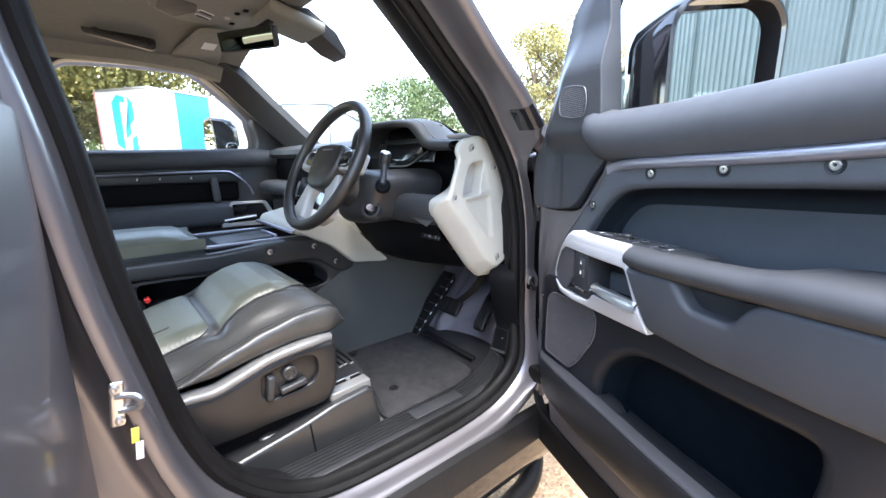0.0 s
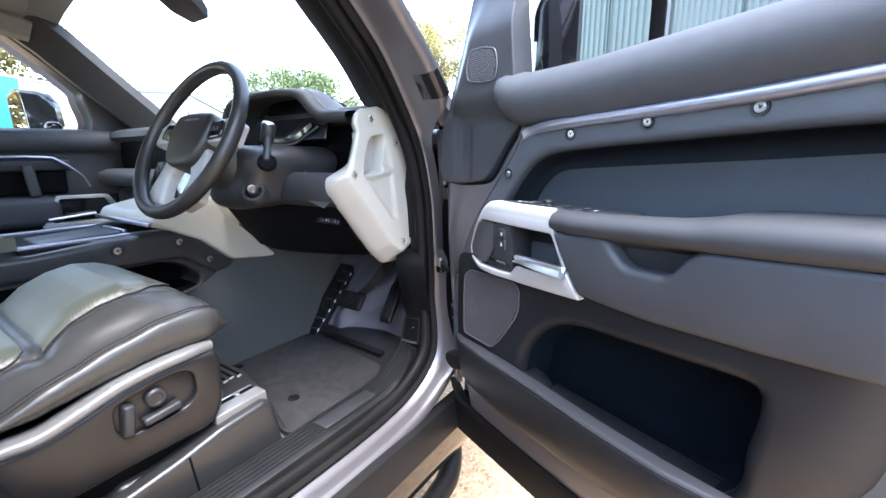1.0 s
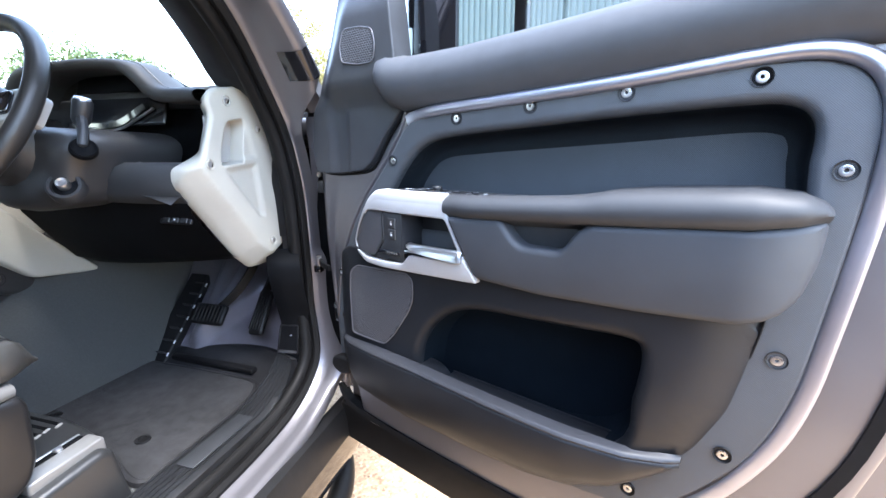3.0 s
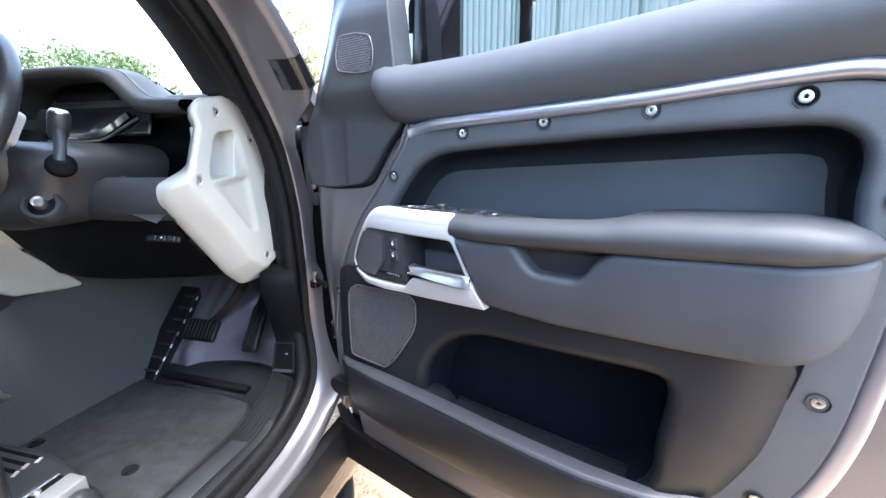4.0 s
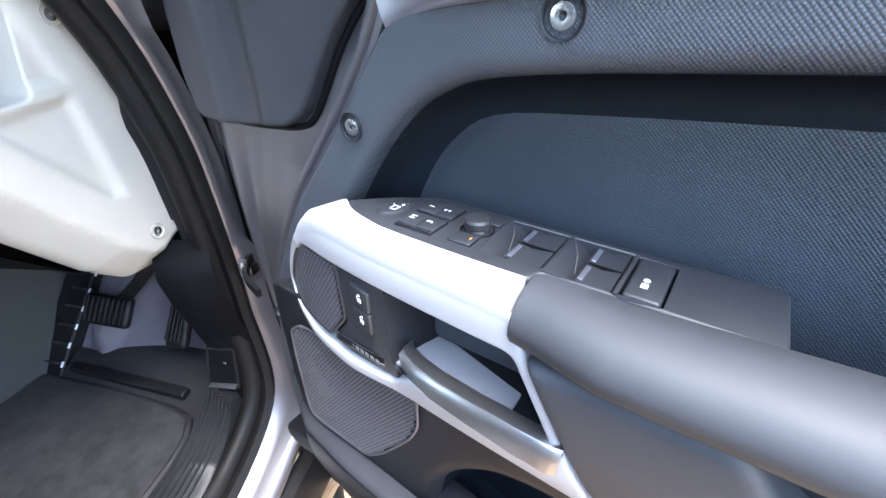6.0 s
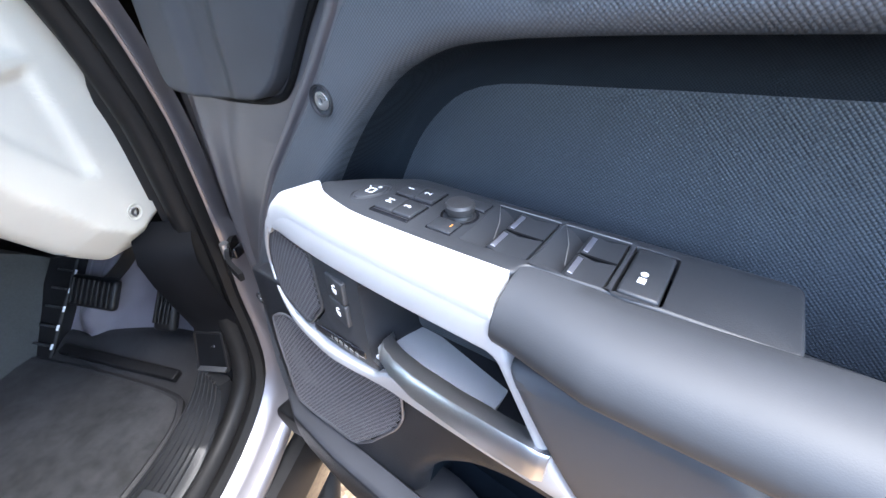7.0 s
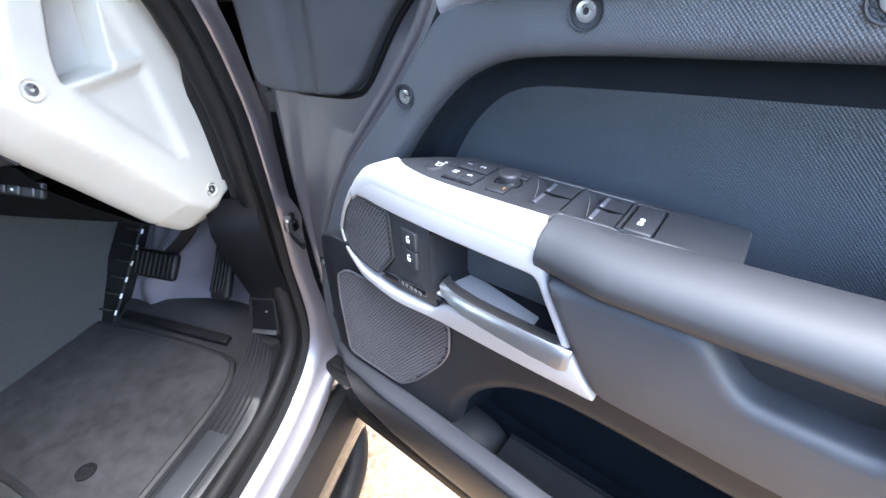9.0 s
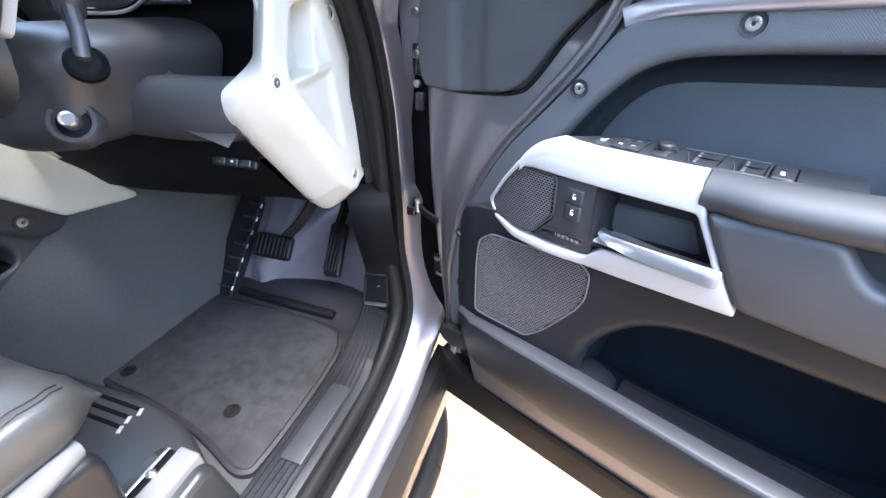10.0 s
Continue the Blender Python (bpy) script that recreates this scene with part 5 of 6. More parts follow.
secs = [[Vector((0.52 + a * w, -0.33 - 0.28 * (z - 0.78) + b, z)) for a, b in ((-0.25, 0.05), (-0.22, 0.10), (-0.12, 0.06), (0.12, 0.06), (0.22, 0.10), (0.25, 0.05), (0.22, -0.04), (-0.22, -0.04))] for z, w in ((0.78, 0.95), (0.95, 1.0), (1.15, 1.0), (1.35, 0.95), (1.42, 0.7))]
part("backrest", loft(secs), LEATHER, seat, "", 60)
part("belt_buckle", rbox((0.028, 0.02, 0.07), at(0.235, 0.17, 0.79, 20), 0.006), RUBBER, seat)
part("release_button", rbox((0.022, 0.014, 0.014), at(0.235, 0.182, 0.823, 20), 0.003), mat("red_plastic", (0.5, 0.02, 0.015), 0.4), seat, "red belt release")

# ---- centre console ----
con = hub("centre_console", rbox((0.30, 0.80, 0.05), at(0, -0.04, 0.925), 0.012), PANEL, "black centre console with padded lid")
RAIL = rounded([(-0.4, 0.93), (0.157, 0.924), (0.375, 0.923), (0.592, 0.938), (0.70, 0.935), (0.75, 0.917), (0.849, 0.849), (0.868, 0.815), (0.858, 0.785), (0.80, 0.785), (0.709, 0.852), (0.584, 0.852), (0.163, 0.872), (-0.4, 0.88)], 0.02, 5)
part("side_rail", plate(RAIL, 0.10, 0.205, in_x, 0.014, seg=4), CABIN, con, "padded charcoal console rail")
for y, z in ((0.545, 0.905), (0.703, 0.903), (0.785, 0.833)):
    screw(con, 0.2055, y, z, 0.0105, pose(0, 0, 0, 0, 90, 0))
LOWER = rounded([(-0.4, 0.49), (-0.4, 0.88), (0.58, 0.86), (0.71, 0.86), (0.80, 0.80), (0.86, 0.79), (0.85, 0.70), (0.80, 0.60), (0.78, 0.49)], 0.03, 4)
CUB = rounded([(0.163, 0.858), (0.47, 0.845), (0.63, 0.853), (0.70, 0.835), (0.752, 0.79), (0.75, 0.755), (0.69, 0.742), (0.3, 0.76), (0.163, 0.78)], 0.02, 4)
part("lower_side", plate(LOWER, 0.05, 0.192, in_x, 0.01, holes=[CUB]), CABIN, con, "black plastic console side")
part("cubby", rbox((0.02, 0.62, 0.13), at(0.06, 0.45, 0.80), 0.004), DARK, con)
part("cubby_floor", rbox((0.13, 0.62, 0.01), at(0.12, 0.45, 0.752, 0, 0, 0), 0.003), DARK, con)
lid = [[Vector((x, y, z)) for x, z in ((-0.15, 0.935), (-0.155, 0.97), (-0.14, 0.985 + h), (0.0, 0.992 + h), (0.13, 0.985 + h), (0.158, 0.97), (0.155, 0.935))] for y, h in ((-0.45, 0.0), (-0.1, 0.0), (0.25, 0.0), (0.31, -0.004), (0.345, -0.02), (0.362, -0.04))]
part("armrest_lid", loft(lid), PERF, con, "padded leather armrest lid", 60)
part("tray", rbox((0.34, 0.42, 0.02), at(0.0, 0.57, 0.922), 0.006), DARK, con)
for x in (-0.15, 0.14):
    part("tray_strip", rbox((0.012, 0.40, 0.012), at(x, 0.56, 0.935), 0.003), SILVER, con)
part("tray_pad", rbox((0.16, 0.18, 0.012), at(0.03, 0.50, 0.935, 3), 0.006), PANEL, con, "rubber-lined tray")
part("tray_lip", rbox((0.16, 0.01, 0.012), at(0.03, 0.60, 0.942), 0.003), SILVER, con)

# ---- dashboard ----
# upper pad along the screen
secs = []
for x in [-0.78 + 0.078 * i for i in range(14)]:
    secs.append([Vector((x, y, z)) for y, z in ((1.40, 1.10), (1.40, 1.292), (1.25, 1.30), (1.05, 1.296), (0.93, 1.277), (0.895, 1.262), (0.89, 1.24), (0.91, 1.222), (0.97, 1.215), (1.02, 1.10))])
dash = hub("dashboard", loft(secs), DASHMAT, "dark leatherette dashboard with pale end panels")
HS = rounded([(0.862, 1.232), (0.867, 1.250), (0.884, 1.264), (0.965, 1.279), (0.993, 1.271), (1.018, 1.238), (1.045, 1.194), (1.064, 1.134), (1.070, 1.033), (1.070, 0.916), (1.066, 0.874), (1.044, 0.847), (0.996, 0.850), (0.951, 0.889), (0.883, 0.977), (0.828, 1.045), (0.811, 1.072), (0.812, 1.098), (0.830, 1.111), (0.839, 1.122), (0.862, 1.183), (0.872, 1.213)], 0.010, 3, 0.01)
SLOPE = [Vector(q) for q in ((1.068, 0.862), (1.044, 0.847), (0.996, 0.850), (0.951, 0.889), (0.883, 0.977), (0.826, 1.043), (0.798, 1.080))]
HOLE2 = rounded([(0.906, 1.186), (0.917, 1.200), (0.962, 1.208), (0.968, 1.194), (0.953, 1.113), (0.886, 1.106), (0.889, 1.135)], 0.008, 3, 0.01)
TRI = [(0.884, 1.102), (0.997, 1.115), (1.013, 0.975), (0.985, 0.981)]


def inside_by(poly, u, z):
    """How far a point lies inside a convex outline."""
    best = 9.0
    for a, b in zip(poly, poly[1:] + poly[:1]):
        best = min(best, ((b[1] - a[1]) * (u - a[0]) - (b[0] - a[0]) * (z - a[1])) / math.hypot(b[0] - a[0], b[1] - a[1]))
    return max(0.0, best)


UPTRI = [(0.945, 1.118), (0.952, 1.206), (0.975, 1.205), (1.000, 1.118)]


def end_face(co):
    """Broad sloped flanks to the foot and the side, a sunk triangular field, a sloped niche beside the pocket."""
    if co.x < 0.775:
        return Vector((0.752, co.y + 0.044 * ease((0.97 - co.y) / 0.05) * ease((co.z - 1.10) / 0.04), co.z))
    y, z = co.y, co.z
    a = gap_to(SLOPE, y, z)
    drop = 0.048 * max(0.0, 1 - a / 0.042) ** 1.1
    drop += 0.007 * ease(inside_by(TRI, y, z) / 0.016) + 0.005 * ease(inside_by(UPTRI, y, z) / 0.014)
    return Vector((co.x - drop, y, z))


bm = sliced(plate(HS, 0.735, 0.812, in_x, 0.009, holes=[HOLE2], seg=4, rim=0.004), steps(0.805, 1.065, 0.006), steps(0.85, 1.27, 0.006), (1, 2))
part("end_panel", warp(bm, end_face), STONE, dash, "pale stone-coloured dash end panel", 70)
bm = loft([[Vector((0.806, q[0], q[1])) for q in HOLE2], [Vector((0.768, q[0], q[1])) for q in inset(HOLE2, 0.003)]], True, False)
part("pocket_wall", bm, STONE, dash)
# back greyed against the stone walls: the pocket's shade is in the colour
part("end_panel_pocket", rbox((0.006, 0.082, 0.108), at(0.7715, 0.932, 1.157), 0.002), SPOKE, dash, "pocket behind the end panel, greyed for its shade")
for y, z in ((0.917, 1.242), (0.854, 1.110), (1.028, 0.918), (1.007, 1.189)):
    screw(dash, end_face(Vector((0.8135, y, z))).x, y, z, 0.007, pose(0, 0, 0, 0, 90, 0), STONE)
part("right_pad", rbox((0.50, 0.42, 0.05), at(0.51, 1.19, 1.265), 0.02), DASHMAT, dash)
# binnacle hood: a rolled lip over the cluster that drops to the ledge beside the end panel
LIPS = spline([(0.235, 1.262, 1.236), (0.25, 1.300, 1.258), (0.285, 1.325, 1.290), (0.35, 1.334, 1.310), (0.44, 1.336, 1.314), (0.52, 1.335, 1.312), (0.585, 1.329, 1.304), (0.625, 1.318, 1.277), (0.654, 1.294, 1.249), (0.684, 1.271, 1.239), (0.72, 1.267, 1.236), (0.760, 1.265, 1.236), (0.784, 1.262, 1.236)], 3)
hood = []
for x, zt, zb in LIPS:
    h, k = zt - zb, ease((x - 0.50) / 0.12) * ease((0.80 - x) / 0.08)
    up = max(0.0, zt - 1.27)
    hood.append([Vector((x, 0.97, zb + 0.006)), Vector((x, 0.90, zb)), Vector((x, 0.874, zb)), Vector((x, 0.863, zb + 0.12 * h)), Vector((x, 0.857, zb + 0.45 * h)), Vector((x, 0.860, zb + 0.78 * h)), Vector((x, 0.869, zt - 0.0015)), Vector((x, 0.885, zt)),
                 Vector((x - 0.022 * k, 0.95, zt + 0.008 * min(1.0, up / 0.05))), Vector((x - 0.085 * k, 1.05, 1.275 + (up + 0.004) * 0.92)), Vector((x - 0.13 * k, 1.13, 1.28 + up * 0.45)), Vector((x - 0.15 * k, 1.20, 1.285))])
part("binnacle_hood", loft(hood, False, False), DASHMAT, dash, "stitched leatherette instrument hood", 70)
part("hood_stitch", tube([q[7] + Vector((0, 0.006, 0.0008)) for q in hood], 0.0011, 5), LEATHER, dash)
part("cluster_screen", rbox((0.30, 0.012, 0.13), at(0.435, 0.985, 1.262, -16), 0.006), SCREEN, dash, "dark instrument display")
part("cluster_backing", rbox((0.50, 0.02, 0.22), at(0.50, 1.01, 1.18, -10), 0.01), DARK, dash)
part("cluster_lip", tube(spline([(0.29, 0.952, 1.190), (0.40, 0.948, 1.188), (0.467, 0.948, 1.193), (0.52, 0.950, 1.214), (0.568, 0.955, 1.237)], 6), 0.0032, 8), CHROME, dash)
part("cluster_step", sweep(spline([(0.29, 0.962, 1.203), (0.40, 0.958, 1.200), (0.462, 0.958, 1.206), (0.50, 0.960, 1.222), (0.54, 0.965, 1.245)], 6), [(-0.008, -0.002), (-0.008, 0.012), (0.006, 0.012), (0.008, -0.002)], (0, 0, 1)), GLOSS, dash)
# added silver bar in place of a highlight on the cluster edge
part("cluster_glint", rbox((0.085, 0.004, 0.016), at(0.385, 0.952, 1.2, -40), 0.003), SILVER, dash)
ramp = [[Vector((x, y, z)) for x, z in q] for y, q in ((0.80, ((0.50, 1.165), (0.55, 1.130), (0.60, 1.085), (0.68, 1.05), (0.755, 1.03))), (0.825, ((0.50, 1.176), (0.55, 1.150), (0.61, 1.105), (0.68, 1.065), (0.755, 1.045))), (0.86, ((0.50, 1.180), (0.55, 1.160), (0.62, 1.115), (0.70, 1.075), (0.755, 1.06))), (0.872, ((0.50, 1.172), (0.55, 1.152), (0.62, 1.105), (0.70, 1.07), (0.755, 1.055))), (0.95, ((0.50, 1.12), (0.55, 1.11), (0.62, 1.09), (0.70, 1.06), (0.755, 1.05))))]
part("cluster_floor", loft(ramp, False, False), COWL, dash, "", 60)
# ledge between column and end panel, knee area
led = [[Vector((x, y + o, z)) for y, z in ((0.87, 1.11), (0.825, 1.114), (0.805, 1.105), (0.795, 1.08), (0.797, 1.05), (0.81, 1.03), (0.87, 1.02))] for x, o in ((0.50, 0.03), (0.535, 0.012), (0.57, 0.002), (0.60, 0.0), (0.66, 0.0), (0.69, 0.003), (0.72, 0.010), (0.742, 0.018), (0.757, 0.026))]
part("knee_ledge", loft(led), DASHMAT, dash, "dark padded dash ledge", 60)
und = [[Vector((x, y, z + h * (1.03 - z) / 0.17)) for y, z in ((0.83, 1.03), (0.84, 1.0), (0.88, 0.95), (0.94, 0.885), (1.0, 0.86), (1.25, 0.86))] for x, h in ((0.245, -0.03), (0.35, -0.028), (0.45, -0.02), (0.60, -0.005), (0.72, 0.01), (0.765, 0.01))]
# underside shade of the dash is put into this near-black
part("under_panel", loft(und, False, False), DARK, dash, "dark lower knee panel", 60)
part("switch_strip", rbox((0.085, 0.008, 0.020), at(0.712, 0.848, 0.992, -28), 0.003), CARDMAT, dash)
for x in (0.688, 0.712, 0.736):
    part("dash_switch", rbox((0.018, 0.006, 0.013), at(x, 0.8445, 0.992, -28), 0.002), PANEL, dash)
part("switch_mark", rbox((0.004, 0.001, 0.003), at(0.712, 0.8412, 0.993, -28), 0.0003), MARK, dash)
KN = rounded([(0.62, 0.975), (0.66, 1.005), (0.80, 1.016), (0.885, 0.928), (1.0, 0.815), (0.995, 0.803), (0.845, 0.823), (0.76, 0.90), (0.70, 0.93)], 0.012, 4)
part("knee_panel", plate(KN, 0.15, 0.235, in_x, 0.008), STONE, dash, "pale stone-coloured console flank")
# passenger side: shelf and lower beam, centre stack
# solid near-black block stands for the shaded opening of the shelf
part("glovebox_shelf", rbox((0.95, 0.20, 0.14), at(-0.33, 1.03, 1.165), 0.02), DARK, dash, "dash shelf, its shade put into a dark block")
bm = loft([[Vector((x, y, z)) for y, z in ((1.1, 1.11), (0.86, 1.105), (0.825, 1.09), (0.82, 1.06), (0.84, 1.035), (1.1, 1.02))] for x in (-0.77, -0.5, -0.25, -0.12)])
part("lower_beam", bm, SOFT, dash, "dark padded passenger beam", 60)
part("glovebox", rbox((0.60, 0.25, 0.24), at(-0.46, 1.0, 0.90), 0.03), PANEL, dash)
part("centre_screen", rbox((0.30, 0.02, 0.17), at(0.02, 0.86, 1.17, -12), 0.006), SCREEN, dash, "gloss black centre touchscreen")
st = plate(rounded([(0.62, 0.962), (0.64, 0.995), (0.80, 1.03), (0.90, 1.05), (0.90, 0.93), (0.70, 0.935)], 0.012, 4), -0.16, 0.225, in_x, 0.01, closed_back=True)
part("selector_shelf", st, STONE, dash, "pale gear selector shelf")
part("stack_face", rbox((0.36, 0.02, 0.14), at(0.03, 0.80, 1.075, -24), 0.008), GLOSS, dash)
part("stack_edge", rbox((0.39, 0.012, 0.012), at(0.035, 0.618, 0.968), 0.004), SILVER, dash)

# ---- steering column and wheel ----
RM = 0.196
rim = [Vector((RM * math.cos(a), RM * math.sin(a), 0)) for a in [2 * math.pi * i / 64 for i in range(64)]]
col = hub("steering_wheel", sweep(rim, circle(0.0175, 14, 0.88), (0, 0, 1), True), RIM, "smooth black leather steering wheel", Matrix.Translation((0.46, 0.647, 1.2)) @ pose(0, 0, 0, 90 - 28.3, 0, 0))
PAD = spline([(-0.078, 0.058), (-0.04, 0.068), (0.04, 0.068), (0.078, 0.058), (0.088, 0.015), (0.072, -0.045), (0.040, -0.074), (-0.040, -0.074), (-0.072, -0.045), (-0.088, 0.015)], 5, True)
part("airbag_pad", plate(PAD, -0.05, 0.008, in_z, 0.014, seg=4), RIM, col, "moulded black airbag pad")
part("pad_badge", rbox((0.07, 0.008, 0.003), at(0.0, 0.045, 0.0065), 0.001), SILVER, col)
part("pad_line", tube(spline([(q[0] * 0.72, q[1] * 0.72 - 0.008, 0.006) for q in PAD[20:]], 1), 0.0012, 5), DARK, col)
for s in (-1, 1):
    sp = plate(rounded([(s * 0.05, 0.045), (s * 0.15, 0.055), (s * 0.186, 0.04), (s * 0.186, -0.015), (s * 0.15, -0.012), (s * 0.06, -0.012)], 0.01, 3), -0.035, -0.006, in_z, 0.008)
    part("side_spoke", sp, SPOKE, col, "satin grey spoke")
    pod = plate(rounded([(s * 0.082, 0.038), (s * 0.135, 0.044), (s * 0.145, 0.0), (s * 0.085, -0.006)], 0.01, 3), -0.02, 0.001, in_z, 0.004)
    part("button_pod", pod, GLOSS, col, "gloss black button pod")
    for i in range(2):
        part("button", rbox((0.012, 0.010, 0.003), at(s * (0.10 + 0.02 * i), 0.02, 0.0015), 0.001), PANEL, col)
    lo2 = plate(rounded([(s * 0.045, -0.02), (s * 0.085, -0.02), (s * 0.125, -0.15), (s * 0.07, -0.178), (s * 0.035, -0.17), (s * 0.055, -0.10), (s * 0.03, -0.065)], 0.012, 3), -0.04, -0.012, in_z, 0.010)
    part("lower_spoke", lo2, SPOKE, col, "satin grey lower spoke")
part("spoke_bridge", rbox((0.10, 0.02, 0.02), at(0, -0.182, -0.014), 0.008), SPOKE, col)
sh = [[Vector((w * math.cos(a), w * 0.75 * math.sin(a) - d, z)) for a in [2 * math.pi * i / 20 for i in range(20)]] for z, w, d in ((-0.045, 0.07, 0.0), (-0.06, 0.092, 0.01), (-0.12, 0.094, 0.02), (-0.18, 0.088, 0.02), (-0.26, 0.080, 0.015))]
part("column_shroud", loft(sh), COWL, col, "charcoal column shroud", 60)
ign = col.matrix_basis.inverted()
# cowl that carries stalk and adjuster
cw = []
for y, g, h in ((0.705, 0.55, 0.0), (0.710, 0.80, 0.0), (0.722, 0.93, 0.0), (0.745, 1.0, 0.0), (0.80, 1.0, 0.0), (0.96, 1.0, 0.0)):
    cw.append([ign @ Vector((0.50 + (x - 0.50) * g, y + 0.05 * (x - 0.49), 1.10 + (z + h - 1.10) * g)) for x, z in spline([(0.40, 1.03), (0.395, 1.08), (0.41, 1.15), (0.46, 1.178), (0.54, 1.182), (0.60, 1.172), (0.626, 1.145), (0.612, 1.10), (0.594, 1.055), (0.56, 1.028), (0.47, 1.015)], 3, True)])
part("column_cowl", loft(cw), COWL, col, "smooth charcoal column cowl", 60)
bs = Vector((0.640, 0.735, 1.140))
part("stalk_boot", lathe([(0.0225, -0.004), (0.022, 0.004), (0.019, 0.007), (0.016, 0.004), (0.012, 0.003), (0.0005, 0.003)], ign @ (Matrix.Translation(bs) @ pose(0, 0, 0, 25, 55, 0)), 24), DARK, col)
part("stalk", tube([ign @ Vector(p) for p in ((0.628, 0.742, 1.138), (0.640, 0.735, 1.150), (0.636, 0.742, 1.17), (0.624, 0.752, 1.20))], 0.009), PANEL, col, "black gear stalk")
part("stalk_grip", lathe([(0.011, -0.03), (0.0155, -0.02), (0.0165, 0.015), (0.014, 0.02), (0.0005, 0.021)], ign @ (Matrix.Translation((0.622, 0.757, 1.213)) @ pose(0, 0, 0, 0, 20, 0)), 20), PANEL, col)
part("stalk_cap", lathe([(0.0140, 0.0), (0.0125, 0.0025), (0.008, 0.0035), (0.0005, 0.004)], ign @ (Matrix.Translation((0.6285, 0.757, 1.232)) @ pose(0, 0, 0, 0, 20, 0)), 20), CHROME, col, "bright chrome stalk cap")
im = ign @ (Matrix.Translation((0.592, 0.722, 1.071)) @ pose(0, 0, 0, 42, 48, 0))
part("ignition_ring", lathe([(0.031, -0.02), (0.030, 0.0), (0.027, 0.004), (0.022, 0.004), (0.020, -0.002), (0.0005, -0.002)], im, 28), COWL, col)
part("ring_well", lathe([(0.0195, -0.001), (0.018, 0.0), (0.0005, 0.0)], im, 24), DARK, col)
part("adjuster_knob", lathe([(0.011, 0.0), (0.0105, 0.014), (0.009, 0.016), (0.007, 0.013), (0.0005, 0.013)], im, 20), CHROME, col, "chrome column adjuster knob")

# ---- roof, screen and far side ----
hl = [[Vector((x, y, z - 0.085 * (abs(x) / 0.72) ** 3)) for x in (-0.78, -0.70, -0.6, -0.5, -0.25, 0.0, 0.25, 0.5, 0.66, 0.78)] for y, z in ((-0.9, 1.765), (0.0, 1.77), (0.35, 1.765), (0.58, 1.752), (0.70, 1.742), (0.76, 1.735))]
part("headliner", loft(hl, False, False), LINING, car, "light grey fabric headliner", 60)
part("roof_skin", loft([[Vector((x, y, z - 0.06 * (abs(x) / 0.8) ** 2)) for x in (-0.84, -0.5, 0, 0.5, 0.88)] for y, z in ((-0.95, 1.85), (0.0, 1.86), (0.5, 1.84), (0.78, 1.78))], False, False), PAINT, car)
ws = plate(rounded([(-0.74, 0.0), (0.82, 0.0), (0.78, 0.78), (-0.70, 0.78)], 0.05, 5), 0.0048, 0.005, in_z, 0.0)
o = part("windscreen", ws, GLASS, car)
o.matrix_basis = Matrix.Translation((0, 1.38, 1.275)) @ pose(0, 0, 0, 143.5, 0, 0)
o.visible_shadow = False
# far pillar and rail
PI = [(1.12, 1.245), (1.0, 1.355), (0.86, 1.485), (0.74, 1.60), (0.66, 1.665)]
bm = loft([[Vector((x, a + o, b + o * 0.9)) for x, o in ((-0.74, -0.05), (-0.70, -0.02), (-0.665, 0.02), (-0.68, 0.05), (-0.80, 0.05), (-0.82, -0.04))] for a, b in PI])
part("far_pillar_trim", bm, PILLARMAT, car, "grey far windscreen pillar")
part("near_pillar_trim", loft([[Vector((x, a + o, b + o * 0.9)) for x, o in ((0.80, -0.05), (0.775, 0.0), (0.79, 0.05), (0.86, 0.05), (0.88, -0.02))] for a, b in PI]), VALANCE, car)
part("roof_rail_trim", sweep([(-0.745, -0.6, 1.665), (-0.745, 0.35, 1.675), (-0.735, 0.55, 1.66), (-0.72, 0.68, 1.625)], [(-0.04, -0.02), (-0.03, 0.03), (0.02, 0.05), (0.05, 0.02), (0.05, -0.03)], (0, 0, 1)), LINING, car)
HR = rounded([(0.165, 1.745), (0.165, 1.705), (0.40, 1.668), (0.41, 1.715)], 0.02, 4)
bm = plate(HR, -0.60, -0.575, in_x, 0.006)
part("handle_recess", bm, VALANCE, car, "dark grab handle recess")
part("grab_handle", sweep(spline([(-0.58, 0.205, 1.725), (-0.56, 0.21, 1.712), (-0.552, 0.23, 1.703), (-0.552, 0.33, 1.689), (-0.56, 0.355, 1.69), (-0.58, 0.365, 1.70)], 5), circle(0.010, 10, 1.2), (1, 0, 0.3)), PILLARMAT, car, "grey roof grab handle")
vis = plate(rounded([(-0.70, 0.47), (-0.27, 0.51), (-0.235, 0.60), (-0.67, 0.67)], 0.03, 4), 1.712, 1.694, in_z, 0.008)
part("sun_visor", warp(vis, lambda co: Vector((co.x, co.y, co.z - 0.05 * max(0.0, (abs(co.x) - 0.25)) ** 1.2))), LINING, car, "light grey folded sun visor")
part("visor_label", rbox((0.10, 0.05, 0.002), at(-0.42, 0.575, 1.686, 0, -7), 0.0005), MARK, car)
part("sun_visor", rbox((0.30, 0.17, 0.018), at(0.50, 0.62, 1.705, -8), 0.009), LINING, car)
OC = rounded([(-0.245, 0.43), (-0.14, 0.33), (0.16, 0.33), (0.18, 0.62), (0.08, 0.68), (-0.20, 0.64), (-0.25, 0.59)], 0.03, 4)
oh = part("overhead_console", plate(OC, 1.775, 1.718, in_z, 0.012), LINING, car, "grey overhead console with map lights")
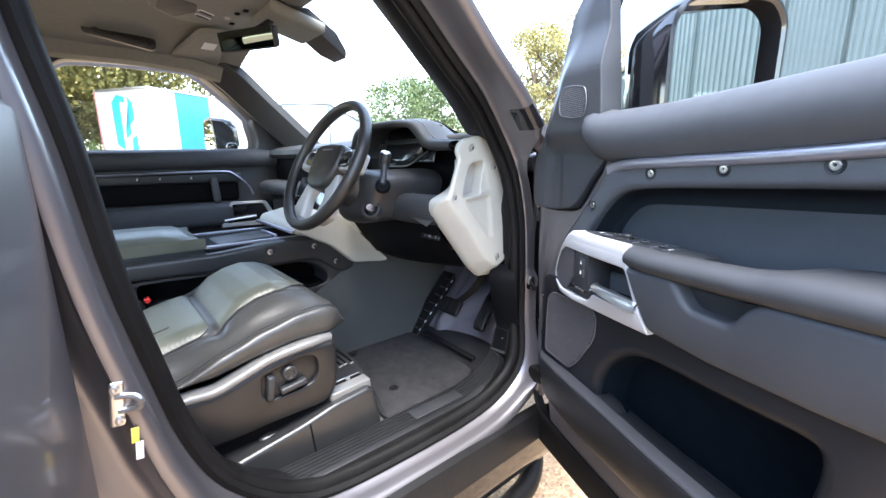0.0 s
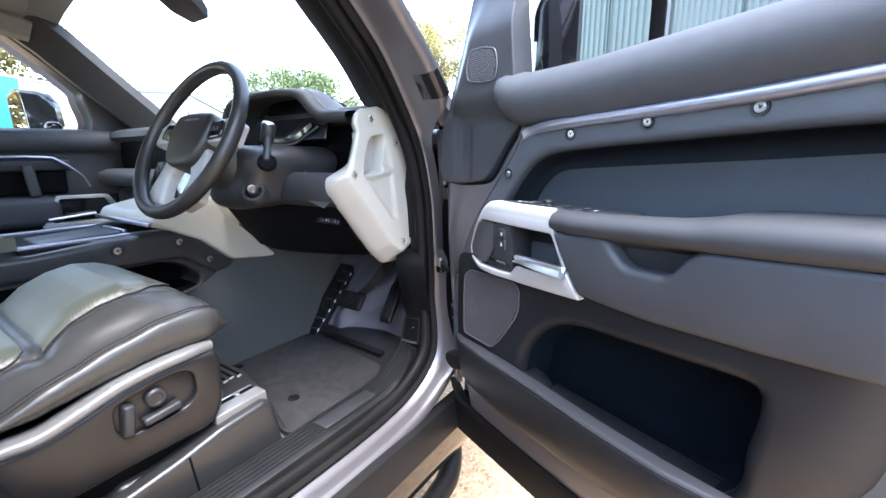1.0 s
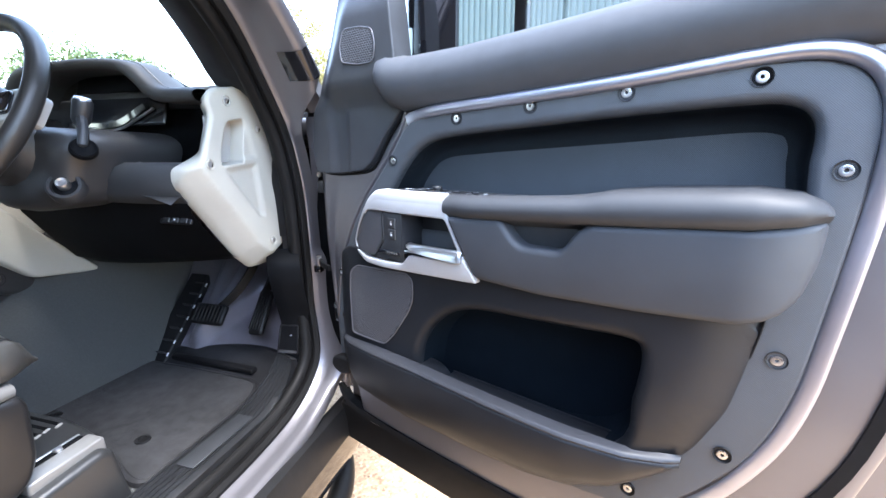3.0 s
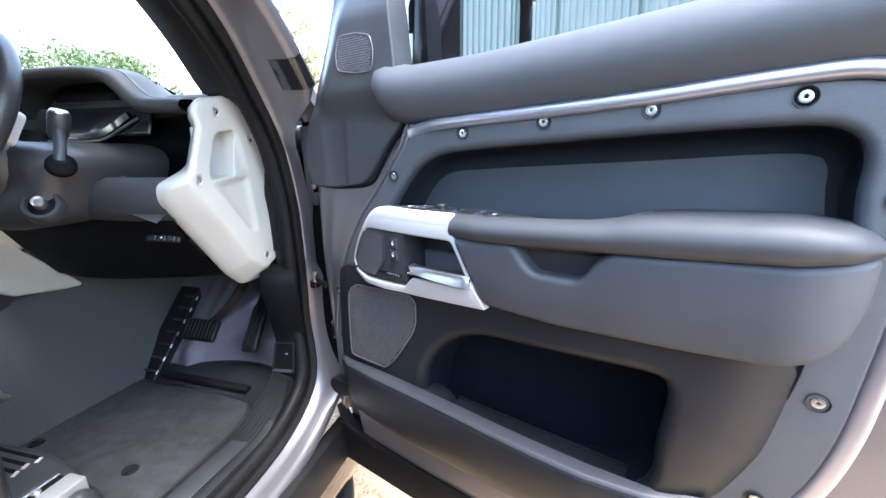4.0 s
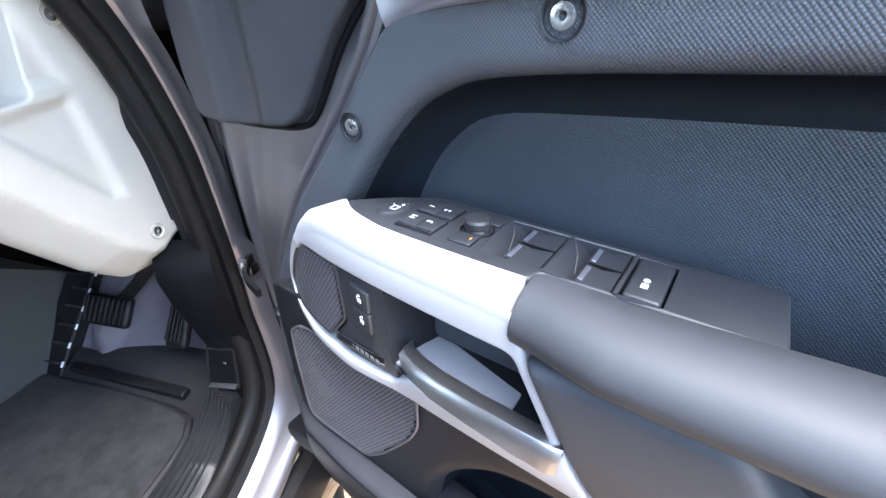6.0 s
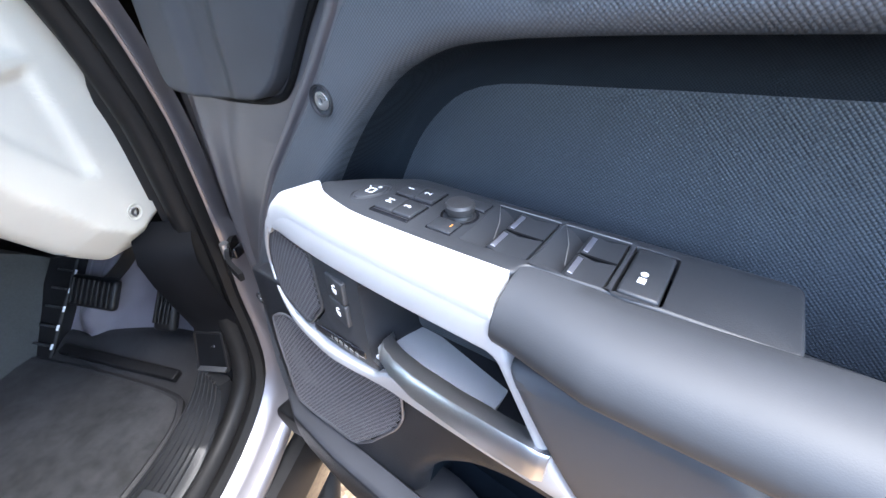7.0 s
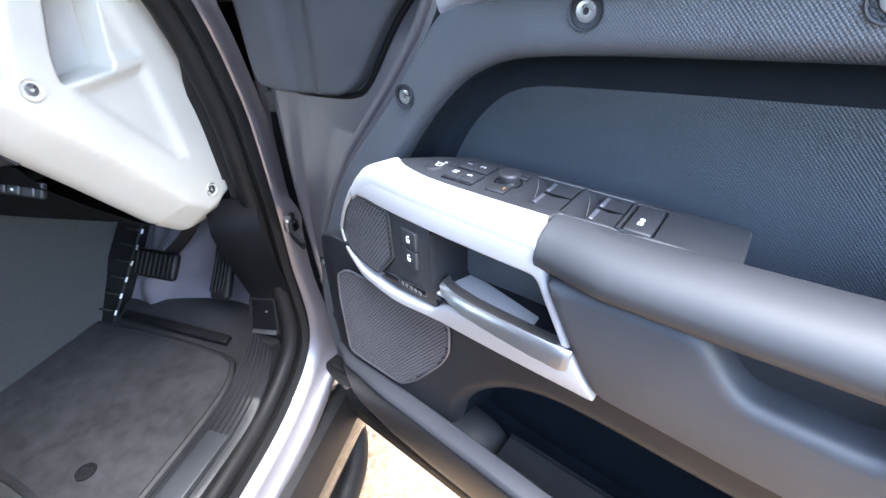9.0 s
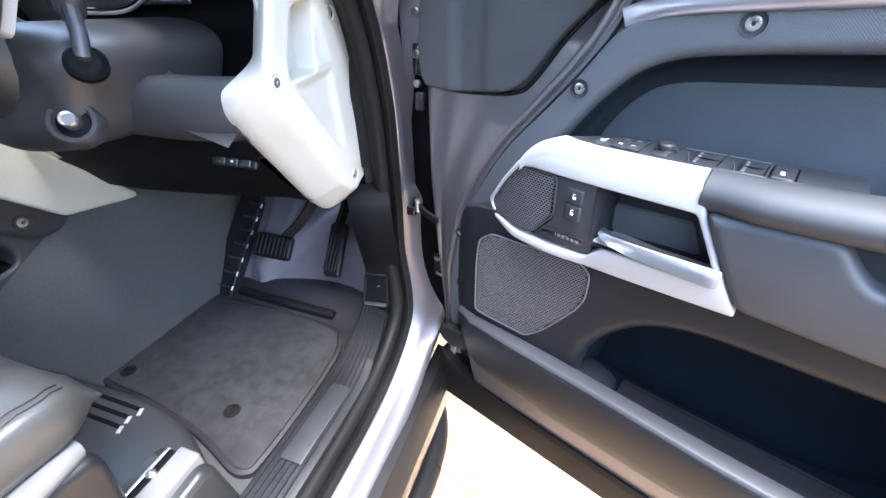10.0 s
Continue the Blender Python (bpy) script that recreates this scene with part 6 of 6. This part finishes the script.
part("console_lid", plate(rounded([(-0.20, 0.42), (-0.13, 0.355), (0.02, 0.355), (-0.02, 0.46), (-0.10, 0.47)], 0.015, 3), 1.72, 1.7155, in_z, 0.002), PILLARMAT, oh)
for i in range(2):
    part("vent", rbox((0.016, 0.062, 0.004), at(-0.085 - 0.052 * i, 0.498, 1.716, 0, 0, 35), 0.002), MARK, oh)
    part("vent_slot", rbox((0.009, 0.052, 0.005), at(-0.085 - 0.052 * i, 0.498, 1.715, 0, 0, 35), 0.001), DARK, oh)
part("map_lamp", lathe([(0.012, 0.0), (0.010, -0.005), (0.0005, -0.006)], at(-0.10, 0.57, 1.718), 16), WHITE, oh)
for x, y in ((-0.03, 0.585), (0.02, 0.60), (-0.16, 0.60)):
    part("roof_switch", rbox((0.02, 0.016, 0.006), at(x, y, 1.716), 0.002), DARK, oh)
MM = Matrix.Translation((0.05, 0.59, 1.618)) @ pose(0, 0, 0, 100, 0, 30)
rm = part("rear_view_mirror", rbox((0.245, 0.068, 0.03), MM, 0.013), PANEL, car, "black rear-view mirror")
part("mirror_face", rbox((0.232, 0.060, 0.003), MM @ at(0, 0, 0.0145), 0.001), DIM_MIRROR, rm)
part("mirror_stem", tube([(0.06, 0.605, 1.64), (0.05, 0.66, 1.68), (0.045, 0.70, 1.72)], 0.012), PANEL, rm)
part("sensor_housing", loft([[Vector((x, y, z)) for x, z in ((0.05 - w, t_), (0.05 - w * 0.9, t_ - d_), (0.05 + w * 0.9, t_ - d_), (0.05 + w, t_))] for y, w, d_, t_ in ((0.70, 0.05, 0.02, 1.735), (0.78, 0.075, 0.05, 1.735), (0.88, 0.08, 0.05, 1.67), (0.93, 0.055, 0.025, 1.62))]), PANEL, car, "black camera housing behind the screen")
part("sensor_cover", rbox((0.20, 0.20, 0.04), at(0.05, 0.735, 1.695, -14), 0.015), LINING, car)
# cowl and wipers seen through the screen
part("scuttle", rbox((1.5, 0.20, 0.02), at(0, 1.46, 1.265, -4), 0.006), RUBBER, car)
part("wiper", tube([(0.70, 1.42, 1.295), (0.45, 1.40, 1.30), (0.10, 1.40, 1.295)], 0.008, 6), RUBBER, car)
# B-pillar between the doors
o1 = {d: inset(LOOP, -d) for d in (0.040, 0.058, 0.066, 0.085, 0.105, 0.14, 0.22)}
idx = [i for i, q in enumerate(LOOP) if q[0] < 0.30 and q[1] < 1.69 and i < 60]
idx = sorted(idx)
prof = ((0.040, 1.002), (0.058, 0.985), (0.066, 0.965), (0.085, 0.962), (0.105, 0.985), (0.14, 0.99), (0.22, 0.985))
rows_b = [[Vector((x, o1[d][i][0], o1[d][i][1])) for d, x in prof] for i in idx]
part("b_pillar", loft(rows_b, False, False), PAINT, car, "grey painted door pillar", 60)
# B-pillar furniture
part("striker_plate", rbox((0.006, 0.016, 0.062), at(1.007, 0.085, 0.903, -6), 0.003), CHROME, car)
part("striker", tube(spline([(1.008, 0.084, 0.915), (1.016, 0.104, 0.912), (1.02, 0.110, 0.902), (1.016, 0.104, 0.894), (1.008, 0.086, 0.893)], 4), 0.0045, 8), CHROME, car, "bright steel door striker")
for z in (0.925, 0.880):
    part("striker_bolt", lathe([(0.006, 0.0), (0.006, 0.004), (0.003, 0.005), (0.0005, 0.004)], at(1.009, 0.085, z, 0, 90), 12), BOLT, car)
part("warning_sticker", rbox((0.0015, 0.009, 0.022), at(1.0105, 0.0975, 0.853, -6), 0.0004), mat("yellow_sticker", (0.7, 0.55, 0.10), 0.5), car)
part("sticker_text", rbox((0.0015, 0.009, 0.026), at(1.0107, 0.0995, 0.829, -6), 0.0004), MARK, car)
part("check_bracket", rbox((0.02, 0.04, 0.02), at(0.91, 1.083, 0.838), 0.004), GLOSS, car)

# ---- passenger's door, shut ----
WIN = spline([(0.05, 1.26), (0.043, 1.55), (0.07, 1.625), (0.167, 1.648), (0.40, 1.655), (0.56, 1.65), (0.62, 1.62), (0.80, 1.461), (0.83, 1.40), (0.815, 1.255), (0.45, 1.245)], 5, True)
PDO = rounded([(-0.1, 0.5), (-0.1, 1.70), (0.62, 1.72), (1.02, 1.36), (1.05, 1.2), (1.05, 0.5)], 0.05, 5)
pd = hub("passenger_door", plate(PDO, -0.985, -0.99, in_x, 0.0, holes=[WIN]), PAINT, "closed grey passenger door")
part("panel", plate(PDO, -0.90, -0.805, in_x, 0.012, holes=[WIN]), PANEL, pd, "black grained passenger door panel")
g = part("window_glass", plate([Vector(q) for q in WIN], -0.8962, -0.896, in_x, 0.0), GLASS, pd)
g.visible_shadow = False
bm = sweep([(-0.80, y, 1.21 + 0.02 * y) for y in (-0.1, 0.2, 0.5, 0.8, 0.95)], [(-0.05, -0.01), (-0.035, 0.025), (0.0, 0.035), (0.035, 0.025), (0.05, -0.02), (0.045, -0.06)], (0, 0, 1))
part("upper_roll", bm, SOFT, pd, "", 60)
part("silver_strip", tube([(-0.762, q[0], q[1]) for q in spline([(-0.1, 1.148), (0.212, 1.15), (0.40, 1.156), (0.64, 1.158), (0.70, 1.14), (0.763, 1.08), (0.785, 1.03)], 5)], 0.006, 8), SILVER, pd)
# near-black block stands for the shaded recess
part("recess", rbox((0.03, 0.60, 0.11), at(-0.80, 0.42, 1.06), 0.02), DARK, pd)
part("frame_bar", rbox((0.03, 0.75, 0.045), at(-0.782, 0.36, 1.125), 0.008), PANEL, pd)
for y in (0.28, 0.37, 0.50):
    screw(pd, -0.766, y, 1.128, 0.006, pose(0, 0, 0, 0, 90, 0))
part("armrest", rbox((0.09, 0.85, 0.12), at(-0.775, 0.25, 0.94), 0.03), SOFT, pd, "dark padded armrest")
part("grab_post", rbox((0.03, 0.035, 0.13), at(-0.755, 0.60, 1.065, 4), 0.01), SOFT, pd)
HP = rounded([(0.66, 1.0), (0.84, 0.996), (0.91, 0.866), (0.60, 0.868)], 0.012, 3)
HH = rounded([(0.668, 0.985), (0.825, 0.982), (0.875, 0.888), (0.635, 0.888)], 0.008, 3)
part("handle_surround", plate(HP, -0.76, -0.735, in_x, 0.003, holes=[HH]), WHITE, pd)
part("handle_cup", rbox((0.01, 0.26, 0.12), at(-0.755, 0.755, 0.935), 0.002), GLOSS, pd)
part("lever", tube([(-0.73, 0.62, 0.905), (-0.728, 0.70, 0.912), (-0.73, 0.78, 0.918)], 0.006, 8), CHROME, pd)
mh = spline([(0.62, 1.27), (0.615, 1.40), (0.635, 1.435), (0.80, 1.449), (0.835, 1.40), (0.86, 1.29), (0.84, 1.255), (0.66, 1.255)], 5, True)
rings = [[Vector((-1.10 + (q[0] - 0.74) * 0.55 * 0, 0.70 + k, 1.35 + (q[1] - 1.35) * s)) + Vector(((q[0] - 0.74) * 1.05 * s, 0, 0)) for q in mh] for k, s in ((-0.02, 0.90), (-0.025, 1.0), (0.03, 1.0), (0.08, 0.9), (0.11, 0.6))]
part("mirror_housing", loft(rings), GLOSS, pd, "gloss black wing mirror")
part("mirror_glass", loft([[Vector((-1.10 + (q[0] - 0.74) * 0.92, 0.672, 1.35 + (q[1] - 1.35) * 0.86)) for q in mh], [Vector((-1.10 + (q[0] - 0.74) * 0.92, 0.676, 1.35 + (q[1] - 1.35) * 0.86)) for q in mh]]), MIRROR, pd, "", 0)
part("mirror_arm", rbox((0.16, 0.06, 0.05), at(-0.97, 0.74, 1.285), 0.02), GLOSS, pd)
part("outer_body", plate(rounded([(-2.3, 0.45), (-2.3, 1.25), (-0.12, 1.25), (-0.12, 0.45)], 0.02, 2), -0.985, -0.80, in_x, 0.01), PANEL, car)
# closed rear of the cabin: side pillars, tinted windows, back wall and roof
part("rear_side", plate(rounded([(-2.3, 1.25), (-2.3, 1.80), (-0.02, 1.74), (0.02, 1.25)], 0.03, 3), -0.95, -0.86, in_x, 0.01, holes=[rounded([(-1.0, 1.30), (-1.0, 1.64), (-0.16, 1.63), (-0.16, 1.30)], 0.05, 4)]), PANEL, car)
part("rear_side", plate(rounded([(-2.3, 0.45), (-2.3, 1.80), (-1.05, 1.80), (-1.05, 0.45)], 0.03, 3), 0.86, 0.95, in_x, 0.01), PAINT, car)
part("rear_wall", plate(rounded([(-0.92, 0.45), (-0.92, 1.80), (0.92, 1.80), (0.92, 0.45)], 0.05, 4), -2.34, -2.30, in_y, 0.01, holes=[rounded([(-0.65, 1.22), (-0.65, 1.68), (0.65, 1.68), (0.65, 1.22)], 0.06, 4)]), PANEL, car)
part("rear_roof", rbox((1.84, 1.42, 0.05), at(0, -1.61, 1.82), 0.02), PAINT, car)
part("rear_headliner", rbox((1.70, 1.40, 0.02), at(0, -1.60, 1.765), 0.005), LINING, car)
part("rear_floor", rbox((1.70, 1.15, 0.03), at(0, -1.75, 0.485), 0.005), CARPET, car)

# ---- rear door, open towards the camera's back ----
RO = rounded([(0.0, 0.45), (0.85, 0.42), (1.0, 0.7), (1.02, 1.28), (0.0, 1.28)], 0.03, 4)
rd = hub("rear_door", plate(RO, -0.09, 0.0, in_y, 0.012, closed_back=True), PAINT, "open grey metallic rear door", pose(1.002, 0.052, 0, 0, 0, -10))
part("frame", sweep([in_y(q[0], q[1], -0.04) for q in spline([(0.02, 1.28), (0.03, 1.55), (0.06, 1.70), (0.12, 1.75), (0.8, 1.75), (0.98, 1.6), (1.0, 1.28)], 4)], [(-0.03, -0.03), (-0.02, 0.03), (0.03, 0.03), (0.03, -0.03)], (0, 1, 0)), PAINT, rd)
g = part("window_glass", plate([Vector(q) for q in ((0.03, 1.27), (0.05, 1.60), (0.12, 1.74), (0.8, 1.74), (0.97, 1.6), (0.99, 1.27))], -0.0412, -0.041, in_y, 0.0), GLASS, rd)
g.visible_shadow = False
for z in (0.70, 1.02):
    part("hinge_bolt", lathe([(0.008, 0), (0.008, 0.006), (0.0005, 0.007)], at(-0.012, 0.022, z, -90), 12), CHROME, rd)

# ---- yard beyond the car ----
TRUCKW = mat("white_van_panel", (0.36, 0.37, 0.38), 0.35, 0, 0.03, 3, rough_vary=0.05)
BLUE = mat("sky_blue_panel", (0.015, 0.20, 0.36), 0.4, 0, 0.04, 3)
ORANGE = mat("orange_reflector", (0.75, 0.30, 0.03), 0.3)
CLAD = mat("grey_green_cladding", (0.085, 0.115, 0.118), 0.5, 0.1, 0.05, 2, rough_vary=0.08)
BRICK = mat("red_brick", (0.33, 0.13, 0.08), 0.85, 0, 0.2, 14, 0.5, 60)


def leaf_material(name, a, b):
    return mat(name, a, 0.6, 0, 0.25, 6, color2=b)


LEAF = leaf_material("yellow_green_leaves", (0.11, 0.115, 0.03), (0.19, 0.165, 0.05))
LEAF2 = leaf_material("mid_green_leaves", (0.045, 0.08, 0.022), (0.085, 0.125, 0.036))
BARK = mat("bark", (0.10, 0.07, 0.05), 0.9, 0, 0.3, 12, 0.6, 60)


def tree(x, y, h, w, seed, leaf, name="tree", label="leafy deciduous tree in yellowing leaf", n=16000, trunk=True):
    rng = random.Random(seed)
    t = thing(name, label, "tree", Matrix.Translation((x, y, 0)), "trees beyond the yard")
    if trunk:
        bm = bmesh.new()
        base = [Vector((rng.uniform(-0.1, 0.1) * i * 0.3, rng.uniform(-0.1, 0.1) * i * 0.3, h * 0.75 * i / 5)) for i in range(6)]
        rings = [[p + Vector((0.03 * h * (1 - i / 6) * math.cos(a), 0.03 * h * (1 - i / 6) * math.sin(a), 0)) for a in [k * math.pi / 4 for k in range(8)]] for i, p in enumerate(base)]
        loft(rings, bm=bm)
        for k in range(9):
            a, z = rng.uniform(0, 6.28), h * rng.uniform(0.3, 0.65)
            s = Vector((0, 0, z))
            e = s + Vector((math.cos(a) * w * 0.4, math.sin(a) * w * 0.4, h * 0.2))
            tube([s, s.lerp(e, 0.5) + Vector((0, 0, 0.1)), e], 0.008 * h, 6, bm=bm)
        part("trunk", bm, BARK, t)
    clumps = []
    for k in range(60):
        a, r = rng.uniform(0, 6.28), math.sqrt(rng.random())
        z = rng.uniform(0.26, 0.98)
        wide = math.sin(math.pi * min(1, (z - 0.15) / 0.9)) ** 0.7
        clumps.append((Vector((math.cos(a) * r * w * 0.5 * wide, math.sin(a) * r * w * 0.5 * wide, z * h)), rng.uniform(0.10, 0.2) * w))
    verts, faces = [], []
    for k in range(n):
        c, r = clumps[rng.randrange(len(clumps))]
        d = Vector((rng.gauss(0, 1), rng.gauss(0, 1), rng.gauss(0, 0.8)))
        p = c + d.normalized() * r * rng.random() ** 0.4
        u = Vector((rng.gauss(0, 1), rng.gauss(0, 1), rng.gauss(0, 1))).normalized()
        v = u.orthogonal().normalized()
        s = rng.uniform(0.007, 0.015) * w * 1.1
        b = len(verts)
        verts += [p - u * s, p + v * s * 0.6, p + u * s, p - v * s * 0.6 + u * 0.2 * s]
        faces.append((b, b + 1, b + 2, b + 3))
    me = bpy.data.meshes.new("crown")
    me.from_pydata(verts, [], faces)
    me.materials.append(leaf)
    o = new("crown", me)
    o.parent = t
    tagged(o, kind="stuff")
    return t


def polar(az, d):
    """A place d metres from the car's side, az degrees to the left of straight ahead."""
    a = radians(az)
    return 1.66 - d * math.sin(a), 0.1 + d * math.cos(a)


# lorry box body
lorry = thing("lorry", "white box lorry with blue stripe and emblem", "lorry", Matrix.Translation((-16.3, 2.1, 0)) @ pose(0, 0, 0, 0, 0, 32))
part("box_body", rbox((2.5, 10.5, 2.75), at(-1.25, 5.25, 2.3), 0.03), TRUCKW, lorry, "white lorry box body")
part("chassis", rbox((2.3, 12.0, 0.4), at(-1.25, 5.9, 0.75), 0.05), RUBBER, lorry)
part("cab", rbox((2.4, 1.9, 2.2), at(-1.25, 11.6, 1.65), 0.15), TRUCKW, lorry)
part("blue_stripe", rbox((0.012, 1.46, 2.66), at(0.003, 1.79, 2.3), 0.001), BLUE, lorry, "sky blue side stripe")
part("roof_edge", rbox((2.54, 0.06, 0.08), at(-1.25, 0.0, 3.66), 0.01), BOLT, lorry)
part("roof_edge", rbox((0.06, 10.5, 0.08), at(0.0, 5.25, 3.66), 0.01), BOLT, lorry)
part("corner_post", rbox((0.06, 0.06, 2.7), at(0.0, 0.0, 2.3), 0.01), BOLT, lorry)
part("corner_post", rbox((0.05, 0.05, 2.7), at(-2.5, 0.0, 2.3), 0.01), mat("red_edge", (0.30, 0.12, 0.12), 0.5), lorry)
for pts in ([(-1.75, 3.25), (-1.45, 3.5), (-1.1, 3.4), (-1.1, 3.2), (-1.35, 3.25), (-1.4, 1.6), (-1.75, 1.8)], [(-1.0, 3.45), (-0.75, 3.2), (-0.75, 2.65), (-1.25, 2.25), (-1.25, 2.0), (-1.0, 2.15), (-0.95, 3.2)],
            [(-1.7, 1.55), (-1.4, 1.2), (-0.95, 1.2), (-0.75, 1.45), (-0.75, 2.1), (-0.98, 2.0), (-1.05, 1.45), (-1.4, 1.45), (-1.5, 1.6)]):
    part("emblem", plate([Vector(p) for p in pts], 0.0, -0.008, in_y, 0.0), BLUE, lorry)
for x in (-2.2, -0.35):
    part("reflector", rbox((0.14, 0.02, 0.36), at(x, -0.012, 1.30), 0.01), ORANGE, lorry)
for x in (-2.2, -0.3):
    for y in (1.6, 11.2):
        part("wheel", lathe([(0.3, -0.13), (0.48, -0.12), (0.5, 0), (0.48, 0.12), (0.3, 0.13)], at(x, y, 0.5, 0, 90), 24), RUBBER, lorry)
trailer = thing("trailer", "long white box trailer parked beyond the fence", "trailer", Matrix.Translation((*polar(64.4, 24.5), 0)) @ pose(0, 0, 0, 0, 0, 52))
part("body", rbox((2.5, 12.0, 3.0), at(-1.25, 6.0, 2.62), 0.04), TRUCKW, trailer)
for x in (0.0, -2.5):
    part("roof_rail", rbox((0.07, 12.05, 0.12), at(x, 6.0, 4.14), 0.02), CLAD, trailer)
    part("corner_post", rbox((0.09, 0.09, 3.0), at(x, 0.0, 2.62), 0.02), CLAD, trailer)
part("end_rail", rbox((2.55, 0.07, 0.12), at(-1.25, 0.0, 4.14), 0.02), CLAD, trailer)
part("chassis", rbox((1.2, 11.5, 0.3), at(-1.25, 6.0, 0.95), 0.04), RUBBER, trailer)
for x in (-2.25, -0.25):
    for y in (1.4, 2.6, 3.8):
        part("wheel", lathe([(0.3, -0.14), (0.5, -0.13), (0.52, 0), (0.5, 0.13), (0.3, 0.14)], at(x, y, 0.52, 0, 90), 20), RUBBER, trailer)
# palisade fence
fence = thing("fence", "grey steel palisade fence along the yard", "fence")
fm = mat("galvanised_steel", (0.35, 0.37, 0.37), 0.5, 0.6)
pa, pb = Vector((-15.0, 12.0, 0)), Vector((-3.0, 15.5, 0))
me_src = part("pale", rbox((0.07, 0.02, 2.2), at(0, 0, 1.15), 0.005), fm, fence)
me_src.matrix_basis = Matrix.Translation(pa)
for i in range(1, 60):
    o = new("pale", me_src.data)
    o.parent, o.matrix_basis = fence, Matrix.Translation(pa.lerp(pb, i / 60))
for z in (0.6, 1.9):
    part("rail", sweep([pa + Vector((0, 0, z)), pb + Vector((0, 0, z))], [(-0.03, -0.03), (-0.03, 0.03), (0.03, 0.03), (0.03, -0.03)], (0, 0, 1)), fm, fence)
for az in (71.6, 69.9, 68.2, 66.0):
    part("tall_post", tube([(*polar(az, 18), 0), (*polar(az, 18), 3.1)], 0.05, 8), fm, fence)
pole = thing("lamp_post", "slim grey lamp post in the distance", "lamp post", Matrix.Translation((*polar(57.5, 40), 0)))
part("pole", tube([(0, 0, 0), (0, 0, 9)], 0.09, 8), fm, pole)
part("lantern", rbox((0.7, 0.25, 0.12), at(0.3, 0, 9.0), 0.04), fm, pole)

# trees and hedges
for az, d, h, w, s, lf in ((92, 24, 8.5, 9, 1, LEAF), (84, 26, 9, 9, 2, LEAF), (100, 22, 8, 9, 4, LEAF), (55, 40, 8.0, 8, 5, LEAF2), (50, 41, 8.0, 8, 6, LEAF2), (42, 44, 5, 8, 7, LEAF2),
                           (36.0, 52, 4.6, 8, 12, LEAF2), (38.0, 29, 9.6, 5.0, 8, LEAF), (34.0, 30, 10.0, 5.5, 9, LEAF), (29, 36, 9.5, 5, 10, LEAF)):
    tree(*polar(az, d), h, w, s, lf)
for az, d, s in ((90, 21, 21), (86, 21, 22), (82, 22, 23), (95, 20, 24)):
    tree(*polar(az, d), 1.7, 3.4, s, LEAF2, "hedge", "clipped green hedge along the yard edge", 6000, False)


# corrugated sheds
def shed(name, x, y, rz, length, depth, height, label):
    b = thing(name, label, "building", Matrix.Translation((x, y, 0)) @ pose(0, 0, 0, 0, 0, rz))
    n = int(length / 0.2)
    bm = bmesh.new()
    prof = []
    for i in range(n):
        u = i * 0.2
        prof += [(u, 0), (u + 0.12, 0), (u + 0.14, -0.035), (u + 0.18, -0.035)]
    lo_ = [bm.verts.new((u, v, 0.6)) for u, v in prof]
    hi = [bm.verts.new((u, v, height)) for u, v in prof]
    for i in range(len(prof) - 1):
        bm.faces.new((lo_[i], lo_[i + 1], hi[i + 1], hi[i]))
    part("cladding", bm, CLAD, b, "grey-green corrugated wall cladding", 0)
    part("brick_plinth", rbox((length, 0.3, 0.6), at(length / 2, 0.15, 0.3), 0.01), BRICK, b)
    part("core", rbox((length - 0.1, depth, height - 0.05), at(length / 2, depth / 2 + 0.05, height / 2), 0.01), CLAD, b)
    part("roof_edge", rbox((length + 0.3, depth + 0.5, 0.22), at(length / 2, depth / 2, height + 0.08), 0.04), BOLT, b)
    part("gutter", tube([(0, -0.12, height - 0.05), (length, -0.12, height - 0.05)], 0.07, 8), BOLT, b)
    for i in range(1, int(length / 2.2)):
        part("seam", rbox((0.03, 0.05, height - 0.7), at(i * 2.2, -0.05, height / 2 + 0.3), 0.005), CLAD, b)
    for i in range(1, int(length / 6)):
        part("wall_lamp", rbox((0.3, 0.2, 0.15), at(i * 6.0, -0.2, height - 0.6), 0.04), BOLT, b)
    return b


yard_shed = shed("shed", -14.8, 28.9, -48, 44, 12, 6.2, "long grey-green corrugated industrial shed with a sign")
part("sign_board", rbox((5.2, 0.06, 1.0), at(14.2, -0.10, 5.55), 0.01), mat("pale_sign_board", (0.55, 0.57, 0.58), 0.5), yard_shed, "pale sign board with dark lettering bars")
SIGNBAR = mat("dark_sign_paint", (0.05, 0.06, 0.07), 0.5)
for i in range(8):
    part("sign_bar", rbox((0.36, 0.02, 0.50), at(12.2 + 0.56 * i, -0.14, 5.55), 0.005), SIGNBAR, yard_shed)
annex = thing("brick_annex", "low red brick building with a grey flat roof", "building", Matrix.Translation((*polar(31, 46), 0)) @ pose(0, 0, 0, 0, 0, -28))
part("wall", rbox((6, 5, 6.6), at(3, 2.5, 3.3), 0.03), BRICK, annex)
part("roof", rbox((6.3, 5.3, 0.25), at(3, 2.5, 6.7), 0.04), BOLT, annex)
